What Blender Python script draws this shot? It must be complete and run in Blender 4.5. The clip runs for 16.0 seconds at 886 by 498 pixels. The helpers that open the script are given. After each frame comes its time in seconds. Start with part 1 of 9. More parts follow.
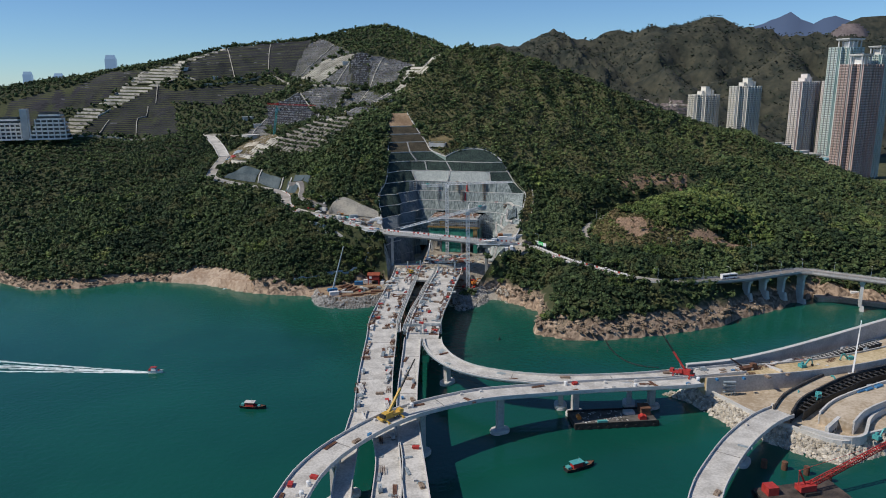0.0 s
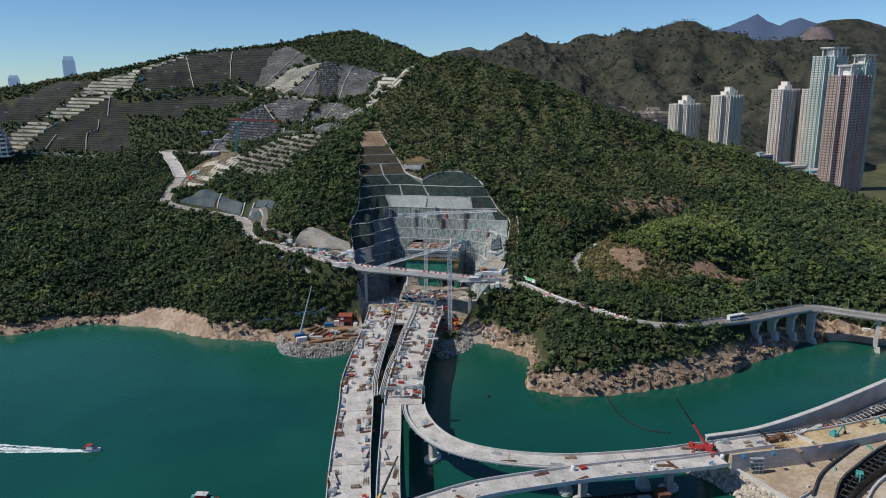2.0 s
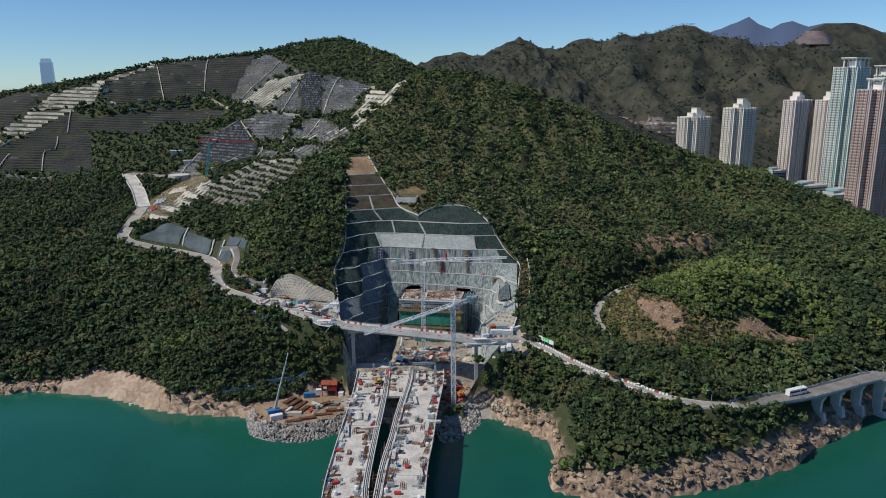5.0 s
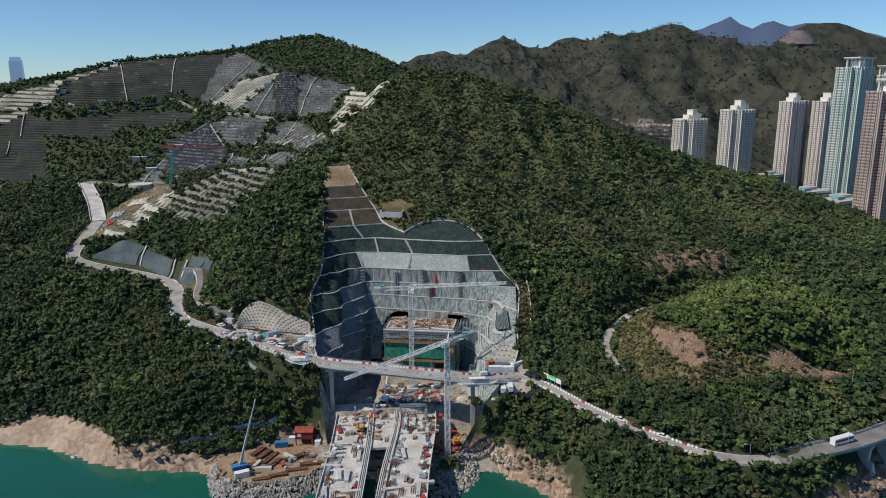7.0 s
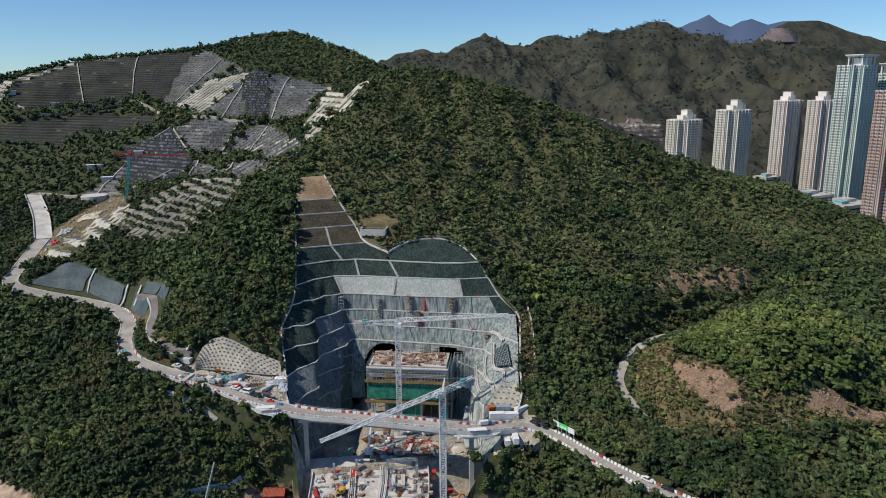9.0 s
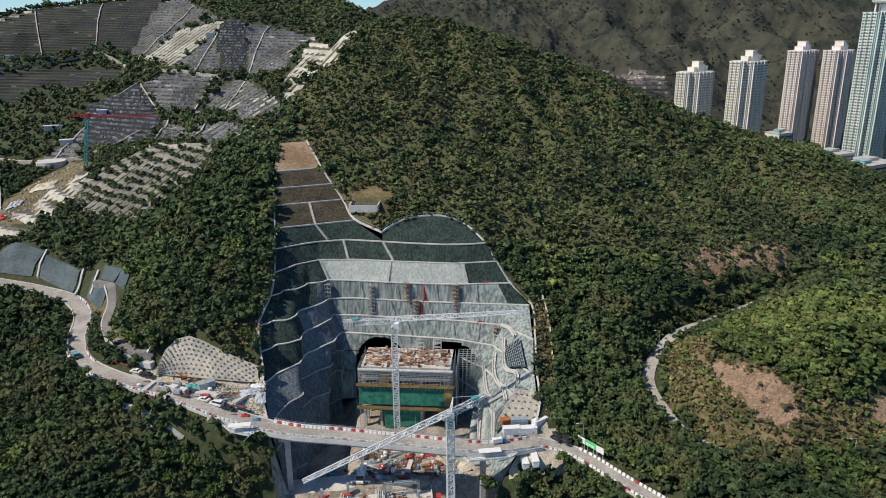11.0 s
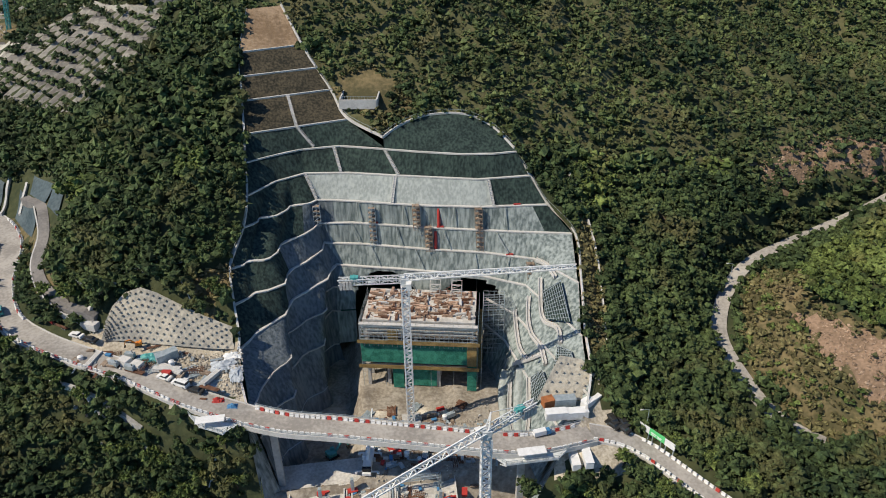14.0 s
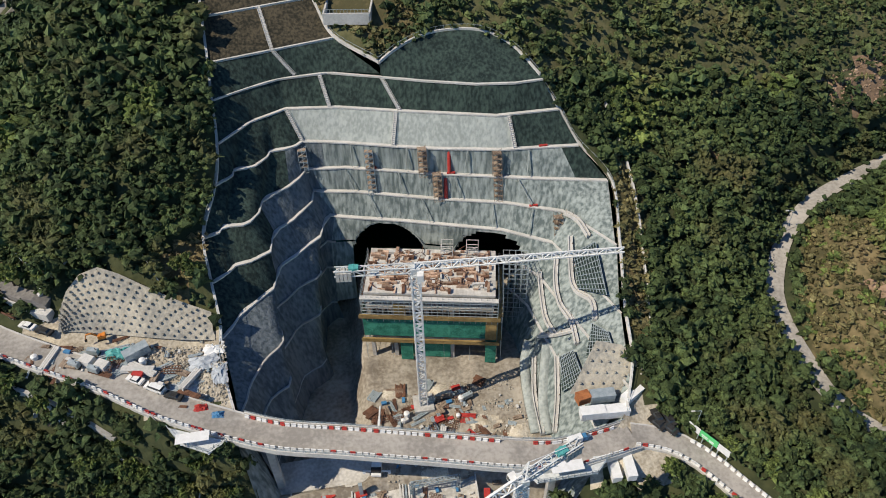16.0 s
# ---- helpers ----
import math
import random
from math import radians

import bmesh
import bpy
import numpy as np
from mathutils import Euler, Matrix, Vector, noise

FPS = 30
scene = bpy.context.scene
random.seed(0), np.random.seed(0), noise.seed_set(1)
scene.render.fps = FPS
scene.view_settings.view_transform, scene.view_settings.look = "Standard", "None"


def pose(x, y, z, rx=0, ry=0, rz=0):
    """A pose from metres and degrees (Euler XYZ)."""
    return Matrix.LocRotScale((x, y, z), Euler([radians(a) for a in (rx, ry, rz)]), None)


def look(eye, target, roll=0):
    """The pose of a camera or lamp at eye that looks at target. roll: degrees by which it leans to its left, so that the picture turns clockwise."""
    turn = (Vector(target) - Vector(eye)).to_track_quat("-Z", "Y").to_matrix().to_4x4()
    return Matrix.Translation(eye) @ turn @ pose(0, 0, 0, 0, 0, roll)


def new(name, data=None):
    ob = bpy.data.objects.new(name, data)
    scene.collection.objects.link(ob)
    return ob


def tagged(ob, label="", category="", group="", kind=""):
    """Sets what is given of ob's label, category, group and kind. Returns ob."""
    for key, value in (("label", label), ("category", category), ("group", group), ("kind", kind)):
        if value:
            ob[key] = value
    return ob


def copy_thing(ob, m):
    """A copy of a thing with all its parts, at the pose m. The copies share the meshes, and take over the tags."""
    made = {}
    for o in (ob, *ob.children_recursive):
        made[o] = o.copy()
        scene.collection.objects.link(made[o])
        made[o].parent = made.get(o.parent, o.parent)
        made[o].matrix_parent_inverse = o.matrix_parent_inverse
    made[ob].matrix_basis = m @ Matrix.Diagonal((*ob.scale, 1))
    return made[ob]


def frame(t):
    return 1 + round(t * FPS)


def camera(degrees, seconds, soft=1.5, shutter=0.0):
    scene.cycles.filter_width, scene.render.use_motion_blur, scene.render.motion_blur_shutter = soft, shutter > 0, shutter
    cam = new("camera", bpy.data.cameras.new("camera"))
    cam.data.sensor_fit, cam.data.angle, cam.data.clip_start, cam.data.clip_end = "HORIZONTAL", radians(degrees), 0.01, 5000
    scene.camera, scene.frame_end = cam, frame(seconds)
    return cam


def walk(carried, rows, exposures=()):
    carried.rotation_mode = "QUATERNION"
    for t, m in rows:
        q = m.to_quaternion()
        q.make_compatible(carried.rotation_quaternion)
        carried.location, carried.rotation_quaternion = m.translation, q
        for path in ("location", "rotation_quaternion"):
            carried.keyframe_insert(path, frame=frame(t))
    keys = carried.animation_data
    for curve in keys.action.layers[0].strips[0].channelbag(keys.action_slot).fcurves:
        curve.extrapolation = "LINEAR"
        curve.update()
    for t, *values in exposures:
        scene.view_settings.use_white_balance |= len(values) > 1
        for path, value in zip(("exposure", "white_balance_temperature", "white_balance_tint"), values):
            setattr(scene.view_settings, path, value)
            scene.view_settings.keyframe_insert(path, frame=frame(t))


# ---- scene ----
cam = camera(63.9, 16.0, 1.0)
METRES, EYE, TILT, LEAN, TURN = 400.0, 142.5, 0.0, 0.0, 0.0
ROWS = [
    (0.0, 0.0, 0.0, 0.0, -0.11, -13.3, 0.47),
    (0.5, -0.0035, 0.031, 0.008, -0.88, -13.35, 0.5),
    (1.0, -0.0066, 0.0616, 0.0159, -1.54, -13.39, 0.5),
    (1.5, -0.0096, 0.0926, 0.0241, -1.92, -13.39, 0.5),
    (2.0, -0.0124, 0.1236, 0.0323, -2.57, -13.37, 0.51),
    (2.5, -0.0145, 0.1544, 0.041, -3.15, -13.35, 0.51),
    (3.0, -0.0166, 0.1852, 0.0498, -3.45, -13.28, 0.5),
    (3.5, -0.0182, 0.2161, 0.0582, -3.49, -13.25, 0.5),
    (4.0, -0.0197, 0.2465, 0.0612, -3.51, -13.29, 0.47),
    (6.5, -0.0248, 0.4008, 0.0661, -4.43, -13.34, 0.34),
    (7.0, -0.0258, 0.432, 0.0666, -5.13, -13.38, 0.37),
    (7.5, -0.0266, 0.4629, 0.0675, -5.35, -13.41, 0.39),
    (8.0, -0.0272, 0.4939, 0.0682, -5.83, -13.45, 0.4),
    (8.5, -0.0275, 0.525, 0.0684, -6.42, -13.45, 0.44),
    (11.0, -0.0254, 0.6798, 0.0703, -7.74, -17.39, 0.56),
    (11.5, -0.0246, 0.711, 0.0715, -7.82, -19.96, 0.61),
    (12.0, -0.0238, 0.742, 0.0737, -7.91, -22.38, 0.67),
    (12.5, -0.0235, 0.7726, 0.0757, -8.03, -24.5, 0.67),
    (13.0, -0.0229, 0.8037, 0.079, -8.12, -26.66, 0.64),
    (13.5, -0.0223, 0.8345, 0.0821, -8.21, -28.8, 0.64),
    (14.0, -0.0216, 0.8659, 0.0861, -8.29, -31.08, 0.67),
    (14.5, -0.0209, 0.8969, 0.0895, -8.39, -33.26, 0.7),
    (15.0, -0.0208, 0.928, 0.0932, -8.56, -36.34, 0.76),
    (15.5, -0.019, 0.9583, 0.0965, -8.83, -39.92, 0.94),
    (16.0, -0.018, 0.9893, 0.1007, -9.4, -43.5, 0.99),
]
walk(cam, [(t, pose(0, 0, EYE, TILT, LEAN, TURN) @ pose(METRES * x, METRES * y, METRES * z, 90 + pitch, roll, yaw)) for t, x, y, z, yaw, pitch, roll in ROWS],
     [(0.0, -0.12, 6500, 10), (8.0, -0.08, 6550, 10), (11.0, 0.2, 6850, 9), (16.0, 0.18, 7050, 9)])
# World: metres, z = 0 is the sea.
SUN_TO = Vector((-0.87, -0.2, 1.0)).normalized()
world = bpy.data.worlds.new("sky")
scene.world = world
world.use_nodes = True
wn = world.node_tree.nodes
sky = wn.new("ShaderNodeTexSky")
sky.sky_type = "NISHITA"
sky.sun_disc = False
sky.sun_elevation = math.asin(SUN_TO.z)
sky.sun_rotation = math.atan2(SUN_TO.x, SUN_TO.y)
sky.altitude = 1800
sky.air_density = 1.0
sky.dust_density = 0.0
sky.ozone_density = 3.0
wn["Background"].inputs["Strength"].default_value = 0.088
clear = wn.new("ShaderNodeMix")
clear.data_type, clear.blend_type = "RGBA", "MULTIPLY"
clear.inputs["Factor"].default_value = 1.0
clear.inputs["B"].default_value = (0.75, 1.0, 1.24, 1)
world.node_tree.links.new(sky.outputs[0], clear.inputs["A"])
world.node_tree.links.new(clear.outputs["Result"], wn["Background"].inputs["Color"])
sun = new("sun", bpy.data.lights.new("sun", "SUN"))
sun.data.energy, sun.data.angle, sun.data.color = 4.0, radians(0.5), (1.0, 0.93, 0.82)
sun.matrix_world = look((0, 0, 900), Vector((0, 0, 900)) - SUN_TO)


# ---- materials ----
def material(name, dark, light, scale=0.3, rough=0.85, bump=0.0, bump_scale=2.0, metal=0.0, fine=None, per="", spread=0.25, spec=0.3, streak=0.0):
    """Two colours mixed by a coarse and a fine noise at real size; per: 'object' or 'island' varies brightness piece by piece."""
    m = bpy.data.materials.new(name)
    m.use_nodes = True
    n, l = m.node_tree.nodes, m.node_tree.links
    b = n["Principled BSDF"]
    b.inputs["Roughness"].default_value = rough
    b.inputs["Metallic"].default_value = metal
    b.inputs["Specular IOR Level"].default_value = spec
    g = n.new("ShaderNodeNewGeometry")
    a = n.new("ShaderNodeTexNoise")
    a.inputs["Scale"].default_value, a.inputs["Detail"].default_value = scale, 5
    f = n.new("ShaderNodeTexNoise")
    f.inputs["Scale"].default_value, f.inputs["Detail"].default_value = fine or scale * 9, 4
    for t in (a, f):
        l.new(g.outputs["Position"], t.inputs["Vector"])
    if streak:
        k = n.new("ShaderNodeVectorMath")
        k.operation = "MULTIPLY"
        k.inputs[1].default_value = (1, 1, streak)
        l.new(g.outputs["Position"], k.inputs[0])
        l.new(k.outputs[0], f.inputs["Vector"])
    mix = n.new("ShaderNodeMath")
    mix.operation = "MULTIPLY_ADD"
    l.new(f.outputs["Fac"], mix.inputs[0])
    mix.inputs[1].default_value = 0.7 if streak else 0.45
    s = n.new("ShaderNodeMath")
    s.operation = "MULTIPLY"
    l.new(a.outputs["Fac"], s.inputs[0])
    s.inputs[1].default_value = 0.3 if streak else 0.55
    l.new(s.outputs[0], mix.inputs[2])
    r = n.new("ShaderNodeMapRange")
    r.inputs["From Min"].default_value, r.inputs["From Max"].default_value = (0.41, 0.6) if streak else (0.4, 0.6)
    l.new(mix.outputs[0], r.inputs["Value"])
    c = n.new("ShaderNodeMix")
    c.data_type = "RGBA"
    c.inputs["A"].default_value, c.inputs["B"].default_value = (*dark, 1), (*light, 1)
    l.new(r.outputs[0], c.inputs["Factor"])
    out = c.outputs["Result"]
    if per:
        v = n.new("ShaderNodeHueSaturation")
        if per == "object":
            src = n.new("ShaderNodeObjectInfo").outputs["Random"]
        else:
            src = g.outputs["Random Per Island"]
        k = n.new("ShaderNodeMapRange")
        k.inputs["To Min"].default_value, k.inputs["To Max"].default_value = 1 - spread, 1 + spread
        l.new(src, k.inputs["Value"])
        l.new(k.outputs[0], v.inputs["Value"])
        l.new(out, v.inputs["Color"])
        out = v.outputs["Color"]
    l.new(out, b.inputs["Base Color"])
    if bump:
        bt = n.new("ShaderNodeTexNoise")
        bt.inputs["Scale"].default_value, bt.inputs["Detail"].default_value = bump_scale, 6
        l.new(g.outputs["Position"], bt.inputs["Vector"])
        bn = n.new("ShaderNodeBump")
        bn.inputs["Strength"].default_value, bn.inputs["Distance"].default_value = 1.0, bump
        l.new(bt.outputs["Fac"], bn.inputs["Height"])
        l.new(bn.outputs["Normal"], b.inputs["Normal"])
    return m


CONCRETE = material("concrete", (0.36, 0.35, 0.33), (0.52, 0.5, 0.47), 0.12, 0.85, 0.02, 3)
DECK = material("deck_concrete", (0.39, 0.37, 0.335), (0.62, 0.595, 0.55), 0.14, 0.9, 0.02, 3)
PALE = material("pale_concrete", (0.48, 0.47, 0.44), (0.62, 0.6, 0.57), 0.2, 0.8)
ASPHALT = material("road_surface", (0.17, 0.16, 0.15), (0.27, 0.25, 0.23), 0.15, 0.9)
ROADCON = material("dusty_concrete_road", (0.27, 0.25, 0.225), (0.43, 0.4, 0.36), 0.12, 0.92)
OCHRE = material("ochre_boards", (0.2, 0.13, 0.05), (0.34, 0.24, 0.1), 0.6, 0.9)
SHOT = material("shotcrete", (0.11, 0.138, 0.136), (0.325, 0.365, 0.35), 0.09, 0.92, 0.14, 1.1, fine=1.0, streak=0.09)
# Same shotcrete for the west face, darkened in colour for its shade.
SHOT_SHADE = material("shaded_shotcrete", (0.075, 0.096, 0.108), (0.17, 0.195, 0.21), 0.09, 0.9, 0.3, 0.9, fine=1.1, streak=0.12)
SHOT_LIGHT = material("fresh_shotcrete", (0.27, 0.3, 0.285), (0.4, 0.43, 0.41), 0.1, 0.92, 0.15, 0.9, fine=1.1, streak=0.12)
NET = material("green_slope_netting", (0.01, 0.02, 0.019), (0.04, 0.066, 0.056), 0.2, 0.9, 0.2, 1.2, fine=1.2, streak=0.1)
NET_BROWN = material("brown_slope_netting", (0.022, 0.021, 0.014), (0.085, 0.07, 0.045), 0.2, 0.9, 0.2, 1.2, fine=1.2, streak=0.2)
EARTH = material("bare_earth", (0.2, 0.135, 0.08), (0.36, 0.26, 0.17), 0.08, 0.95, 0.3, 0.8)
GREYROCK = material("rubble", (0.19, 0.18, 0.165), (0.46, 0.44, 0.41), 0.3, 0.9, per="island", spread=0.3)
ARMOUR = material("armour_stone", (0.33, 0.29, 0.23), (0.58, 0.53, 0.45), 0.4, 0.85, per="island", spread=0.3)
STEEL = material("painted_steel", (0.5, 0.52, 0.52), (0.66, 0.68, 0.68), 0.8, 0.5)
GALV = material("galvanised_steel", (0.3, 0.36, 0.38), (0.45, 0.5, 0.52), 0.8, 0.5, metal=0.3)
RUST = material("rusty_steel", (0.09, 0.045, 0.03), (0.2, 0.1, 0.062), 0.6, 0.85)
RED = material("red_paint", (0.35, 0.03, 0.025), (0.5, 0.06, 0.05), 0.8, 0.5)
ORANGE = material("orange_paint", (0.55, 0.17, 0.03), (0.7, 0.25, 0.05), 0.8, 0.5)
YELLOW = material("yellow_paint", (0.5, 0.3, 0.05), (0.62, 0.4, 0.09), 0.8, 0.5)
BLUE = material("blue_paint", (0.04, 0.15, 0.3), (0.07, 0.23, 0.42), 0.8, 0.5)
TEAL = material("teal_paint", (0.06, 0.28, 0.28), (0.1, 0.4, 0.38), 0.8, 0.5)
WHITE = material("white_paint", (0.68, 0.68, 0.66), (0.8, 0.8, 0.79), 0.8, 0.45)
BLACK = material("black_rubber", (0.015, 0.015, 0.015), (0.04, 0.04, 0.04), 0.8, 0.6)
GLASS = material("dark_glass", (0.02, 0.025, 0.03), (0.05, 0.06, 0.07), 0.5, 0.12, spec=0.5)
TIMBER = material("formwork_timber", (0.13, 0.09, 0.065), (0.36, 0.28, 0.21), 0.5, 0.9, per="island", spread=0.35)
GREENNET = material("green_scaffold_net", (0.012, 0.12, 0.085), (0.05, 0.27, 0.19), 0.5, 0.85, 0.1, 1.2)
# Tunnel darkness as a colour: near-black whatever light falls on it.
VOID_DARK = material("dark_void", (0.012, 0.012, 0.012), (0.03, 0.03, 0.03), 0.5, 0.95)


def leaf_material(name, dark, light, warm):
    """Foliage: colour by clump, by patches of the hill, with some translucency."""
    m = material(name, dark, light, 0.018, 0.7, per="island", spread=0.55, fine=0.2, spec=0.15)
    n, l = m.node_tree.nodes, m.node_tree.links
    b = n["Principled BSDF"]
    src = b.inputs["Base Color"].links[0].from_socket
    g = n.new("ShaderNodeNewGeometry")
    t = n.new("ShaderNodeTexNoise")
    t.inputs["Scale"].default_value, t.inputs["Detail"].default_value = 0.06, 3
    l.new(g.outputs["Position"], t.inputs["Vector"])
    r = n.new("ShaderNodeMapRange")
    r.inputs["From Min"].default_value, r.inputs["From Max"].default_value = 0.56, 0.72
    l.new(t.outputs["Fac"], r.inputs["Value"])
    c = n.new("ShaderNodeMix")
    c.data_type = "RGBA"
    c.inputs["B"].default_value = (*warm, 1)
    l.new(r.outputs[0], c.inputs["Factor"])
    l.new(src, c.inputs["A"])
    fine = n.new("ShaderNodeTexNoise")
    fine.inputs["Scale"].default_value, fine.inputs["Detail"].default_value, fine.inputs["Roughness"].default_value = 1.4, 5, 0.8
    l.new(g.outputs["Position"], fine.inputs["Vector"])
    span = n.new("ShaderNodeMapRange")
    span.inputs["From Min"].default_value, span.inputs["From Max"].default_value = 0.34, 0.68
    span.inputs["To Min"].default_value, span.inputs["To Max"].default_value = 0.45, 1.65
    l.new(fine.outputs["Fac"], span.inputs["Value"])
    leafy = n.new("ShaderNodeHueSaturation")
    l.new(span.outputs[0], leafy.inputs["Value"])
    l.new(c.outputs["Result"], leafy.inputs["Color"])
    l.new(leafy.outputs["Color"], b.inputs["Base Color"])
    relief = n.new("ShaderNodeBump")
    relief.inputs["Strength"].default_value, relief.inputs["Distance"].default_value = 0.9, 0.5
    l.new(fine.outputs["Fac"], relief.inputs["Height"])
    l.new(relief.outputs["Normal"], b.inputs["Normal"])
    return m


LEAF = leaf_material("dark_foliage", (0.028, 0.048, 0.022), (0.088, 0.121, 0.045), (0.12, 0.116, 0.05))
LEAF_B = leaf_material("bright_foliage", (0.06, 0.092, 0.028), (0.15, 0.19, 0.056), (0.17, 0.165, 0.062))
BARK = material("bark", (0.05, 0.035, 0.025), (0.1, 0.08, 0.06), 1.0, 0.95)


# ---- mesh helpers ----
class Shape:
    """Collects corners and faces of one mesh."""

    def __init__(self):
        self.v, self.f = [], []

    def add(self, v, f):
        k = len(self.v)
        self.v += [tuple(p) for p in v]
        self.f += [tuple(i + k for i in q) for q in f]
        return self

    def box(self, c, s, turn=0.0, taper=1.0, m=None):
        """A box of size s standing on c (the middle of its underside)."""
        x, y, z = s[0] / 2, s[1] / 2, s[2]
        t = taper
        p = [(-x, -y, 0), (x, -y, 0), (x, y, 0), (-x, y, 0), (-x * t, -y * t, z), (x * t, -y * t, z), (x * t, y * t, z), (-x * t, y * t, z)]
        ca, sa = math.cos(turn), math.sin(turn)
        p = [(a * ca - b * sa + c[0], a * sa + b * ca + c[1], d + c[2]) for a, b, d in p]
        if m is not None:
            p = [m @ Vector(q) for q in p]
        return self.add(p, [(3, 2, 1, 0), (4, 5, 6, 7), (0, 1, 5, 4), (1, 2, 6, 5), (2, 3, 7, 6), (3, 0, 4, 7)])

    def beam(self, a, b, w, h=None):
        """A square bar from a to b."""
        a, b = Vector(a), Vector(b)
        d = (b - a).normalized()
        side = d.cross(Vector((0, 0, 1)))
        side = side.normalized() if side.length > 1e-4 else Vector((1, 0, 0))
        up = side.cross(d).normalized()
        side, up = side * w / 2, up * (h or w) / 2
        p = [q + i * side + j * up for q in (a, b) for i, j in ((-1, -1), (1, -1), (1, 1), (-1, 1))]
        return self.add(p, [(3, 2, 1, 0), (4, 5, 6, 7), (0, 1, 5, 4), (1, 2, 6, 5), (2, 3, 7, 6), (3, 0, 4, 7)])

    def tube(self, a, b, r0, r1=None, n=8):
        """A round bar from a to b."""
        a, b = Vector(a), Vector(b)
        r1 = r0 if r1 is None else r1
        d = (b - a).normalized()
        side = d.cross(Vector((0, 0, 1)))
        side = side.normalized() if side.length > 1e-4 else Vector((1, 0, 0))
        up = side.cross(d)
        p = []
        for q, r in ((a, r0), (b, r1)):
            p += [q + r * (math.cos(6.2832 * i / n) * side + math.sin(6.2832 * i / n) * up) for i in range(n)]
        f = [(i, (i + 1) % n, n + (i + 1) % n, n + i) for i in range(n)]
        return self.add(p, f + [tuple(range(n - 1, -1, -1)), tuple(range(n, 2 * n))])

    def sweep(self, path, section, closed=True):
        """A section (list of (side, up)) carried along a path."""
        k, n = len(self.v), len(section)
        path = [Vector(p) for p in path]
        for i, p in enumerate(path):
            d = path[min(i + 1, len(path) - 1)] - path[max(i - 1, 0)]
            d.z = 0
            d.normalize()
            side = Vector((d.y, -d.x, 0))
            self.v += [tuple(p + side * a + Vector((0, 0, b))) for a, b in section]
        last = n if closed else n - 1
        for i in range(len(path) - 1):
            for j in range(last):
                a, b = k + i * n + j, k + i * n + (j + 1) % n
                self.f.append((a, b, b + n, a + n))
        if closed:
            e = k + (len(path) - 1) * n
            self.f.append(tuple(k + j for j in range(n - 1, -1, -1)))
            self.f.append(tuple(e + j for j in range(n)))
        return self

    def mesh(self, name, mat, smooth=False):
        me = bpy.data.meshes.new(name)
        me.from_pydata(self.v, [], self.f)
        me.materials.append(mat)
        if smooth:
            me.polygons.foreach_set("use_smooth", [True] * len(me.polygons))
        return me


def part(name, shape, mat, parent=None, label="", smooth=False):
    """Links a shape as one mesh object, under a thing where parent is given."""
    ob = new(name, shape.mesh(name, mat, smooth))
    if parent is not None:
        ob.parent = parent
    if label:
        ob["label"] = label
    return ob


def thing(name, label, category, at=None, group="", kind=""):
    ob = new(name)
    ob.empty_display_size = 0.5
    if at is not None:
        ob.matrix_world = at
    return tagged(ob, label, category, group, kind)


def share(name, mesh, parent, m):
    """One more piece on the same mesh."""
    ob = new(name, mesh)
    if parent is not None:
        ob.parent = parent
    ob.matrix_basis = m
    return ob


def arrays(name, verts, faces, mats, index=None, smooth=False):
    """A mesh object from arrays of triangles or quads."""
    me = bpy.data.meshes.new(name)
    verts, faces = np.asarray(verts, np.float32), np.asarray(faces, np.int32)
    n, k = faces.shape
    me.vertices.add(len(verts))
    me.vertices.foreach_set("co", verts.ravel())
    me.loops.add(n * k)
    me.loops.foreach_set("vertex_index", faces.ravel())
    me.polygons.add(n)
    me.polygons.foreach_set("loop_start", np.arange(0, n * k, k, dtype=np.int32))
    for m in mats:
        me.materials.append(m)
    if index is not None:
        me.polygons.foreach_set("material_index", np.asarray(index, np.int32))
    me.polygons.foreach_set("use_smooth", np.full(n, smooth, bool))
    me.update(calc_edges=True)
    me.validate()
    return new(name, me)


def curve(points, step=4.0):
    """A smooth line through the points, one place every step metres."""
    p = [np.array(q, float) for q in points]
    p = [2 * p[0] - p[1]] + p + [2 * p[-1] - p[-2]]
    out = []
    for i in range(1, len(p) - 2):
        n = max(1, int(np.linalg.norm(p[i + 1] - p[i]) / step))
        for j in range(n):
            t = j / n
            out.append(0.5 * (2 * p[i] + (p[i + 1] - p[i - 1]) * t + (2 * p[i - 1] - 5 * p[i] + 4 * p[i + 1] - p[i + 2]) * t * t
                              + (3 * p[i] - p[i - 1] - 3 * p[i + 1] + p[i + 2]) * t ** 3))
    out.append(p[-2])
    return [tuple(q) for q in out]


def inside(poly, x, y):
    """Which of the points lie in the polygon."""
    x, y = np.asarray(x, float), np.asarray(y, float)
    hit = np.zeros(x.shape, bool)
    for (ax, ay), (bx, by) in zip(poly, poly[1:] + poly[:1]):
        if ay != by:
            hit ^= ((ay > y) != (by > y)) & (x < (bx - ax) * (y - ay) / (by - ay) + ax)
    return hit


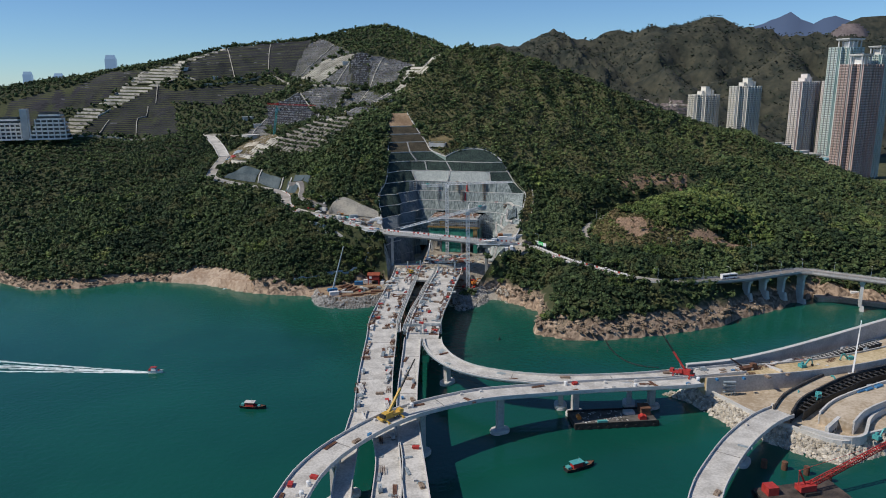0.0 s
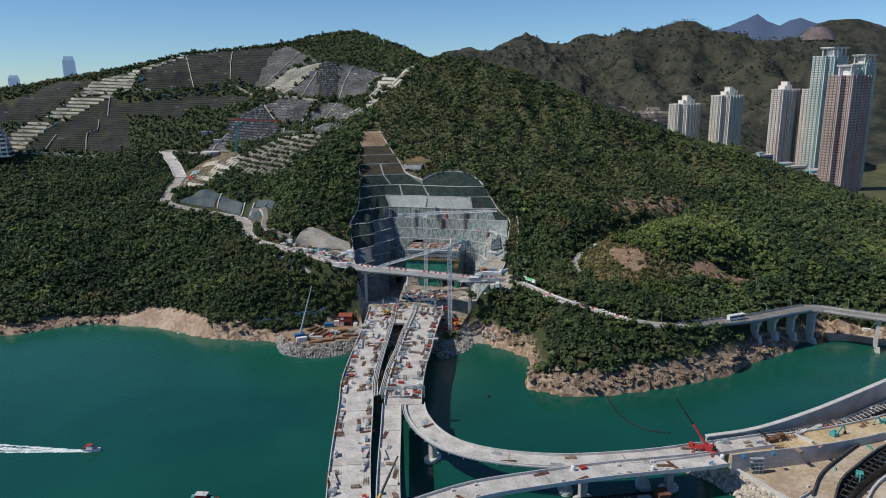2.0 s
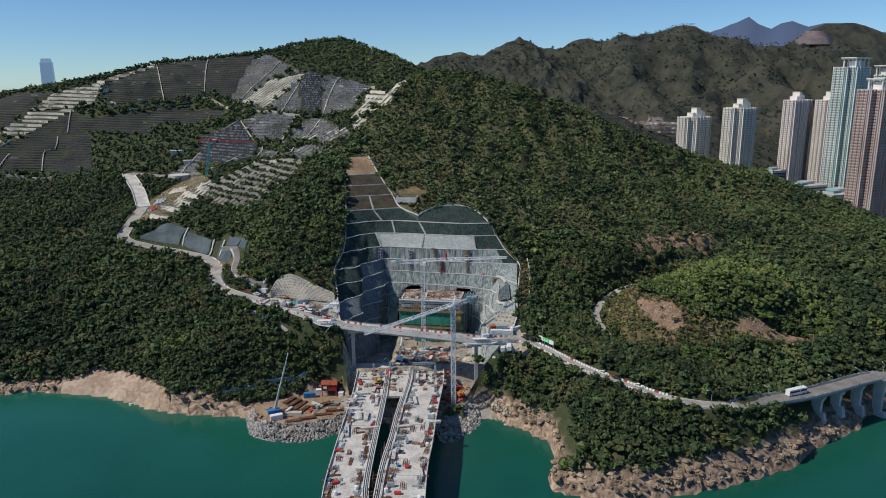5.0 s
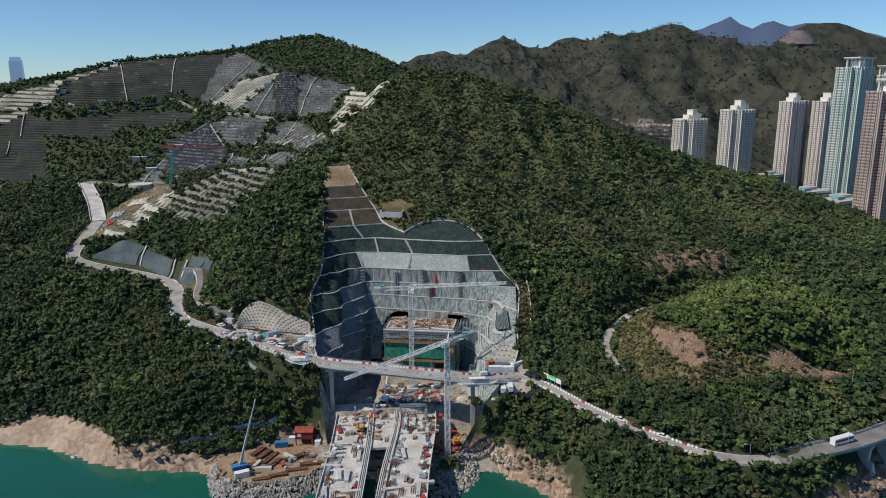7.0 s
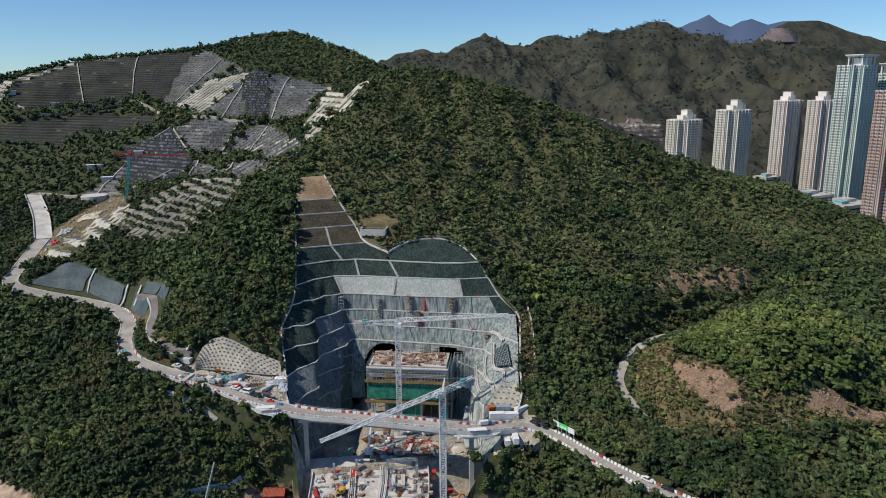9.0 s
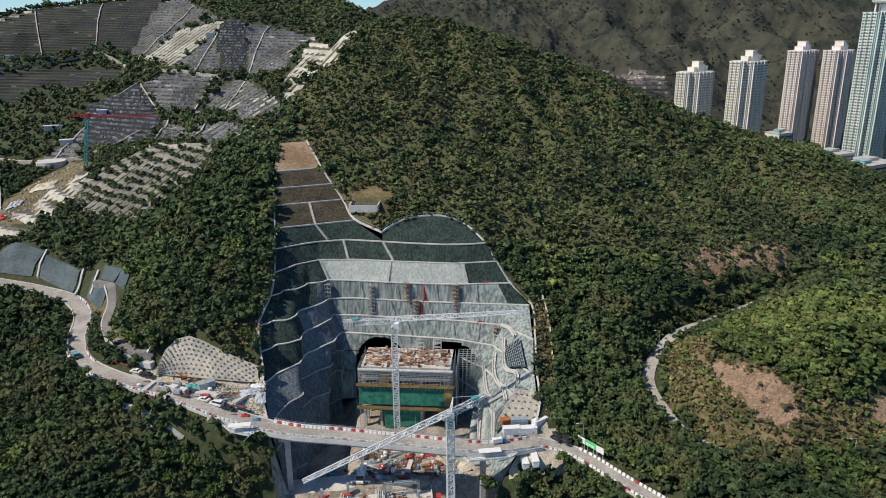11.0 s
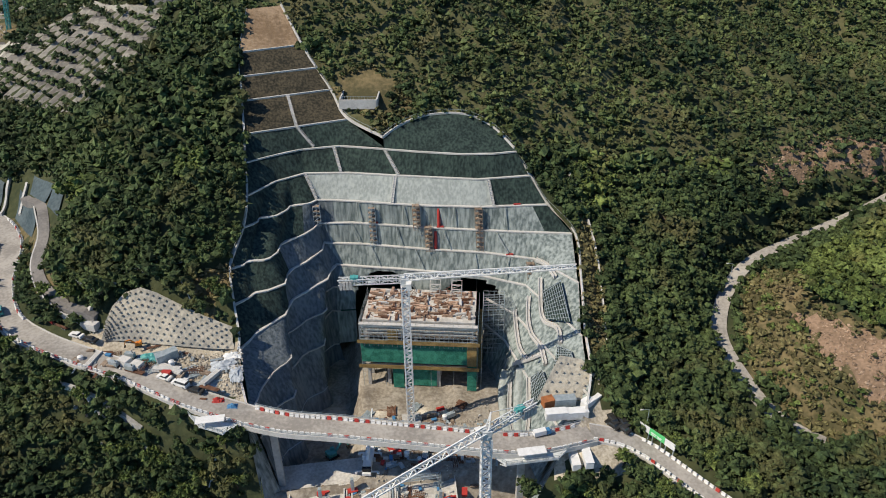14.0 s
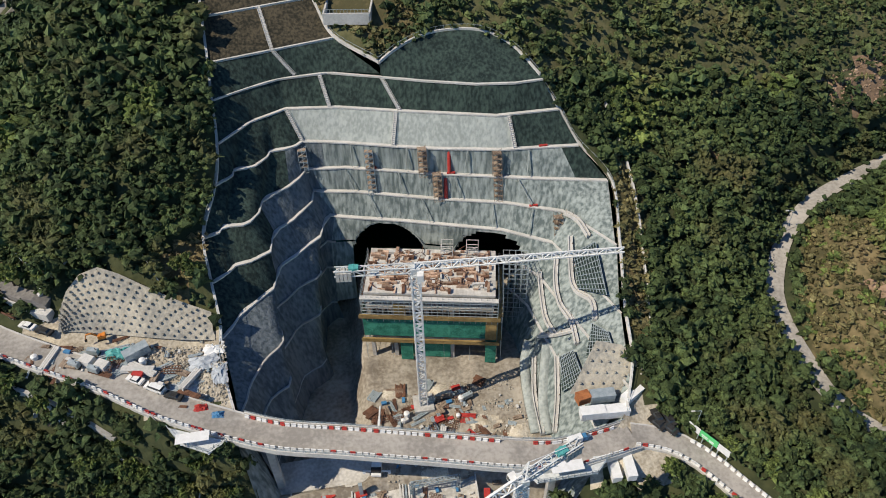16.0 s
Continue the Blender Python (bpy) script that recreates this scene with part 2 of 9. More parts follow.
def away(line, x, y):
    """Distance from the points to a line, in plan, and the line's height there."""
    best, z = np.full(np.shape(x), 1e9), np.zeros(np.shape(x))
    for a, b in zip(line[:-1], line[1:]):
        dx, dy = b[0] - a[0], b[1] - a[1]
        t = np.clip(((x - a[0]) * dx + (y - a[1]) * dy) / (dx * dx + dy * dy + 1e-9), 0, 1)
        d = np.hypot(x - a[0] - t * dx, y - a[1] - t * dy)
        if len(a) > 2:
            z = np.where(d < best, a[2] + t * (b[2] - a[2]), z)
        best = np.minimum(best, d)
    return best, z


# ---- the lie of the land ----
COAST_WEST = [(-1500, 640), (-700, 560), (-420, 530), (-329, 507), (-292, 486), (-256, 490), (-236, 502), (-217, 507), (-195, 502), (-174, 497), (-159, 490), (-142, 479), (-122, 472), (-106, 469), (-94, 467),
              (-87, 464), (-80, 446), (-60, 439), (-46, 446), (-34, 456)]
COAST_EAST = [(6, 445), (11, 434), (22, 443), (32, 462), (50, 442), (61, 428), (59, 404), (51, 389), (69, 379), (84, 376), (100, 379), (125, 384),
              (166, 399), (179, 412), (200, 422), (217, 432), (222, 439), (236, 448), (248, 453), (267, 446), (283, 432), (340, 420), (480, 400), (800, 380), (1800, 300)]
LAND = COAST_WEST + COAST_EAST + [(6000, 300), (6000, 6000), (-6000, 6000), (-6000, 640)]
ROAD_WEST = curve([(-42, 494.5, 39), (-58, 501.5, 41.5), (-74, 511, 44), (-90, 519, 46), (-104, 527, 47.5), (-116, 538, 48.5), (-124, 556, 49.5), (-129, 580, 51),
                   (-140, 597, 53), (-162, 610, 55), (-185, 617, 58), (-203, 624, 62), (-207, 645, 66), (-211, 690, 73)], 4)
BRIDGE = curve([(-42, 494.5, 39), (-32, 490.5, 38.5), (-19, 487.5, 38), (-6, 484.5, 37.2), (7, 481.5, 36.4), (20, 478.5, 35.5), (31, 477, 34.5), (40, 478, 33.8), (50, 480, 33)], 4)
ROAD_EAST = curve([(50, 480, 33), (58, 478, 31.5), (65, 473, 30), (74, 460, 28.5), (86, 443, 27.5), (100, 426, 27), (112, 416, 26), (126, 411, 25), (142, 411, 23.6)], 4)
VIADUCT = curve([(142, 411, 23.6), (160, 418.5, 22.2), (176, 423, 21.6), (191.5, 428.5, 21.2), (216, 438.5, 21), (229, 443, 21), (237, 441.5, 20.9), (252, 432, 20.6), (290, 412, 20), (360, 390, 20), (480, 370, 20)], 5)
PATH = curve([(205, 568, 52), (186, 563, 47), (166, 558, 43), (147, 552, 41), (131, 545, 40.2), (120, 537, 38), (112, 528, 36.3), (105, 516, 34.5), (103, 506, 33.2), (103, 496, 32.2), (103.5, 486, 31.2), (107, 477, 30), (114, 470, 29)], 4)
# edge of the cut slope round the portal, from the road's west end over the top to its east end
CUT_EDGE = [(-43, 499, 39), (-46, 512, 43), (-46, 521, 46), (-48, 533, 52), (-49, 543, 58), (-45, 555, 65), (-43.5, 563, 72), (-44, 574, 79), (-44, 582, 86), (-45, 597, 94),
            (-46, 616, 104), (-44, 640, 114), (-31, 644, 115), (-22, 618, 103), (-14, 603, 93), (-9, 590, 87), (3, 579, 83), (9, 581, 86), (19, 584, 88), (32, 583, 88), (41, 578, 85),
            (47, 570, 79), (52, 563, 72), (56, 556, 65), (64, 546, 57), (61, 528, 51), (57, 510, 45), (55, 497, 40), (50, 485, 35)]
CUT_HOLE = [p[:2] for p in CUT_EDGE] + [(38, 474), (22, 462), (17, 452), (6, 447), (-33, 458), (-38, 474)]
SMOOTH = [(-260, 480), (-236, 535), (-180, 545), (-125, 495), (-92, 478), (-95, 440), (40, 425), (48, 470), (-110, 495), (-135, 478), (-187, 510), (-228, 508)]
NAILED = [(-94, 523), (-92, 531), (-86, 533), (-79, 538), (-73, 537), (-62, 532), (-47, 526), (-46, 515), (-64, 518)]
LINES = [
    [(-43, 499, 39), (-46, 521, 46), (-49, 543, 58), (-43.5, 563, 72), (-44, 582, 86), (-46, 616, 104), (-44, 640, 114)],
    [(-31, 644, 115), (-14, 603, 93), (3, 579, 83), (19, 584, 88), (41, 578, 85), (52, 563, 72), (64, 546, 57), (57, 510, 45), (50, 485, 35)],
    # hill above the portal: crest to the east, spurs and gullies
    [(-8, 748, 168), (30, 757, 178), (66, 745, 168), (112, 740, 155), (160, 733, 135.5), (195, 724, 115), (235, 716, 102), (300, 710, 88), (360, 700, 65), (420, 690, 40), (520, 700, 14), (750, 720, 8)],
    [(-38, 660, 122), (-15, 700, 148), (-8, 748, 168)],
    [(188, 679, 88), (215, 650, 76), (261, 614, 71), (282, 606, 59)],
    [(194, 592, 69), (211, 528, 55), (185, 514, 55.5)],
    [(197, 479, 32), (223, 490, 26)],
    [(30, 757, 178), (44, 690, 140), (52, 640, 111)],
    [(112, 740, 155), (122, 639, 98), (151, 600, 74), (149, 576, 61.5), (194, 576, 61.5)],
    [(92, 533, 48), (109, 548, 51), (136, 563, 55)],
    [(84, 576, 70), (80, 545, 52), (76, 515, 40), (72, 488, 32)],
    [(235, 712, 90), (262, 660, 68), (284, 600, 56), (348, 592, 38), (440, 560, 20), (600, 560, 8)],
    # knoll to the east, and the saddle behind it
    [(128, 503, 44.5), (131, 482, 47), (141, 477, 47.5), (170, 496, 58), (195, 499, 52), (250, 480, 26), (320, 480, 20)],
    [(150, 532, 46), (175, 548, 52), (205, 552, 55), (290, 530, 34)],
    [(128, 516, 49), (122, 505, 42), (119, 490, 41), (127, 467, 37)],
    # bank behind the coast viaduct
    [(160, 427, 20.5), (176, 432, 20), (191, 438, 19), (214, 449.5, 18), (231, 455, 18), (252, 446, 17), (290, 424, 16)],
    [(110, 455, 30), (169, 462, 36), (217, 470, 30)],
    # headland and shore
    [(62, 440, 10), (70, 398, 13), (95, 393, 14), (137, 400, 13), (170, 408, 10)],
    # foot of the slopes beside the viaduct
    [(-104, 477, 5), (-90, 480, 5), (-78, 484, 6), (-66, 486.5, 7), (-54, 489, 10), (-44, 488, 9)],
    [(-60, 494, 30), (-50, 494.5, 33), (-76, 502, 33)],
    [(-84, 462, 3.6), (-70, 462, 3.6), (-56, 462, 3.6), (-44, 470, 3.6), (-60, 474, 3.6), (-76, 472, 3.6)],
    [(12, 446, 3), (20, 452, 4), (27, 465, 6.5), (36, 464, 6), (46, 452, 5), (56, 446, 6)],
    [(30, 469, 20), (42, 467, 22), (54, 462, 21), (64, 452, 18)],
    # western slopes
    [(-45, 511, 43), (-56, 514, 44), (-66, 517, 44.6), (-78, 521, 45.2), (-92, 526, 46.5)],
    [(-48, 532, 53), (-62, 539, 58.5), (-78, 542, 59), (-90, 538, 54), (-100, 546, 54)],
    [(-44, 600, 97), (-66, 600, 95), (-90, 604, 89), (-112, 606, 74), (-134, 604, 58)],
    [(-60, 560, 74), (-90, 562, 66), (-112, 566, 56)],
    [(-44, 640, 114), (-90, 668, 108), (-138, 692, 98), (-170, 690, 84)],
    [(-112, 492, 20), (-140, 530, 30), (-160, 570, 40)],
    [(-235, 560, 22), (-250, 640, 45), (-260, 720, 66)],
    [(-320, 560, 22), (-330, 650, 42), (-345, 760, 66), (-350, 834, 80)],
    [(-520, 580, 20), (-520, 760, 60), (-540, 850, 84)],
    # terraced hill and its ridge
    [(-200, 765, 84), (-262, 790, 84), (-350, 834, 81), (-440, 800, 76)],
    [(-15, 760, 150), (-45, 752, 126), (-95, 770, 112), (-150, 760, 100)],
    [(-33, 850, 158), (-84, 867, 135), (-125, 866, 130), (-154, 880, 135), (-194, 946, 146), (-227, 960, 152), (-270, 950, 148), (-312, 936, 151), (-336, 960, 164)],
    [(-170, 868, 129), (-150, 833, 112), (-120, 839, 111), (-92, 812, 114)],
    [(-284, 780, 88), (-262, 800, 88)],
    [(-900, 880, 96), (-700, 900, 112), (-550, 905, 128), (-430, 935, 146), (-379, 965, 162), (-294, 1045, 193), (-183, 1095, 203), (-120, 1110, 216), (-74, 1095, 219), (-20, 1060, 200), (15, 1010, 178), (40, 940, 158), (30, 850, 150)],
    [(-108, 925, 175), (-60, 950, 176), (-10, 930, 162)],
    [(-900, 1400, 40), (-300, 1400, 60), (0, 1300, 90)],
    # town in the valley
    [(200, 900, 80), (300, 930, 56), (400, 940, 36), (480, 900, 16), (480, 800, 14)],
    [(640, 820, 8), (620, 1000, 10), (560, 1180, 20), (900, 1100, 8), (1400, 900, 6)],
    # the range behind
    [(-775, 1990, 40), (-173, 1938, 152), (-1, 1921, 199), (128, 1900, 232), (224, 1895, 238), (290, 1882, 266), (366, 1868, 240), (459, 1847, 263), (567, 1809, 268), (670, 1781, 280), (762, 1743, 256), (860, 1690, 240), (973, 1634, 226), (1375, 1543, 210), (2063, 1474, 140)],
    [(-300, 2150, 90), (300, 2080, 170), (800, 1960, 180), (1200, 1800, 160)],
    [(283, 1882, 265), (318, 1700, 205), (340, 1480, 150), (366, 1240, 92)],
    [(520, 1800, 262), (471, 1557, 173), (455, 1400, 130), (430, 1260, 92)],
    [(602, 1774, 277), (590, 1600, 194), (560, 1420, 122), (520, 1270, 70)],
    [(665, 1780, 281), (730, 1560, 190), (745, 1380, 110), (730, 1220, 50)],
    [(762, 1743, 256), (860, 1500, 150), (900, 1280, 60)],
    [(973, 1634, 226), (1010, 1400, 120), (1060, 1230, 30)],
    [(120, 1880, 225), (150, 1600, 150), (150, 1400, 112), (120, 1200, 112)],
    [(400, 1800, 214), (405, 1560, 138), (400, 1350, 92)],
    [(545, 1660, 176), (520, 1480, 112)],
    [(650, 1640, 180), (655, 1440, 102), (640, 1270, 50)],
    [(810, 1600, 165), (820, 1380, 70)],
    [(-2500, 3400, 0), (-500, 3400, 20), (1000, 3200, 60), (2600, 3000, 60)],
    [(-2500, 4800, 0), (0, 4800, 0), (2600, 4800, 0)],
]


def spread_line(line, step):
    out = []
    for a, b in zip(line[:-1], line[1:]):
        a, b = np.array(a, float), np.array(b, float)
        n = max(1, int(np.hypot(*(b - a)[:2]) / step))
        out += [a + (b - a) * i / n for i in range(n)]
    return out + [np.array(line[-1], float)]


known = []
for line in LINES:
    size = np.hypot(line[-1][0] - line[0][0], line[-1][1] - line[0][1])
    known += spread_line(line, 14 if size < 400 else 40 if size < 1500 else 160)
for line in (ROAD_WEST, ROAD_EAST, VIADUCT[:5], PATH):
    known += [np.array(p) for p in line[::3]]
for line in (COAST_WEST, COAST_EAST):
    known += spread_line([(x, y, 0.5) for x, y in line], 14)[10:-10]
known = np.array(known)
keep = [0]
for i in range(1, len(known)):
    if np.min(np.hypot(known[keep, 0] - known[i, 0], known[keep, 1] - known[i, 1])) > 4:
        keep.append(i)
known = known[keep]
gap = np.hypot(known[:, None, 0] - known[None, :, 0], known[:, None, 1] - known[None, :, 1])
size = len(known)
system = np.ones((size + 1, size + 1))
system[:size, :size], system[size, size] = gap, 0
weights = np.linalg.solve(system, np.append(known[:, 2], 0))
ROUGH = np.random.RandomState(5).rand(3, 64) * 6.283


def bumps(x, y, length, seed=0):
    """Smooth uneven ground of about the given wave length, between -1 and 1."""
    out = np.zeros(np.shape(x))
    for i in range(7):
        a, p, q = ROUGH[:, (seed * 7 + i) % 64]
        k = 6.283 / length * (0.7 + 0.9 * q / 6.283)
        out += np.sin(k * (x * math.cos(a) + y * math.sin(a)) + p * 3 + 2 * np.sin(k * 0.5 * (y * math.cos(a) - x * math.sin(a)) + q))
    return out / 4


def ground(x, y):
    """Height of the ground in plan."""
    x, y = np.asarray(x, float), np.asarray(y, float)
    shape = x.shape
    x, y = x.ravel(), y.ravel()
    z = np.zeros(len(x))
    for i in range(0, len(x), 4000):
        a, b = x[i:i + 4000], y[i:i + 4000]
        z[i:i + 4000] = np.hypot(a[:, None] - known[:, 0], b[:, None] - known[:, 1]) @ weights[:size] + weights[size]
    dc = np.minimum(away(COAST_WEST, x, y)[0], away(COAST_EAST, x, y)[0])
    land = inside(LAND, x, y)
    far = np.clip((y - 700) / 600, 0, 1)
    z += bumps(x, y, 38, 1) * np.clip(dc / 60, 0, 1) * 1.2 + far * (0.2 + 0.8 * np.clip((y - 1120) / 200, 0, 1)) * (bumps(x, y, 190, 2) * 9 + bumps(x, y, 70, 3) * 4) + np.clip((y - 1180) / 200, 0, 1) * np.clip((1850 - y) / 250, 0.25, 1) * (9 - 24 * np.abs(bumps(x * 1.5, y * 0.6, 130, 5)) - 8 * np.abs(bumps(x * 1.4, y * 0.7, 48, 6)))
    open_hill = np.clip((y - 590) / 50, 0, 1) * np.clip((790 - y) / 40, 0, 1) * np.clip((x + 5) / 40, 0, 1) * np.clip((330 - x) / 60, 0, 1)
    z += open_hill * (2.2 - 6.5 * np.abs(bumps(x * 1.3, y * 0.55, 62, 6)) + 1.3 * bumps(x, y, 24, 2))
    rocky = np.clip(1 - dc / 26, 0, 1)
    z += rocky * ~inside(SMOOTH, x, y) * (np.abs(bumps(x, y, 13, 4)) * 3.0 + np.abs(bumps(x, y, 6, 5)) * 1.9)
    for line in (ROAD_WEST, ROAD_EAST, PATH):
        d, h = away(line, x, y)
        w = np.clip(1.6 - d / 6.5, 0, 1)
        z = z * (1 - w) + (h - 0.35) * w
    z -= 1.6 * inside(NAILED, x, y)
    z = np.maximum(z, np.minimum(0.5 + dc * 0.25, 3))
    z = np.where(land, z, -np.minimum(dc * 0.5, 7) - 0.4)
    return z.reshape(shape)


def steps(stops):
    out = []
    for a, b, s in stops:
        out += list(np.arange(a, b, s))
    return np.array(out + [stops[-1][1]])


gx = steps([(-2600, -900, 110), (-900, -460, 22), (-460, -340, 8), (-340, 330, 3.5), (330, 480, 8), (480, 1000, 12), (1000, 1400, 24), (1400, 2800, 100)])
gy = steps([(300, 370, 14), (370, 660, 3.0), (660, 1130, 6.5), (1130, 1900, 11), (1900, 2400, 50), (2400, 4900, 120)])
mx, my = np.meshgrid(gx, gy)
mz = ground(mx, my)


# ---- ground, sea ----
def ground_material():
    m = material("hill_ground", (0.032, 0.042, 0.019), (0.065, 0.072, 0.032), 0.03, 0.95, 0.6, 0.35, fine=0.4)
    n, l = m.node_tree.nodes, m.node_tree.links
    b = n["Principled BSDF"]
    src = b.inputs["Base Color"].links[0].from_socket
    g = n.new("ShaderNodeNewGeometry")
    x = n.new("ShaderNodeSeparateXYZ")
    l.new(g.outputs["Position"], x.inputs[0])
    t = n.new("ShaderNodeTexNoise")
    t.inputs["Scale"].default_value, t.inputs["Detail"].default_value = 0.07, 5
    l.new(g.outputs["Position"], t.inputs["Vector"])
    h = n.new("ShaderNodeMath")
    h.operation = "MULTIPLY_ADD"
    h.inputs[1].default_value, h.inputs[2].default_value = -11, 5.5
    l.new(t.outputs["Fac"], h.inputs[0])
    s = n.new("ShaderNodeMath")
    s.operation = "ADD"
    l.new(x.outputs["Z"], s.inputs[0])
    l.new(h.outputs[0], s.inputs[1])
    r = n.new("ShaderNodeMapRange")
    r.inputs["From Min"].default_value, r.inputs["From Max"].default_value = 12.5, 8.0
    l.new(s.outputs[0], r.inputs["Value"])
    rock = n.new("ShaderNodeTexNoise")
    rock.inputs["Scale"].default_value, rock.inputs["Detail"].default_value, rock.inputs["Distortion"].default_value = 0.25, 8, 1.2
    l.new(g.outputs["Position"], rock.inputs["Vector"])
    ramp = n.new("ShaderNodeValToRGB")
    ramp.color_ramp.elements[0].position, ramp.color_ramp.elements[0].color = 0.36, (0.1, 0.07, 0.05, 1)
    ramp.color_ramp.elements[1].position, ramp.color_ramp.elements[1].color = 0.66, (0.46, 0.34, 0.245, 1)
    l.new(rock.outputs["Fac"], ramp.inputs[0])
    c = n.new("ShaderNodeMix")
    c.data_type = "RGBA"
    l.new(r.outputs[0], c.inputs["Factor"])
    l.new(src, c.inputs["A"])
    l.new(ramp.outputs[0], c.inputs["B"])
    l.new(c.outputs["Result"], b.inputs["Base Color"])
    return m


def sea_material():
    m = bpy.data.materials.new("sea_water")
    m.use_nodes = True
    n, l = m.node_tree.nodes, m.node_tree.links
    b = n["Principled BSDF"]
    b.inputs["Roughness"].default_value = 0.16
    b.inputs["IOR"].default_value = 1.33
    g = n.new("ShaderNodeNewGeometry")
    t = n.new("ShaderNodeTexNoise")
    t.inputs["Scale"].default_value, t.inputs["Detail"].default_value = 0.012, 4
    l.new(g.outputs["Position"], t.inputs["Vector"])
    r = n.new("ShaderNodeValToRGB")
    r.color_ramp.elements[0].position, r.color_ramp.elements[0].color = 0.3, (0.0035, 0.056, 0.042, 1)
    r.color_ramp.elements[1].position, r.color_ramp.elements[1].color = 0.7, (0.006, 0.08, 0.056, 1)
    l.new(t.outputs["Fac"], r.inputs[0])
    place = n.new("ShaderNodeSeparateXYZ")
    l.new(g.outputs["Position"], place.inputs[0])
    depth = n.new("ShaderNodeMath")
    depth.operation = "MULTIPLY_ADD"
    depth.inputs[1].default_value = 160
    l.new(t.outputs["Fac"], depth.inputs[0])
    l.new(place.outputs["Y"], depth.inputs[2])
    shoal = n.new("ShaderNodeMapRange")
    shoal.inputs["From Min"].default_value, shoal.inputs["From Max"].default_value = 420, 590
    l.new(depth.outputs[0], shoal.inputs["Value"])
    shallow = n.new("ShaderNodeMix")
    shallow.data_type = "RGBA"
    shallow.inputs["B"].default_value = (0.012, 0.105, 0.072, 1)
    l.new(shoal.outputs[0], shallow.inputs["Factor"])
    l.new(r.outputs[0], shallow.inputs["A"])
    l.new(shallow.outputs["Result"], b.inputs["Base Color"])
    w = n.new("ShaderNodeTexNoise")
    w.inputs["Scale"].default_value, w.inputs["Detail"].default_value = 0.35, 5
    l.new(g.outputs["Position"], w.inputs["Vector"])
    k = n.new("ShaderNodeBump")
    k.inputs["Strength"].default_value, k.inputs["Distance"].default_value = 0.5, 0.35
    l.new(w.outputs["Fac"], k.inputs["Height"])
    l.new(k.outputs["Normal"], b.inputs["Normal"])
    return m


def nearest(line, x, y):
    """The closest place on a closed line of (x, y, z)."""
    best = (1e9, None)
    for a, b in zip(line, line[1:] + line[:1]):
        a, b = Vector(a), Vector(b)
        d = b - a
        t = max(0, min(1, ((x - a.x) * d.x + (y - a.y) * d.y) / (d.x ** 2 + d.y ** 2 + 1e-9)))
        q = a + d * t
        h = math.hypot(q.x - x, q.y - y)
        if h < best[0]:
            best = (h, q)
    return best[1]


DRY = material("dry_grass", (0.075, 0.068, 0.032), (0.2, 0.155, 0.08), 0.06, 0.95, 0.3, 0.8)
REDSOIL = material("red_soil", (0.17, 0.115, 0.075), (0.32, 0.215, 0.145), 0.11, 0.95, 0.4, 0.6)
BEACHSAND = material("beach_sand", (0.27, 0.19, 0.13), (0.47, 0.37, 0.28), 0.05, 0.95, 0.1, 0.6)
SCRUBLAND = material("scrub_ground", (0.058, 0.066, 0.03), (0.12, 0.115, 0.056), 0.04, 0.95, 0.5, 0.5, fine=0.5)
RANGE = material("distant_scrub", (0.018, 0.024, 0.019), (0.064, 0.063, 0.044), 0.014, 0.95, 6.0, 0.05, fine=0.05)
YARD = material("dusty_yard", (0.3, 0.26, 0.2), (0.58, 0.52, 0.42), 0.16, 0.95, 0.15, 0.8)
BARE = {
    1: [[(122, 534), (134, 540), (138, 528), (130, 512), (137, 494), (146, 473), (170, 471), (214, 477), (217, 468), (190, 461), (150, 457), (124, 460), (112, 474), (108, 486), (107, 500), (109, 512)], [(64, 560), (71, 548), (68, 525), (61, 500), (56, 498), (60, 526), (66, 547)],
        [(-14, 606), (-8, 593), (4, 582), (18, 587), (14, 600), (0, 612)], [(-60, 536), (-48, 545), (-47, 533), (-56, 528)], [(-150, 600), (-118, 590), (-108, 555), (-98, 536), (-112, 545), (-122, 580)], [(-215, 690), (-200, 760), (-270, 800), (-190, 770), (-160, 720), (-185, 650), (-202, 650)]],
    2: [[(125, 507), (130, 505), (135, 492), (141, 474), (133, 466), (127, 472), (123, 484), (122, 497)], [(143, 569), (146, 577), (160, 582), (180, 587), (200, 585), (202, 577), (192, 572), (176, 574), (160, 571)], [(160, 466), (176, 477), (214, 477), (206, 467), (190, 464)]],
    3: [[(-202, 503), (-198, 512), (-182, 515), (-162, 506), (-141, 491), (-131, 478), (-142, 477), (-159, 488), (-174, 495), (-195, 500)]],
    4: [[(-108, 524), (-84, 530), (-48, 522), (-43, 499), (-58, 498), (-74, 508), (-100, 520)], [(36, 482), (52, 490), (62, 482), (60, 470), (40, 472)]],
}


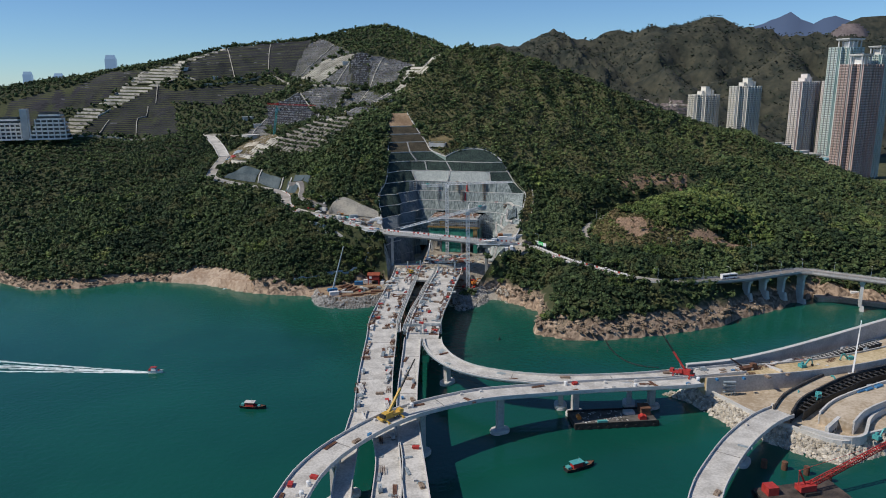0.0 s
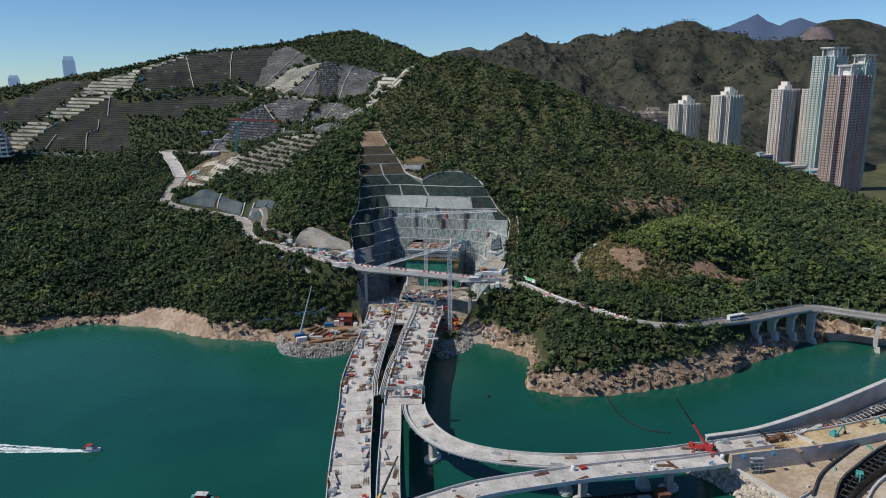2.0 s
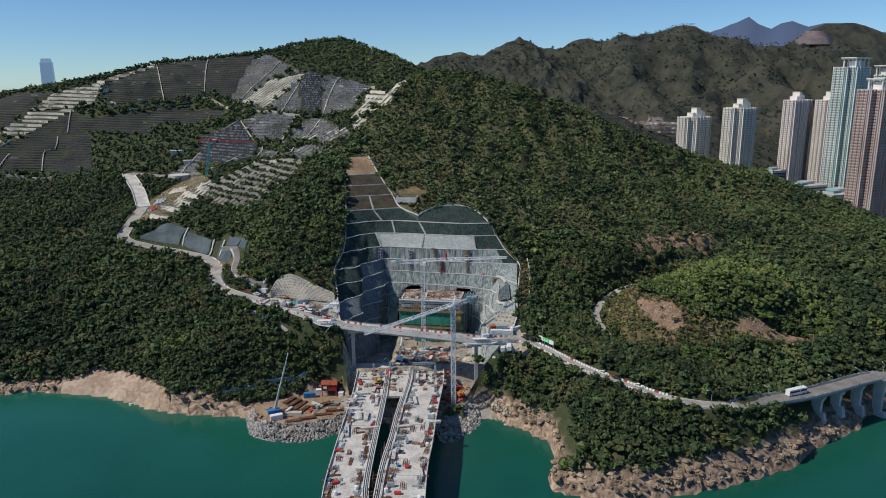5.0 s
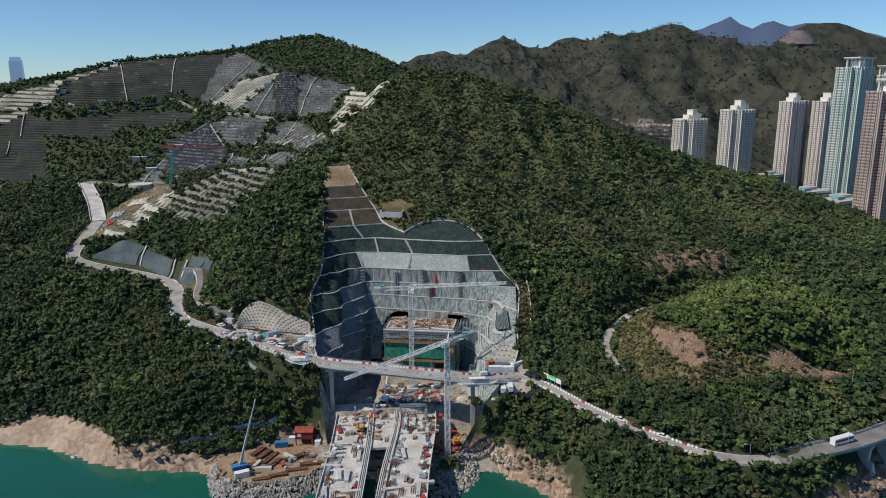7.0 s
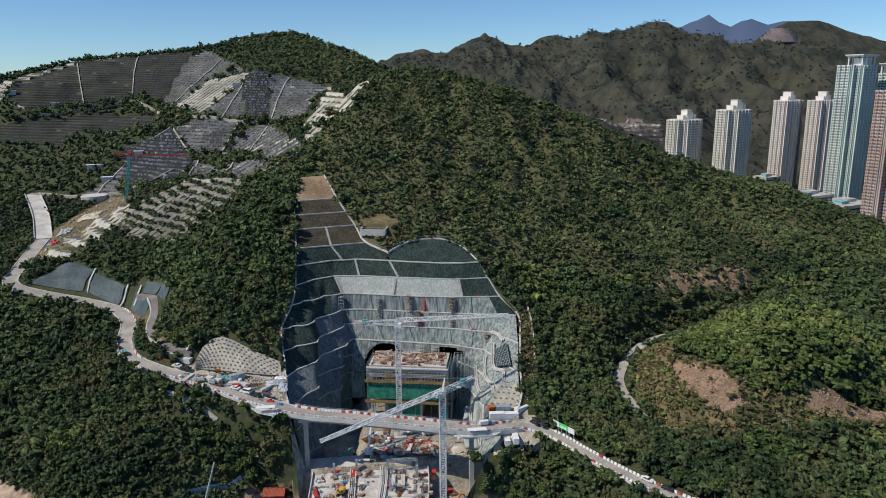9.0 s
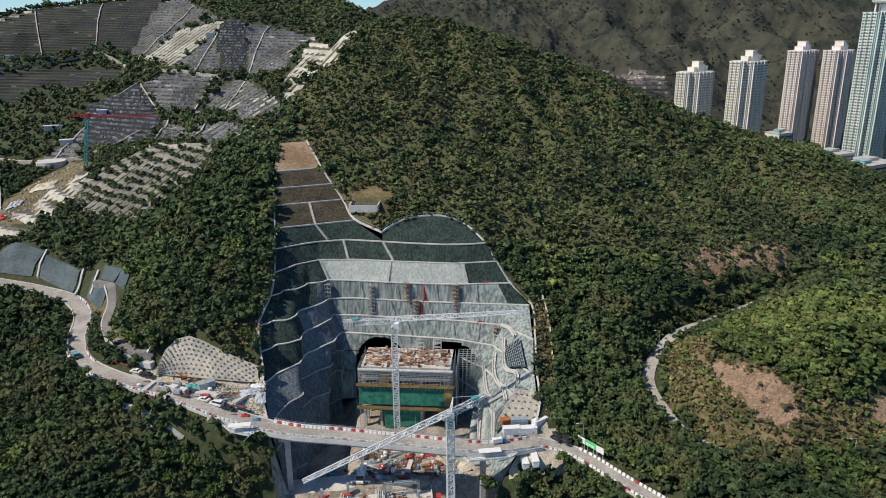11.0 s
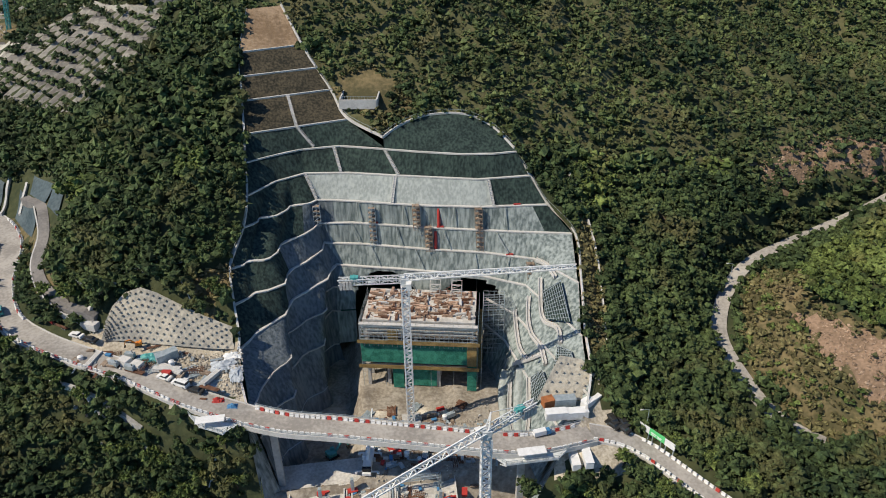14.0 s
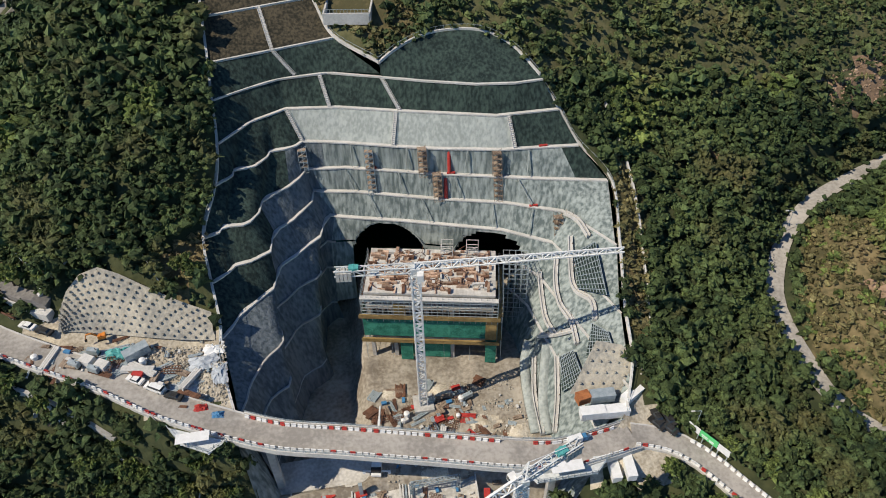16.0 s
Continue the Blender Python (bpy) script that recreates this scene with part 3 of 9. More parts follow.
def hill():
    ny, nx = mx.shape
    i = np.arange(ny * nx).reshape(ny, nx)
    f = np.stack([i[:-1, :-1], i[:-1, 1:], i[1:, 1:], i[1:, :-1]], -1).reshape(-1, 4)
    v = np.stack([mx, my, mz], -1).reshape(-1, 3)
    hole = inside(CUT_HOLE, v[:, 0], v[:, 1])
    f = f[~hole[f].all(1)]
    edge = [tuple(p) for p in CUT_EDGE] + [(x, y, top_of(x, y)) for x, y in CUT_HOLE[len(CUT_EDGE):]]
    for k in np.unique(f[hole[f]]):
        v[k] = nearest(edge, v[k, 0], v[k, 1])
    c = v[f].mean(1)
    wob = 2.5 * bumps(c[:, 0], c[:, 1], 14, 7)
    kind = np.where(c[:, 1] > 1150, 5, 0)
    kind[(c[:, 1] < 1150) & (c[:, 0] > -34) & (c[:, 1] > 572)] = 6
    for k, polys in BARE.items():
        for poly in polys:
            kind[inside(poly, c[:, 0] + wob, c[:, 1] - wob)] = k
    ob = arrays("ground", v, f, [ground_material(), DRY, REDSOIL, BEACHSAND, YARD, RANGE, SCRUBLAND], kind, smooth=True)
    return tagged(ob, "scrub-covered hillside above a rocky seashore", "ground", kind="structure")


def top_of(x, y):
    return float(ground(np.array([x]), np.array([y]))[0])


hill()
sea = Shape()
for a, b in ((-6000, -300), (-300, 400), (400, 6000)):
    for c, d in ((-4000, 0), (0, 520), (520, 900)):
        sea.add([(a, c, 0), (b, c, 0), (b, d, 0), (a, d, 0)], [(0, 1, 2, 3)])
tagged(part("water", sea, sea_material()), "calm green sea water of a sheltered bay", "water", kind="structure")


# ---- the benched cut slope round the tunnel portal ----
ROWS_CUT = [
    (79, [(-44, 574), (-35, 578.5), (-26, 582), (-12, 583), (2, 578), (15, 573), (29, 568.5), (40, 567), (48, 567.5)]),
    (72, [(-43, 563), (-35, 572), (-25, 577), (-10, 575), (6, 570), (20, 566), (34, 562), (43, 562), (51.5, 562)]),
    (64.5, [(-45, 554.5), (-36, 562), (-22, 571), (-10, 568), (4, 563.5), (16, 560), (34, 556), (46, 555), (56, 554)]),
    (57, [(-49, 542), (-38, 547), (-22, 567.5), (-10, 566), (3, 562), (16, 558), (31, 554), (46, 550), (63, 546)]),
    (50, [(-48, 532), (-34, 542), (-20, 565.5), (-8, 563), (4, 559), (16, 555), (34, 550), (50, 543), (60, 527)]),
    (43, [(-46, 519), (-32.5, 538), (-16, 561.5), (-6, 558.5), (6, 555), (18, 551), (33, 546), (46, 538), (56, 509)]),
]
LOWER_CUT = [
    (36, [(-42.5, 499), (-32, 531), (-18, 558), (-6, 556.5), (6, 553), (18, 549), (32, 544.5), (41, 532), (53, 490)]),
    (28, [(-40.5, 497), (-30.5, 526), (-19, 555), (-6, 554), (6, 551), (18, 547), (30, 543), (37, 529), (44, 484)]),
    (15.5, [(-38, 494), (-28.5, 521), (-20, 552), (-6, 552), (6, 549), (18, 545), (28, 541), (33, 527), (36, 480)]),
]
UPPER_CUT = [
    (115, [(-44, 640), (-31, 644)]), (105, [(-46, 615), (-24, 621)]), (99, [(-45.5, 605), (-18, 611)]), (93, [(-45, 596), (-13.5, 603)]),
    (86, [(-44, 582), (-9, 590)]), (79.3, [(-44, 574), (-35, 578.5), (-26, 582), (-12, 583), (3, 579)]),
]
ARCHES = [(0.0, 11.5, 42.4), (29.8, 11.8, 42.4)]


def even(points, z, n):
    """n places at even spacing along a smooth line."""
    c = np.array(curve([(x, y, z) for x, y in points], 1.0)) if len(points) > 2 else np.array([(*points[0], z), (*points[-1], z)], float)
    d = np.append(0, np.cumsum(np.hypot(*np.diff(c[:, :2], axis=0).T)))
    s = np.linspace(0, d[-1], n)
    return np.stack([np.interp(s, d, c[:, k]) for k in range(3)], -1)


def by_column(points, z, n):
    """n places with the corner points kept at even columns."""
    c = np.array([(x, y, z) for x, y in points], float)
    return np.stack([np.interp(np.linspace(0, len(points) - 1, n), np.arange(len(points)), c[:, k]) for k in range(3)], -1)


def rough(p, amount, seed):
    p = p.copy()
    k = amount * (bumps(p[..., 0] + p[..., 2], p[..., 1] + 0.7 * p[..., 2], 7, seed) + 0.6 * bumps(p[..., 0] - p[..., 2], p[..., 1], 3, seed + 1))
    p[..., 1] += k
    p[..., 0] += 0.4 * k
    return p


def slope_panel(name, top, bottom, mat, parent, amount=0.35, seed=1, rows=4, label="", skip=None):
    """One sprayed or netted panel between two bench lines."""
    n = len(top)
    g = np.stack([top + (bottom - top) * i / rows for i in range(rows + 1)])
    inner = g[1:-1]
    g[1:-1] = rough(inner, amount, seed)
    f = []
    for i in range(rows):
        for j in range(n - 1):
            c = (g[i, j] + g[i + 1, j + 1]) / 2
            if skip is None or not skip(c):
                f.append((i * n + j, (i + 1) * n + j, (i + 1) * n + j + 1, i * n + j + 1))
    s = Shape()
    s.add(g.reshape(-1, 3).tolist(), f)
    return part(name, s, mat, parent, label, smooth=True)


def in_arch(c):
    for x, half, top in ARCHES:
        u = (c[0] - x) / half
        if abs(u) < 1 and c[1] > 538 and c[2] < 30 + (top - 30) * math.sqrt(1 - u * u):
            return True
    return False


cut = thing("cut_slope", "benched rock slope with sprayed grey concrete and dark green netting", "slope", kind="structure")
COLS = 97
full = [by_column(p, z, COLS) for z, p in ROWS_CUT]


def folded(rows, first):
    """The west face steps in and out like folded cloth."""
    i = np.arange(COLS)
    w = np.clip((i - 2) / 5, 0, 1) * np.clip((26 - i) / 4, 0, 1)
    for k, p in enumerate(rows):
        a = 1.25 if first == 0 else 2.3
        wave = np.sin(i * 0.62 + 0.7 * (k + first)) + 0.35 * np.sin(i * 1.3 + 2.1 * (k + first))
        p[:, 0] += a * w * wave
        p[:, 1] -= 0.56 * a * w * wave
    return rows


folded(full[2:], 0)
# columns where one covering gives way to the next
# west corner panels use the shotcrete with painted shade
COVER = [
    [(0, 34, NET), (34, 49, NET), (49, 96, NET)],
    [(0, 24, NET), (24, 48, SHOT_LIGHT), (48, 76, SHOT_LIGHT), (76, 96, NET)],
    [(0, 20, NET), (20, 30, SHOT_SHADE), (30, 90, SHOT), (90, 96, NET)],
    [(0, 15, NET), (15, 26, SHOT_SHADE), (26, 96, SHOT)],
    [(0, 12, NET), (12, 25, SHOT_SHADE), (25, 96, SHOT)],
]
BERM = 1.3
for k in range(5):
    hillward = np.array([0, BERM, 0.0])
    for a, b, mat in COVER[k]:
        slope_panel("slope_panel", full[k][a:b + 1], full[k + 1][a:b + 1] + hillward, mat, cut, 0.14 if mat is not SHOT_LIGHT else 0.06, k + 1, 5,
                    {NET.name: "dark green netted panel", SHOT.name: "rough sprayed concrete panel", SHOT_SHADE.name: "sprayed concrete panel with shade in its colour", SHOT_LIGHT.name: "pale smooth sprayed concrete panel"}[mat.name])
for k in range(1, 6):
    s = Shape()
    p, n = full[k], COLS
    back = p + np.array([0, BERM + 0.05, 0])
    s.add(np.concatenate([p, back]).tolist(), [(j, j + 1, n + j + 1, n + j) for j in range(n - 1)])
    part("berm", s, PALE, cut, "narrow concrete berm")
    wide = [tuple(q) for q in p[::2]]
    part("channel", Shape().sweep(wide, [(-0.25, -0.1), (0.25, -0.1), (0.25, 0.32), (-0.25, 0.32)]), PALE, cut, "pale concrete edge channel")
part("channel", Shape().sweep([tuple(q) for q in full[0][::2]], [(-0.3, -0.2), (0.4, -0.2), (0.4, 0.3), (-0.3, 0.3)]), PALE, cut, "pale concrete edge channel")
low = folded([by_column(p, z, COLS) for z, p in LOWER_CUT], 4)
chain = [full[5]] + low
for k in range(3):
    # the first columns, the west face, take the shade-darkened shotcrete
    for a, b in ((0, 25), (25, 72), (72, 84), (84, 96)):
        slope_panel("slope_panel", chain[k][a:b + 1], chain[k + 1][a:b + 1] + np.array([0, 0.7, 0]), SHOT if a else SHOT_SHADE, cut, 0.25, k + 7, 7, "rough sprayed concrete panel", in_arch if a in (25, 72) else None)
    s = Shape()
    p, back = chain[k + 1], chain[k + 1] + np.array([0, 0.75, 0])
    keep_c = [j for j in range(COLS - 1) if not (25 <= j < 82)]
    s.add(np.concatenate([p, back]).tolist(), [(j, j + 1, COLS + j + 1, COLS + j) for j in keep_c])
    part("berm", s, CONCRETE, cut, "narrow concrete berm")
    if k < 2:
        part("channel", Shape().sweep([tuple(q) for q in p[0:27]], [(-0.22, -0.1), (0.22, -0.1), (0.22, 0.3), (-0.22, 0.3)]), CONCRETE, cut, "grey concrete edge channel")
        part("channel", Shape().sweep([tuple(q) for q in p[74:97:2]], [(-0.3, -0.1), (0.3, -0.1), (0.3, 0.4), (-0.3, 0.4)]), PALE, cut, "pale concrete edge channel")


slope_panel("slope_panel", low[2][0:26], low[2][0:26] + np.array([1.5, -0.6, -9.0]), SHOT_SHADE, cut, 0.4, 12, 4, "rough sprayed concrete panel")


def on_panel(a, b, i, t):
    """A place on the panel between two bench lines: column i, share t of the way down."""
    j = int(min(i, COLS - 2))
    u = i - j
    p, q = a[j] * (1 - u) + a[j + 1] * u, b[j] * (1 - u) + b[j + 1] * u
    return Vector(p + (q - p) * t) + Vector((-0.35, -0.35, 0.25))


def flank_channel(pts, width, mat, label):
    """A lined channel with kerbs and posts that runs down the east flank."""
    pts = [(x - 0.5, y - 0.4, z + 0.45) for x, y, z in curve(pts, 1.2)]
    part("channel", Shape().sweep(pts, [(-width / 2, -0.9), (width / 2, -0.9), (width / 2, 0.05), (-width / 2, 0.05)]), mat, cut, label)
    for side in (-1, 1):
        part("channel_kerb", Shape().sweep(pts, [(side * width / 2 - 0.13, -0.6), (side * width / 2 + 0.13, -0.6), (side * width / 2 + 0.13, 0.45), (side * width / 2 - 0.13, 0.45)]), PALE, cut)
    posts = Shape()
    for p in pts[::2]:
        posts.box((p[0] + width / 2, p[1], p[2]), (0.08, 0.08, 1.2))
    part("handrail", posts, RUST, cut, "thin rusty handrail posts")


for pts in ([(41.4, 533.1, 37), (40.7, 526.6, 33.4), (40.4, 520.5, 31.1), (41.5, 514.7, 30.9)], [(46.1, 533.6, 41.7), (44.5, 527.6, 38.2), (44.1, 521.5, 36.1), (45.5, 514.8, 35.6), (45.4, 508.7, 33.8)],
            [(50.3, 542.5, 50.4), (53, 538.5, 50.4), (54.5, 533, 49)], [(50.3, 536, 46.9), (48.1, 523.7, 40.5), (51, 516.6, 41.1), (50.5, 511.5, 39.3)],
            [(40.5, 509.3, 28.5), (38.6, 500.3, 23), (36.4, 493.3, 17.7)], [(36.3, 515.4, 21.7), (34.4, 506.3, 16.8), (33.4, 494, 16.5)], [(38, 518.8, 26.7), (41.5, 515, 31), (45.3, 512.6, 34.8)]):
    flank_channel(pts, 1.0, CONCRETE, "grey concrete channel down the flank")
for pts in ([(36.1, 520.7, 22.5), (34.4, 517, 17.8), (33, 508, 16.5), (32, 495, 16.4)], [(39.4, 514.4, 28.2), (37.5, 508.8, 22.7), (35.8, 501.8, 18), (35, 494, 16.5)]):
    part("sprayed_strip", Shape().sweep([(x - 0.6, y - 0.5, z + 0.5) for x, y, z in curve(pts, 1.2)], [(-1.5, -0.8), (1.5, -0.8), (1.2, 0.1), (-1.2, 0.1)]), SHOT_LIGHT, cut, "broad pale sprayed concrete strip", smooth=True)
# netted patches under grids of pale bars on the east flank
for quad in ([(50.2, 531, 45), (55.8, 530.5, 48.9), (54.7, 515.4, 43.7), (48.9, 521.5, 41)], [(49.8, 510.9, 38.6), (52.6, 506.6, 39.7), (52.5, 500.4, 38.1), (46.5, 504, 34)], [(41.3, 508.5, 29.3), (44.4, 507.6, 32.6), (44.9, 498.5, 31.1), (39.9, 500.3, 25.2)]):
    a, b, c, d = [Vector(p) + Vector((-0.8, -0.7, 0.7)) for p in quad]

    def at(u, v):
        return (a.lerp(b, u)).lerp(d.lerp(c, u), v)
    s = Shape()
    s.add([at(i / 8, j / 8) for j in range(9) for i in range(9)], [(j * 9 + i, (j + 1) * 9 + i, (j + 1) * 9 + i + 1, j * 9 + i + 1) for j in range(8) for i in range(8)])
    part("netted_patch", s, NET, cut, "dark green netted patch")
    s = Shape()
    lift = Vector((-0.15, -0.1, 0.2))
    for i in range(10):
        s.beam(at(i / 9, 0) + lift, at(min(1, i / 9 + 0.12), 1) + lift, 0.13).beam(at(0, i / 9) + lift, at(1, max(0, i / 9 - 0.1)) + lift, 0.13)
    part("beam_grid", s, GALV, cut, "pale grid of bars over netting")
# weep stains and joints: vertical drain strips on the sprayed panels
for k, c in ((2, 38), (2, 52), (2, 66), (3, 36), (3, 50), (3, 64), (3, 78), (4, 40), (4, 55), (4, 70), (2, 80), (4, 78)):
    part("drain_strip", Shape().beam(on_panel(full[k], full[k + 1], c, 0.03), on_panel(full[k], full[k + 1], c, 0.9), 0.22), SHOT_LIGHT, cut, "pale drain strip")
# the strip that climbs the hill, and the rounded head over the portal
upper = [even(p, z, 25) for z, p in UPPER_CUT]
for k, mat in enumerate((EARTH, NET_BROWN, NET_BROWN, NET_BROWN, NET)):
    cuts = ((0, 24),) if k < 3 else ((0, 12), (12, 24))
    for a, b in cuts:
        slope_panel("slope_panel", upper[k][a:b + 1], upper[k + 1][a:b + 1], mat, cut, 0.3, k + 2, 4,
                    {EARTH.name: "bare brown earth panel", NET_BROWN.name: "brown netted panel", NET.name: "dark green netted panel"}[mat.name])
for k in range(1, 5):
    part("channel", Shape().sweep([tuple(q) for q in upper[k][::3]], [(-0.3, -0.2), (0.35, -0.2), (0.35, 0.35), (-0.3, 0.35)]), PALE, cut, "pale concrete edge channel")
head = np.array(curve([(3, 579, 83), (9, 581, 86), (19, 584, 88), (32, 583, 88), (41, 578, 85), (48, 567.5, 79.5)], 1.0))
hd = np.append(0, np.cumsum(np.hypot(*np.diff(head[:, :2], axis=0).T)))
head = np.stack([np.interp(np.linspace(0, hd[-1], 48), hd, head[:, k]) for k in range(3)], -1)
slope_panel("slope_panel", head, full[0][49:97], NET, cut, 0.3, 3, 5, "dark green netted panel")
# rims and stairs
rim = [[(x, y, z + 0.1) for x, y, z in CUT_EDGE[:12]], [(x, y, z + 0.1) for x, y, z in CUT_EDGE[12:17]], [tuple(q + np.array([0, 0, 0.1])) for q in head[::2]], [(x, y, z + 0.1) for x, y, z in CUT_EDGE[21:]]]
for line in rim:
    part("rim_channel", Shape().sweep(curve(line, 2.5), [(-0.32, -0.6), (0.32, -0.6), (0.32, 0.3), (-0.32, 0.3)]), PALE, cut, "pale concrete rim channel")
    posts = Shape()
    for q in curve(line, 2.5):
        posts.box((q[0], q[1], q[2] + 0.3), (0.09, 0.09, 1.1))
    posts.sweep([(q[0], q[1], q[2] + 1.35) for q in curve(line, 2.5)], [(-0.04, 0), (0.04, 0), (0.04, 0.08), (-0.04, 0.08)])
    part("handrail", posts, GALV, cut, "thin galvanised handrail")


def stair(a, b):
    """A straight flight down the slope."""
    a, b = Vector(a), Vector(b)
    n = max(3, int((b - a).length / 0.55))
    s = Shape()
    for i in range(n):
        q = a.lerp(b, i / n)
        s.box((q.x, q.y - 0.15, q.z - 0.25), (0.8, 0.6, 0.5))
    s.beam(a + Vector((0.5, -0.3, 0.5)), b + Vector((0.5, -0.3, 0.5)), 0.08)
    s.beam(a + Vector((-0.5, -0.3, 0.5)), b + Vector((-0.5, -0.3, 0.5)), 0.08)
    part("slope_stair", s, PALE, cut, "pale steep concrete steps")


for k, col in ((0, 49), (0, 34), (1, 48), (1, 76), (1, 24)):
    stair(full[k][col], full[k + 1][col] + np.array([0, 0.5, 0]))
stair(upper[3][12], upper[4][12])
stair(upper[4][12], upper[5][12])
# tunnel mouths
for x, half, top in ARCHES:
    tun = thing("tunnel_mouth", "arched dark tunnel mouth in the portal wall", "tunnel", group="tunnel mouths", kind="structure")
    sec = [(half, 15)] + [(half * math.cos(math.pi * i / 14), 30 + (top - 30) * math.sin(math.pi * i / 14)) for i in range(15)] + [(-half, 15)]
    s = Shape()
    y0 = 557.4 - 0.3 * x
    s.v += [(x + a, y0 - 0.3 * a - 0.3 * (43 - z), z) for a, z in sec] + [(x + a, y0 + 40, z) for a, z in sec]
    m = len(sec)
    s.f += [(i, i + 1, m + i + 1, m + i) for i in range(m - 1)] + [tuple(range(m, 2 * m))]
    part("lining", s, VOID_DARK, tun, "lining coloured as tunnel darkness")
    ring = Shape()
    for i in range(1, m - 2):
        p, q = [Vector((x + a, y0 - 0.2 - 0.3 * a - 0.3 * (43 - z), z)) for a, z in (sec[i], sec[i + 1])]
        ring.beam(p, q, 0.5, 0.5)
    part("arch_ring", ring, SHOT, tun, "sprayed concrete arch ring")


# floor of the excavation and its front flanks
def pit_height(x, y):
    return 15.8 + 0.5 * bumps(x, y, 12, 6) - 10 * np.clip((487 - y) / 6, 0, 1) - 8 * np.clip((463 - y) / 13, 0, 1) - 7 * np.clip((-12 - x) / 4, 0, 1) * np.clip((y - 488) / 5, 0, 1)


px, py = np.meshgrid(np.arange(-42, 44, 1.6), np.arange(446, 566, 1.6))
fz = pit_height(px, py)
idx = np.arange(px.size).reshape(px.shape)
ff = np.stack([idx[:-1, :-1], idx[:-1, 1:], idx[1:, 1:], idx[1:, :-1]], -1).reshape(-1, 4)
PIT = material("pit_floor", (0.2, 0.17, 0.135), (0.4, 0.36, 0.3), 0.1, 0.95, 0.25, 0.7)
tagged(arrays("pit_floor", np.stack([px, py, fz], -1).reshape(-1, 3), ff, [PIT], smooth=True), "dusty uneven floor of the excavation pit", "ground", kind="structure")


def flank(line, name, label):
    """A sprayed wall from the ground's edge down into the pit; line: (x, y, inward x, inward y, top)."""
    s, n, r = Shape(), len(line), 6
    g = []
    for i in range(r + 1):
        row = []
        for x, y, ix, iy, top in line:
            t = i / r
            row.append((x + (ix - x) * t, y + (iy - y) * t, top + (2.0 - top) * t))
        g.append(row)
    g = np.array(g)
    g[1:-1] = rough(g[1:-1], 0.5, 2)
    s.add(g.reshape(-1, 3).tolist(), [(i * n + j, (i + 1) * n + j, (i + 1) * n + j + 1, i * n + j + 1) for i in range(r) for j in range(n - 1)])
    return tagged(part(name, s, SHOT, smooth=True), label, "wall", kind="structure")


def top_at(x, y):
    return float(ground(np.array([x]), np.array([y]))[0]) + 0.4


west = [(-33, 456, -30, 456), (-35, 464, -31, 464), (-38.5, 474, -31, 474), (-40, 482, -32, 482), (-42, 490, -33, 489), (-44, 500, -36, 494)]
east = [(52, 489, 35, 489), (46, 480, 30, 480), (38, 473, 24, 474), (30, 467, 20, 470), (21, 460, 16, 463), (17, 451, 14, 452), (6, 446.5, 6, 450)]
flank([(a, b, c, d, top_at(a - 2, b)) for a, b, c, d in west], "wall_west", "grey sprayed concrete wall beneath the access road")
flank([(a, b, c, d, top_at(a + 1, b - 2)) for a, b, c, d in east], "wall_east", "grey sprayed concrete wall beneath the access road")


# ---- viaducts over the bay ----
def girder(w, deep=2.2):
    h = w / 2
    return [(-h, 0), (h, 0), (h, -0.35), (h * 0.55, -0.8), (h * 0.42, -deep), (-h * 0.42, -deep), (-h * 0.55, -0.8), (-h, -0.35)]


def parapet(side, w, high=1.0, thick=0.35):
    h = w / 2
    a, b = (h - thick, h) if side > 0 else (-h, -h + thick)
    return [(a, -0.02), (b + (0.06 if side > 0 else 0), -0.5), (b, high), (a, high)]


def viaduct(name, path, w, label, deep=2.2, rails=(1, -1), step=5, group="viaduct decks", high=1.0):
    p = curve(path, step)
    v = thing(name, label, "bridge", group=group)
    part("girder", Shape().sweep(p, girder(w, deep)), DECK, v, "concrete box girder deck")
    for s in rails:
        part("parapet", Shape().sweep(p, parapet(s, w, high)), PALE, v, "pale concrete parapet")
    for i in range(4, len(p) - 2, 8):
        d = (Vector(p[i + 1]) - Vector(p[i - 1]))
        part("deck_joint", Shape().box((p[i][0], p[i][1], p[i][2] + 0.004), (w - 0.8, 0.35, 0.03), math.atan2(d.y, d.x) + math.pi / 2), ASPHALT, v, "dark deck joint")
    return v, p


def pier(x, y, top, turn=0.0, w=3.0, d=2.0, cap=(8.5, 5.5), name="bridge_pier"):
    """A rectangular column with flared head on an oblong cap at the waterline."""
    p = thing(name, "pale concrete pier with rounded cap at the waterline", "pier", pose(x, y, 0, 0, 0, math.degrees(turn)), "viaduct piers")
    s = Shape()
    n = 20
    ring = [((cap[0] / 2 - cap[1] / 2) * (1 if math.cos(a) > 0 else -1) + cap[1] / 2 * math.cos(a), cap[1] / 2 * math.sin(a)) for a in (6.2832 * (i + 0.5) / n for i in range(n))]
    s.add([(a, b, -1.5) for a, b in ring] + [(a, b, 1.2) for a, b in ring] + [(a * 0.95, b * 0.93, 1.6) for a, b in ring],
          [(i, (i + 1) % n, n + (i + 1) % n, n + i) for i in range(n)] + [(n + i, n + (i + 1) % n, 2 * n + (i + 1) % n, 2 * n + i) for i in range(n)] + [tuple(range(2 * n, 3 * n))])
    part("pile_cap", s, PALE, p)
    c = Shape().box((0, 0, 1.5), (w, d, top - 3.3)).box((0, 0, top - 1.8), (w * 1.0, d, 1.8), 0, 1.25)
    part("column", c, CONCRETE, p)
    return p


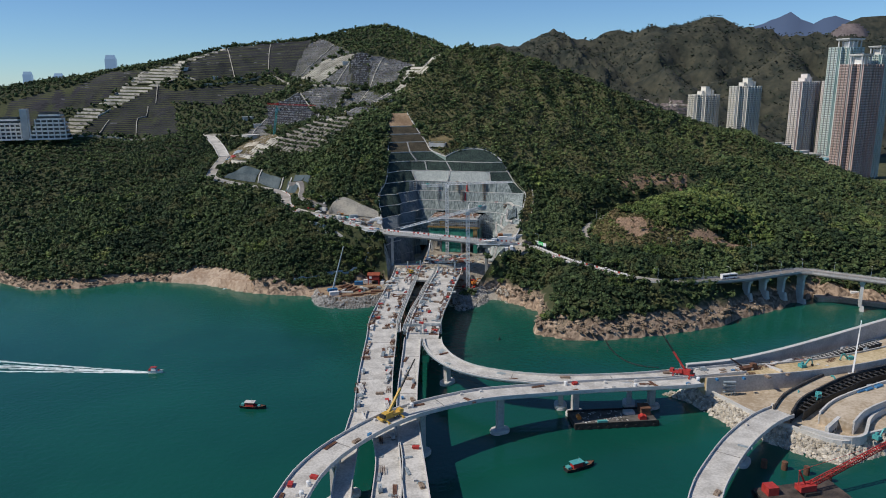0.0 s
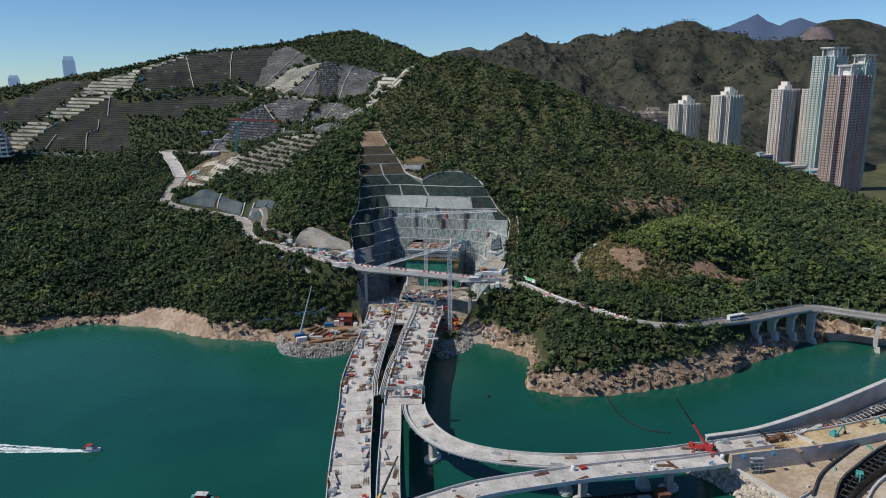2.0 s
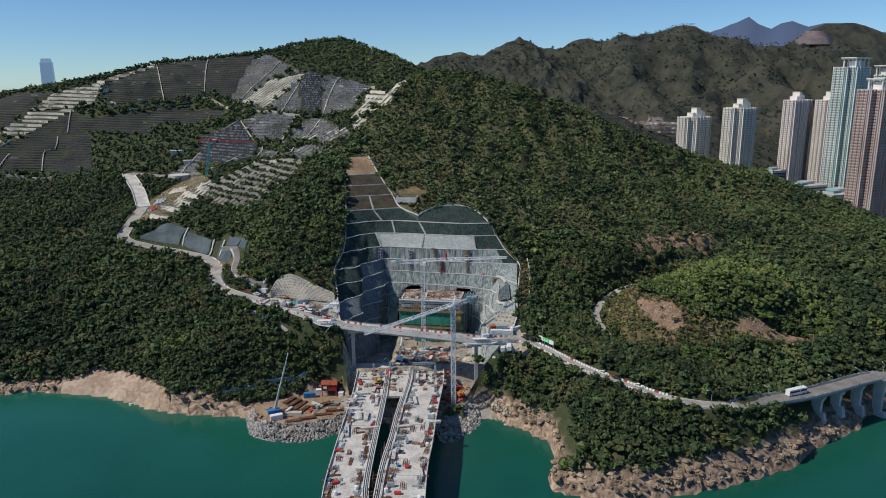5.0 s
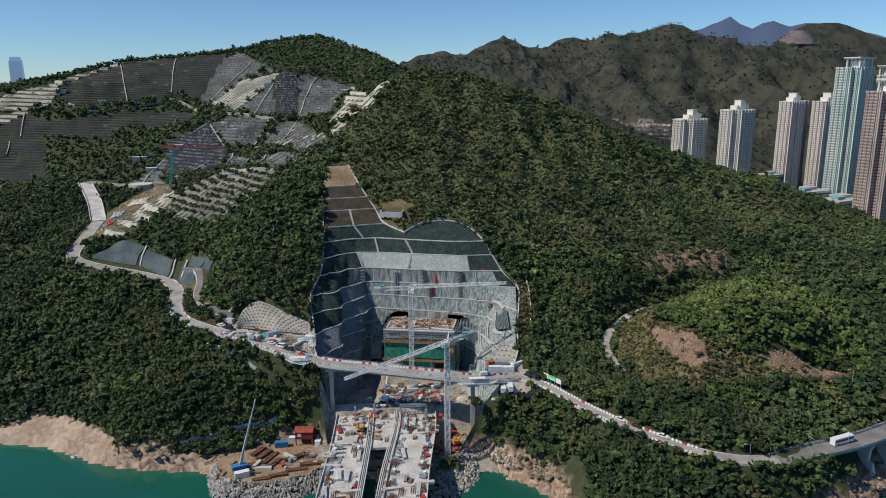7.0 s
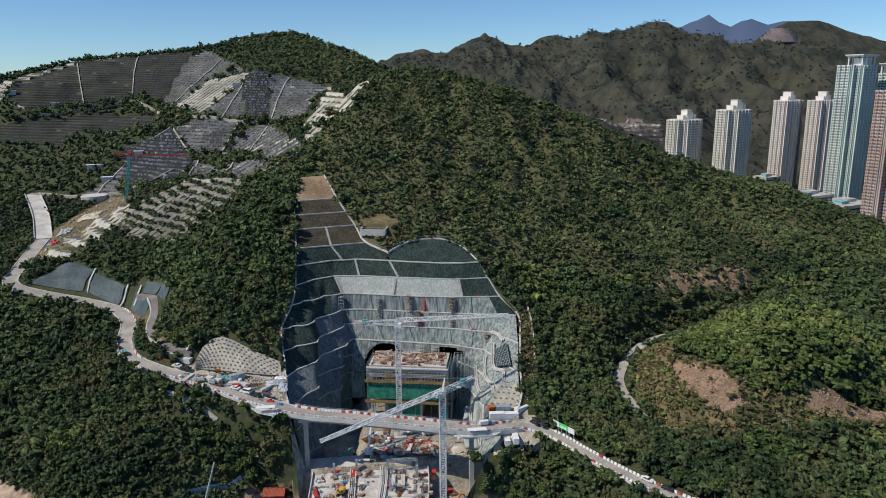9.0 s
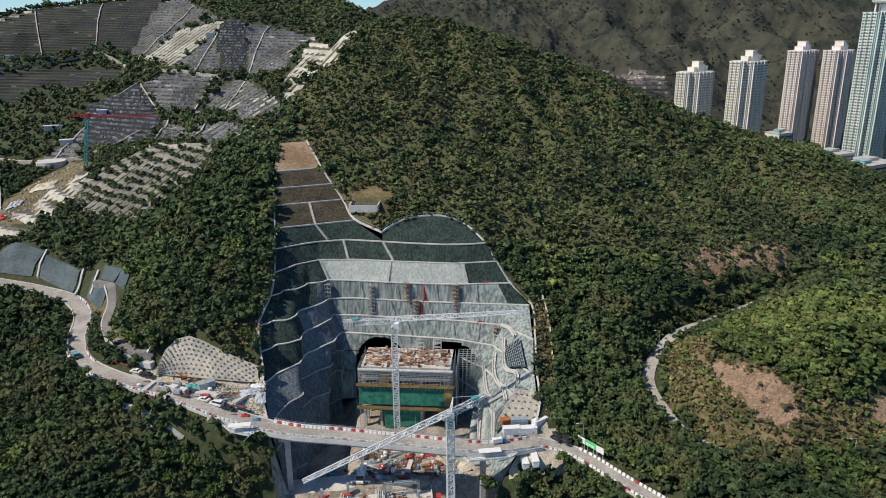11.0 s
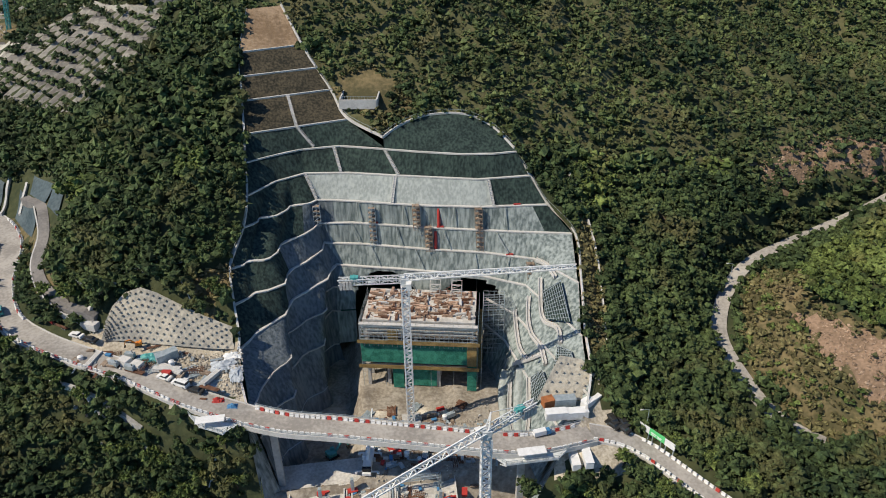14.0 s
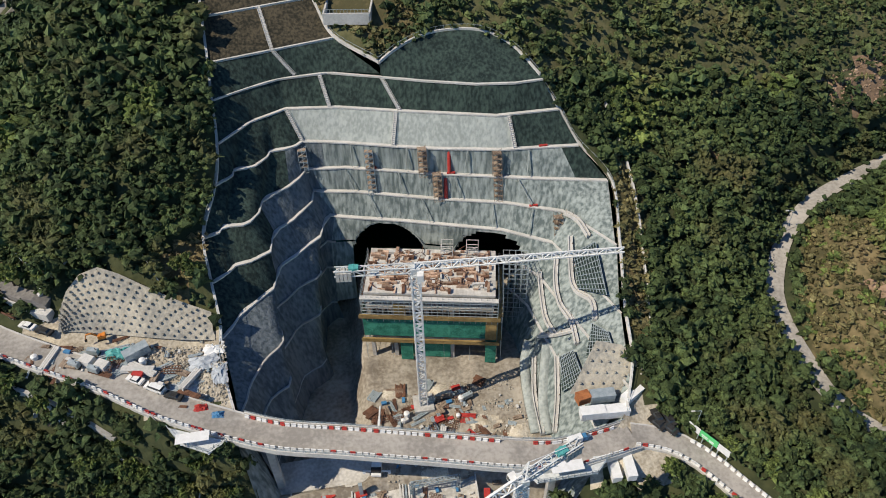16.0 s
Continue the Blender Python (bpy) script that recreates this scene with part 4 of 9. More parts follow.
MAIN_WEST = [(-26, 489, 14), (-27, 462, 14), (-28.5, 440, 14), (-31.5, 402, 14), (-33.2, 371, 14), (-32, 344, 14), (-31, 305, 14), (-29.8, 280, 14), (-28.5, 262, 14)]
MAIN_EAST = [(5, 489, 14), (3.6, 470, 14), (-1.8, 434, 14), (-4.8, 409, 14), (-8.2, 386, 14), (-10.6, 357, 14), (-11, 344, 14)]
viaduct("viaduct", MAIN_WEST, 15.6, "unfinished concrete viaduct deck over the bay", 2.6)
viaduct("viaduct", [(-28.5, 262.2, 13.9), (-23, 245, 13.9), (-19.5, 225, 13.9), (-18.6, 200, 13.9), (-18, 150, 13.9)], 9.6, "unfinished concrete viaduct deck over the bay")
viaduct("viaduct", [(-34, 262, 13.8), (-34.5, 240, 13.4), (-34, 215, 13), (-32.5, 190, 12.6), (-31, 150, 12)], 6.5, "narrow unfinished concrete viaduct deck in shade")
viaduct("viaduct", MAIN_EAST, 17.0, "unfinished concrete viaduct deck over the bay", 2.6)
viaduct("viaduct", [(-16, 343.8, 13.9), (-15.8, 320, 13.9), (-15.8, 290, 13.9), (-15, 262, 13.9), (-12.6, 235, 13.9), (-9, 201, 13.9), (-4, 150, 13.9)], 8.6, "narrow unfinished concrete viaduct deck over the bay")
RAMP_A = [(-5.6, 343.8, 13.9), (-4.6, 333, 13.9), (0.4, 318, 13.9), (9.5, 305.5, 13.9), (24, 297, 13.9), (43, 292.5, 13.7), (60, 291.8, 13.5), (85, 294, 13.2), (108, 298.5, 12.9), (136, 304, 12.8)]
RAMP_B = [(-52, 150, 20), (-48.5, 178, 20), (-46.5, 192, 20), (-44.2, 205, 20), (-39, 218, 20), (-31, 230.5, 20), (-20, 243.5, 20), (-6, 254.5, 19.6), (14.5, 266, 18.6), (37, 274.5, 16.6), (67, 283, 14.6), (102, 289.5, 13), (112, 291.5, 12.9)]
RAMP_C = [(58, 130, 13), (70, 172, 12.8), (83.5, 203, 12.5), (95.5, 222, 12), (111, 242.5, 11), (128, 260, 10), (139, 268.5, 9)]
viaduct("slip_road_viaduct", RAMP_A, 9.0, "curved concrete slip road viaduct joining the main deck", group="slip road viaducts")
viaduct("slip_road_viaduct", RAMP_B, 10.0, "long curved concrete slip road viaduct crossing above", group="slip road viaducts")
viaduct("slip_road_viaduct", RAMP_C, 10.0, "curved concrete slip road viaduct reaching reclaimed land", group="slip road viaducts")
for x, y, z in ((23, 270.5, 16), (-38, 221, 17.6), (57, 286, 12.4), (92, 292, 10.6), (-9, 252.5, 17)):
    pier(x, y, z, 0.4 if x > 0 else 0.9)
for x, y, z, t in ((1.5, 320, 11.6, 0.9), (52, 293.5, 11.2, 1.5), (83, 295, 10.9, 1.4), (92, 217, 9.6, 0.9), (113, 244, 8.6, 0.9)):
    pier(x, y, z, t)
for x, y in ((-30.5, 290), (-32.5, 355), (-30.5, 415), (-15.8, 290), (-9.5, 372), (-5, 428), (-14, 250), (-19, 215), (-9.5, 205), (-34, 225)):
    pier(x, y, 11.5 if y > 262 else 11.2, 0, 5 if y > 340 else 3)

# ---- road across the hillside ----
road = thing("access_road", "pale dusty concrete access road with edge kerbs", "road", kind="structure")
for line, w in ((ROAD_WEST, 3.6), (ROAD_EAST, 3.0)):
    part("carriageway", Shape().sweep(line, [(-w, -0.8), (w, -0.8), (w, 0.06), (-w, 0.06)]), ROADCON, road)
    for s in (-1, 1):
        part("kerb", Shape().sweep(line, [(s * (w + 0.15) - 0.2, -0.8), (s * (w + 0.15) + 0.2, -0.8), (s * (w + 0.15) + 0.2, 0.3), (s * (w + 0.15) - 0.2, 0.3)]), PALE, road)
part("carriageway", Shape().sweep(PATH, [(-2.4, -0.8), (2.4, -0.8), (2.4, 0.1), (-2.4, 0.1)]), ROADCON, road, "narrow hillside track")
bridge = thing("road_bridge", "temporary steel and concrete road bridge across the pit", "bridge")
part("deck", Shape().sweep(BRIDGE, [(-3.8, 0.06), (3.8, 0.06), (3.8, -0.5), (2.9, -0.7), (2.7, -2.3), (-2.7, -2.3), (-2.9, -0.7), (-3.8, -0.5)]), ROADCON, bridge)
for s in (-1, 1):
    part("edge_beam", Shape().sweep(BRIDGE, [(s * 3.9 - 0.2, -0.9), (s * 3.9 + 0.2, -0.9), (s * 3.9 + 0.2, 0.7), (s * 3.9 - 0.2, 0.7)]), PALE, bridge)
    rail = Shape()
    for a, b in zip(BRIDGE[:-1], BRIDGE[1:]):
        d = (Vector(b) - Vector(a)).normalized()
        off = Vector((d.y, -d.x, 0)) * s * 3.9
        for h in (0.9, 1.3):
            rail.beam(Vector(a) + off + Vector((0, 0, h)), Vector(b) + off + Vector((0, 0, h)), 0.08)
        for t in (0, 0.5):
            q = Vector(a).lerp(Vector(b), t) + off
            rail.box((q.x, q.y, q.z + 0.4), (0.1, 0.1, 1.0))
    part("handrail", rail, GALV, bridge)
for x, y, z in ((-36, 492, 36), (30, 477, 32), (48, 480, 31)):
    col = Shape().box((x, y, top_at(x, y) - 14 if x > 40 else 3), (1.8, 1.6, z - 3 if x < 40 else z - top_at(x, y) + 13)).box((x, y, z - 1.4), (5.5, 1.8, 1.4))
    part("pier_column", col, CONCRETE, bridge)
flyover = thing("coast_viaduct", "grey concrete coastal road viaduct on leaning piers", "bridge")
part("deck", Shape().sweep(VIADUCT, [(-4.6, 0.05), (4.6, 0.05), (4.6, -0.7), (2.5, -1.6), (-2.5, -1.6), (-4.6, -0.7)]), ASPHALT, flyover)
for s in (-1, 1):
    part("parapet", Shape().sweep(VIADUCT, [(s * 4.5 - 0.15, 0), (s * 4.5 + 0.15, 0), (s * 4.5 + 0.15, 1.0), (s * 4.5 - 0.15, 1.0)]), CONCRETE, flyover)
for x, y, z in ((190, 428, 21.2), (202.5, 433, 21.1), (217, 439, 21), (232, 443.5, 21), (262, 427, 20.4), (292, 411, 20), (330, 399, 20)):
    low = max(0.0, min(9.0, top_at(x, y) - 1.5))
    turn = 0.4 if x < 235 else -0.45
    stem = Shape().box((x + 0.6, y - 1.8, low - 2), (2.6, 7.4, 5), turn, 0.7).box((x, y - 0.4, low + 2.6), (1.6, 4.6, z - low - 6.0), turn, 1.1)
    part("pier_column", stem.box((x, y, z - 3.6), (2.4, 6.2, 2.2), turn, 1.3), PALE, flyover, "pale wall-like pier")
rail = Shape()
for a, b in zip(VIADUCT[:-1], VIADUCT[1:]):
    d = (Vector(b) - Vector(a)).normalized()
    for s in (-1, 1):
        off = Vector((d.y, -d.x, 0)) * s * 4.5
        rail.beam(Vector(a) + off + Vector((0, 0, 1.4)), Vector(b) + off + Vector((0, 0, 1.4)), 0.1)
        rail.box(Vector(a) + off + Vector((0, 0, 0.9)), (0.12, 0.12, 0.5))
part("handrail", rail, GALV, flyover)


# ---- reclaimed land to the east ----
SHORE_FILL = [(100, 306), (110, 297), (121, 271), (126, 263), (133, 256), (140, 248), (152, 242), (173, 250), (205, 258), (320, 275), (520, 300)]
fill = thing("reclaimed_land", "reclaimed ground with sandy haul roads and concrete walls", "ground", kind="structure")
back = [(520, 480), (330, 412), (282, 388), (239, 366), (209, 349), (169, 327), (136, 312), (112, 306.5)]
inner = [(116, 303), (123, 288), (129, 275), (134, 268), (141, 260), (153, 249), (172, 257), (205, 265), (320, 283), (520, 310)]
poly = inner + back
SAND = material("sandy_fill", (0.36, 0.28, 0.19), (0.56, 0.47, 0.36), 0.08, 0.95, 0.1, 0.8)
part("fill_top", Shape().add([(x, y, 5) for x, y in poly] + [(x, y, -2) for x, y in poly], [tuple(range(len(poly)))] + [(i, i + len(poly), (i + 1) % len(poly) + len(poly), (i + 1) % len(poly)) for i in range(len(poly))]), SAND, fill)
part("crest_wall", Shape().sweep(curve([(x, y, 5) for x, y in inner[:8]], 3), [(-0.5, -1), (0.5, -1), (0.5, 1.6), (-0.5, 1.6)]), PALE, fill, "pale concrete crest wall")
part("back_wall", Shape().sweep(curve([(x, y, 11.5) for x, y in back[::-1]], 5), [(-0.5, -12), (0.5, -12), (0.5, 2.6), (-0.5, 2.6)]), CONCRETE, fill, "long grey concrete sea wall")
part("back_coping", Shape().sweep(curve([(x, y, 14.1) for x, y in back[::-1]], 5), [(-1.2, 0.02), (0.8, 0.02), (0.8, 0.45), (-1.2, 0.45)]), PALE, fill, "white concrete coping")
# raised sandy ramp that takes up the slip roads
OCHRE_FILL = material("ochre_fill", (0.42, 0.31, 0.16), (0.64, 0.52, 0.33), 0.07, 0.95, 0.15, 0.9, fine=0.7)
FORMWORK_DARK = material("dark_steel_formwork", (0.02, 0.02, 0.022), (0.1, 0.095, 0.09), 0.6, 0.8)
RAMP_SAND = curve([(116, 299.5, 12.5), (134, 302.5, 12.2), (154, 306, 11.8), (178, 312.5, 11.2), (203, 322, 10.4), (225, 333, 9.4), (250, 347, 7.5)], 5)
part("ramp_fill", Shape().sweep(RAMP_SAND, [(-5.4, 0), (5.4, 0), (5.4, -8), (-5.4, -8)]), OCHRE_FILL, fill, "ochre sandy ramp fill")
for s in (-1, 1):
    part("ramp_wall", Shape().sweep(RAMP_SAND, [(s * 5.7 - 0.3, -8), (s * 5.7 + 0.3, -8), (s * 5.7 + 0.3, 0.7), (s * 5.7 - 0.3, 0.7)]), CONCRETE, fill, "grey retaining wall")
LOOPS = [curve([(139, 268.5, 9), (149, 281, 9), (163, 292.5, 8.7), (182, 306, 8.3), (205, 318, 7.6), (232, 331, 6.6)], 5), curve([(157, 261, 9.3), (168, 271.5, 9.4), (186, 282.5, 9.3), (210, 294.5, 9), (245, 308, 8.4)], 5)]
for k, line in enumerate(LOOPS):
    w = 3.4 if k == 0 else 6.2
    part("ramp_fill", Shape().sweep(line, [(-w, 0), (w, 0), (w, -5), (-w, -5)]), SAND, fill, "ramp between retaining walls")
    for s in (-1, 1):
        part("ramp_wall", Shape().sweep(line, [(s * w - 0.35, -5), (s * w + 0.35, -5), (s * w + 0.35, 1.3), (s * w - 0.35, 1.3)]), FORMWORK_DARK if k == 0 else PALE, fill, "dark formwork along the ramp" if k == 0 else "pale retaining wall")
part("end_block", Shape().box((154.5, 258.6, 4.5), (13.2, 1.4, 5.0), 0.75), PALE, fill, "pale end wall of the ramp")
# black plates on the face stand for shaded openings
for d in (-4, -1.3, 1.4, 4.1):
    part("opening_shade", Shape().box((154.5 + d * math.cos(0.75) + 0.5, 258.6 + d * math.sin(0.75) - 0.56, 5.6), (1.3, 0.12, 0.9), 0.75), BLACK, fill, "black plate as the shade of an opening in the end wall")
part("quay_wall", Shape().sweep(curve([(142, 259, 5), (150.6, 252, 5), (157, 249.5, 5), (163, 251.5, 5), (168, 258, 5), (174, 266, 5), (184, 274, 5), (200, 282, 5)], 2.5), [(-0.6, -1), (0.6, -1), (0.6, 2.8), (-0.6, 2.8)]), PALE, fill, "pale curved quay wall")
# unfinished box between the slope and the sea wall: dark formwork, posts and struts
BOX_LINE = curve([(124, 306.5, 11.4), (142, 310, 11.2), (160, 314.5, 10.8), (180, 322, 10.3), (200, 333, 9.8), (225, 346, 9)], 3)
form = thing("formwork_run", "dark steel formwork between the ramp and the sea wall", "formwork", kind="structure")
part("form_panel", Shape().sweep(BOX_LINE, [(-1.6, -6), (1.6, -6), (1.6, 0.4), (-1.6, 0.4)]), FORMWORK_DARK, form)
part("top_rail", Shape().sweep(BOX_LINE, [(-1.75, 1.3), (-1.6, 1.3), (-1.6, 1.45), (-1.75, 1.45)]), GALV, form)
for q in BOX_LINE[::1]:
    part("post", Shape().box((q[0], q[1], q[2] + 0.3), (0.18, 0.18, 1.3)).beam((q[0] - 0.4, q[1] + 1.9, q[2] + 0.5), (q[0] + 0.5, q[1] - 1.9, q[2] + 0.5), 0.25), PALE, form)
shelter = thing("scaffold_tower", "galvanised scaffold tower against the ramp wall", "scaffold", pose(127, 293.4, 5))
for a in (-2.4, -0.8, 0.8, 2.4):
    for b in (-0.7, 0.7):
        part("standard", Shape().box((a, b, 0), (0.16, 0.16, 6.6)), GALV, shelter)
for z in (1.6, 3.2, 4.8, 6.4):
    part("lift", Shape().box((0, 0, z), (5.4, 1.7, 0.12)), GALV, shelter)


def stones(name, label, spots, lo, hi, mat, seed, flat=1.0, tilt=1.6):
    """Loose blocks, each a crooked rounded lump, joined as one heap."""
    r = np.random.RandomState(seed)
    spots = np.asarray(spots)
    n = len(spots)
    ring = [(0.9 * math.cos(1.0472 * i), 0.9 * math.sin(1.0472 * i)) for i in range(6)]
    base = np.array([(x, y, -0.55) for x, y in ring] + [(0.78 * x, 0.78 * y, 0.55) for x, y in ring] + [(0, 0, -0.9), (0, 0, 0.85)], float)
    v = base[None] * (0.75 + 0.42 * r.rand(n, 14, 3)) * np.array([1, 1, flat])
    v *= (lo + (hi - lo) * r.rand(n, 1, 1) ** 1.6) * (0.7 + 0.6 * r.rand(n, 1, 3)) / 2
    a = r.rand(n) * 6.283
    b = (r.rand(n) - 0.5) * tilt
    ca, sa, cb, sb = np.cos(a)[:, None], np.sin(a)[:, None], np.cos(b)[:, None], np.sin(b)[:, None]
    x, y, z = v[..., 0], v[..., 1], v[..., 2]
    y, z = y * cb - z * sb, y * sb + z * cb
    x, y = x * ca - y * sa, x * sa + y * ca
    v = np.stack([x, y, z], -1) + spots[:, None]
    f = []
    for i in range(6):
        j = (i + 1) % 6
        f += [(i, j, 6 + j), (i, 6 + j, 6 + i), (6 + i, 6 + j, 13), (j, i, 12)]
    f = (np.array(f)[None] + 14 * np.arange(n)[:, None, None]).reshape(-1, 3)
    return tagged(arrays(name, v.reshape(-1, 3), f, [mat]), label, "rocks", kind="stuff")


def bank(low_line, high_line, z0, z1, count, seed):
    r = np.random.RandomState(seed)
    a, b = np.array(curve([(x, y, 0) for x, y in low_line], 2)), np.array(curve([(x, y, 0) for x, y in high_line], 2))
    s = r.rand(count)
    t = r.rand(count)
    pa = np.stack([np.interp(s, np.linspace(0, 1, len(a)), a[:, k]) for k in (0, 1)], -1)
    pb = np.stack([np.interp(s, np.linspace(0, 1, len(b)), b[:, k]) for k in (0, 1)], -1)
    p = pa + (pb - pa) * t[:, None]
    return np.column_stack([p, z0 + (z1 - z0) * t + 0.1 * r.randn(count)])


stones("armour_rock", "pale blocks of armour stone along the sea wall", bank(SHORE_FILL[:10], inner[:9] + [(320, 282)], -0.8, 4.7, 3200, 3), 1.3, 2.9, ARMOUR, 4)
slope_s = Shape()
lo, hi = np.array(curve([(x, y, -1.5) for x, y in SHORE_FILL[:10]], 3)), np.array(curve([(x, y, 4.6) for x, y in inner[:9] + [(320, 282)]], 3))
lo = np.stack([np.interp(np.linspace(0, 1, 60), np.linspace(0, 1, len(lo)), lo[:, k]) for k in range(3)], -1)
hi = np.stack([np.interp(np.linspace(0, 1, 60), np.linspace(0, 1, len(hi)), hi[:, k]) for k in range(3)], -1)
slope_s.add(np.concatenate([lo, hi]).tolist(), [(i, i + 1, 61 + i, 60 + i) for i in range(59)])
part("rock_bed", slope_s, GREYROCK, fill, "grey stone bedding")

# rubble platform at the west shore, with its own rock bank
yard_w = thing("rubble_platform", "levelled rubble working platform by the shore", "ground", kind="structure")
yp = [(-88, 468), (-82, 452), (-62, 446), (-44, 452), (-36, 462), (-38, 480), (-46, 488), (-70, 478)]
part("platform_top", Shape().add([(x, y, 4.6) for x, y in yp] + [(x, y, -1) for x, y in yp], [tuple(range(len(yp)))] + [(i, i + len(yp), (i + 1) % len(yp) + len(yp), (i + 1) % len(yp)) for i in range(len(yp))]), EARTH, yard_w)
stones("shore_rubble", "grey quarried rubble banked along the platform", bank([(-90, 462), (-82, 443), (-60, 436), (-44, 442), (-34, 450)], [(-87, 468), (-80, 453), (-61, 447), (-45, 453), (-37, 461)], -0.6, 4.8, 1500, 6), 0.7, 1.7, GREYROCK, 7)
stones("shore_rubble", "grey quarried rubble banked below the viaduct", bank([(8, 432), (13, 430), (23, 439), (30, 450)], [(4, 452), (12, 455), (20, 459), (28, 466)], -0.5, 6.5, 900, 8), 0.7, 1.8, GREYROCK, 9)


# ---- the portal building under construction ----
TIMBER_PIECE = material("formwork_timber_piece", (0.22, 0.13, 0.09), (0.52, 0.37, 0.27), 0.5, 0.9, per="object", spread=0.4)

def portal_building():
    b = thing("portal_building", "half-built concrete portal block wrapped in green netting", "building", pose(7.8, 524.4, 16, 0, 0, -12.5) @ Matrix.Diagonal((1.02, 1.0, 1.05, 1)))
    W, D = 36.5, 18.5
    h = W / 2
    s = Shape()
    for z in (8.2, 13.4, 20.0):
        s.box((0, D / 2, z), (W - 2, D, 0.8))
    part("floor_slab", s, CONCRETE, b, "raw concrete floor slabs")
    s = Shape()
    post = Shape().box((0, 0, -0.6), (1.1, 1.1, 21.0)).mesh("column", CONCRETE)
    for x in (-16.5, -10, -1, 6, 16.5):
        for y in (1.2, 6.5, 12, 17.3):
            share("column", post, b, pose(x, y, 0))
    part("roof_slab", Shape().box((0, D / 2 + 0.5, 24.2), (W - 1.5, D - 1, 0.9)), DECK, b)
    # netting on the front and the sides
    def net(x0, x1, z0, z1, y):
        g = Shape()
        n, m = max(2, int((x1 - x0) / 1.2)), 5
        v = []
        for j in range(m + 1):
            for i in range(n + 1):
                x, z = x0 + (x1 - x0) * i / n, z0 + (z1 - z0) * j / m
                v.append((x, y + 0.03 * math.sin(x * 2.1) + 0.02 * math.sin(x * 5.3), z))
        g.add(v, [(j * (n + 1) + i, j * (n + 1) + i + 1, (j + 1) * (n + 1) + i + 1, (j + 1) * (n + 1) + i) for j in range(m) for i in range(n)])
        g.add([(x, y - 0.06, z) for x, y, z in v], [])
        return g
    part("safety_net", net(-h, h - 3, 10.2, 18.0, -0.9), GREENNET, b, "green safety netting on the scaffold")
    part("safety_net", net(h - 3, h, 0, 18.0, -1.0), GREENNET, b, "green safety netting on the scaffold")
    part("safety_net", net(-8.5, -5.0, 0.2, 8.4, -0.9), GREENNET, b, "green safety netting on the scaffold")
    part("safety_net", net(-5.0, 5.5, 0.2, 8.2, 0.4), GREENNET, b, "green safety netting on the scaffold")
    s = Shape()
    for i in range(10):
        y0, y1 = i * 1.9, (i + 1) * 1.9 - 0.04
        s.add([(h + 0.3, y0, 0), (h + 0.3 + 0.1 * (i % 2), y1, 0), (h + 0.3, y1, 18.0), (h + 0.3, y0, 18.0)], [(0, 1, 2, 3)])
    part("safety_net", s, GREENNET, b, "green safety netting on the side scaffold")
    s = Shape()
    for i in range(10):
        y0, y1 = i * 1.9, (i + 1) * 1.9 - 0.04
        s.add([(-h - 0.3, y0, 7.5), (-h - 0.3, y1, 7.5), (-h - 0.3, y1, 18.0), (-h - 0.3, y0, 18.0)], [(0, 3, 2, 1)])
    part("safety_net", s, GREENNET, b, "green safety netting on the side scaffold")
    part("timber_hoarding", Shape().box((h - 1.6, -1.15, 10), (3.0, 0.25, 9.0)), OCHRE, b, "ochre timber panels")
    part("timber_hoarding", Shape().box((-8, -1.15, 18.4), (3.4, 0.25, 4.6)), OCHRE, b, "ochre timber panels")
    # walkway bands
    s = Shape()
    for z in (8.6, 18.1):
        s.box((0, -1.2, z), (W + 1.6, 1.6, 0.14)).box((0, -2.0, z + 0.1), (W + 1.6, 0.06, 1.3))
        s.box((h + 0.9, D / 2, z), (1.4, D, 0.14))
    part("walkway", s, OCHRE, b, "ochre timber scaffold walkways")
    # edge forms of the top slab; wall with the interior shade as its colour
    part("edge_form", Shape().box((0, 0.2, 22.6), (W - 0.6, 0.5, 1.6)), GALV, b, "grey steel edge form")
    part("edge_form", Shape().box((0, -0.3, 24.3), (W + 0.4, 1.3, 0.35)), PALE, b, "pale edge walkway of the top slab")
    part("inner_wall", Shape().box((0, 2.4, 8.9), (W - 3, 0.4, 13.5)), material("scaffold_shade", (0.03, 0.028, 0.025), (0.08, 0.07, 0.06), 0.5, 0.9), b, "wall behind the scaffold, blackened to read as shade")
    # bare scaffold poles
    s = Shape()
    for i in range(26):
        x = -h + i * W / 25
        s.beam((x, -0.5, 0 if i % 5 == 0 else 8), (x, -0.5, 25.4), 0.09).beam((x, -1.7, 17), (x, -1.7, 25.4), 0.09)
    for z in np.arange(18.5, 25.6, 1.2):
        for y in (-0.5, -1.7):
            s.beam((-h, y, z), (h, y, z), 0.1)
    for i in range(12):
        y = i * 1.6
        s.beam((h + 0.2, y, 0), (h + 0.2, y, 25.5), 0.09).beam((h + 1.4, y, 0), (h + 1.4, y, 25.5), 0.09)
        s.beam((-h - 0.2, y, 6), (-h - 0.2, y, 26), 0.09)
    for z in np.arange(1.5, 25.6, 1.9):
        s.beam((h + 0.2, 0, z), (h + 0.2, D, z), 0.08).beam((-h - 0.2, 0, z), (-h - 0.2, D, z), 0.08)
    part("scaffold", s, GALV, b, "galvanised tube scaffold")
    s = Shape()
    r = random.Random(3)
    for i in range(22):
        part("toe_board", Shape().box((-h + 1 + i * (W - 2) / 21, -0.9, 20.6), (0.9, 0.1, 0.5)), TIMBER, b, "weathered toe board")
    # stacked formwork on the roof
    stack_meshes = []
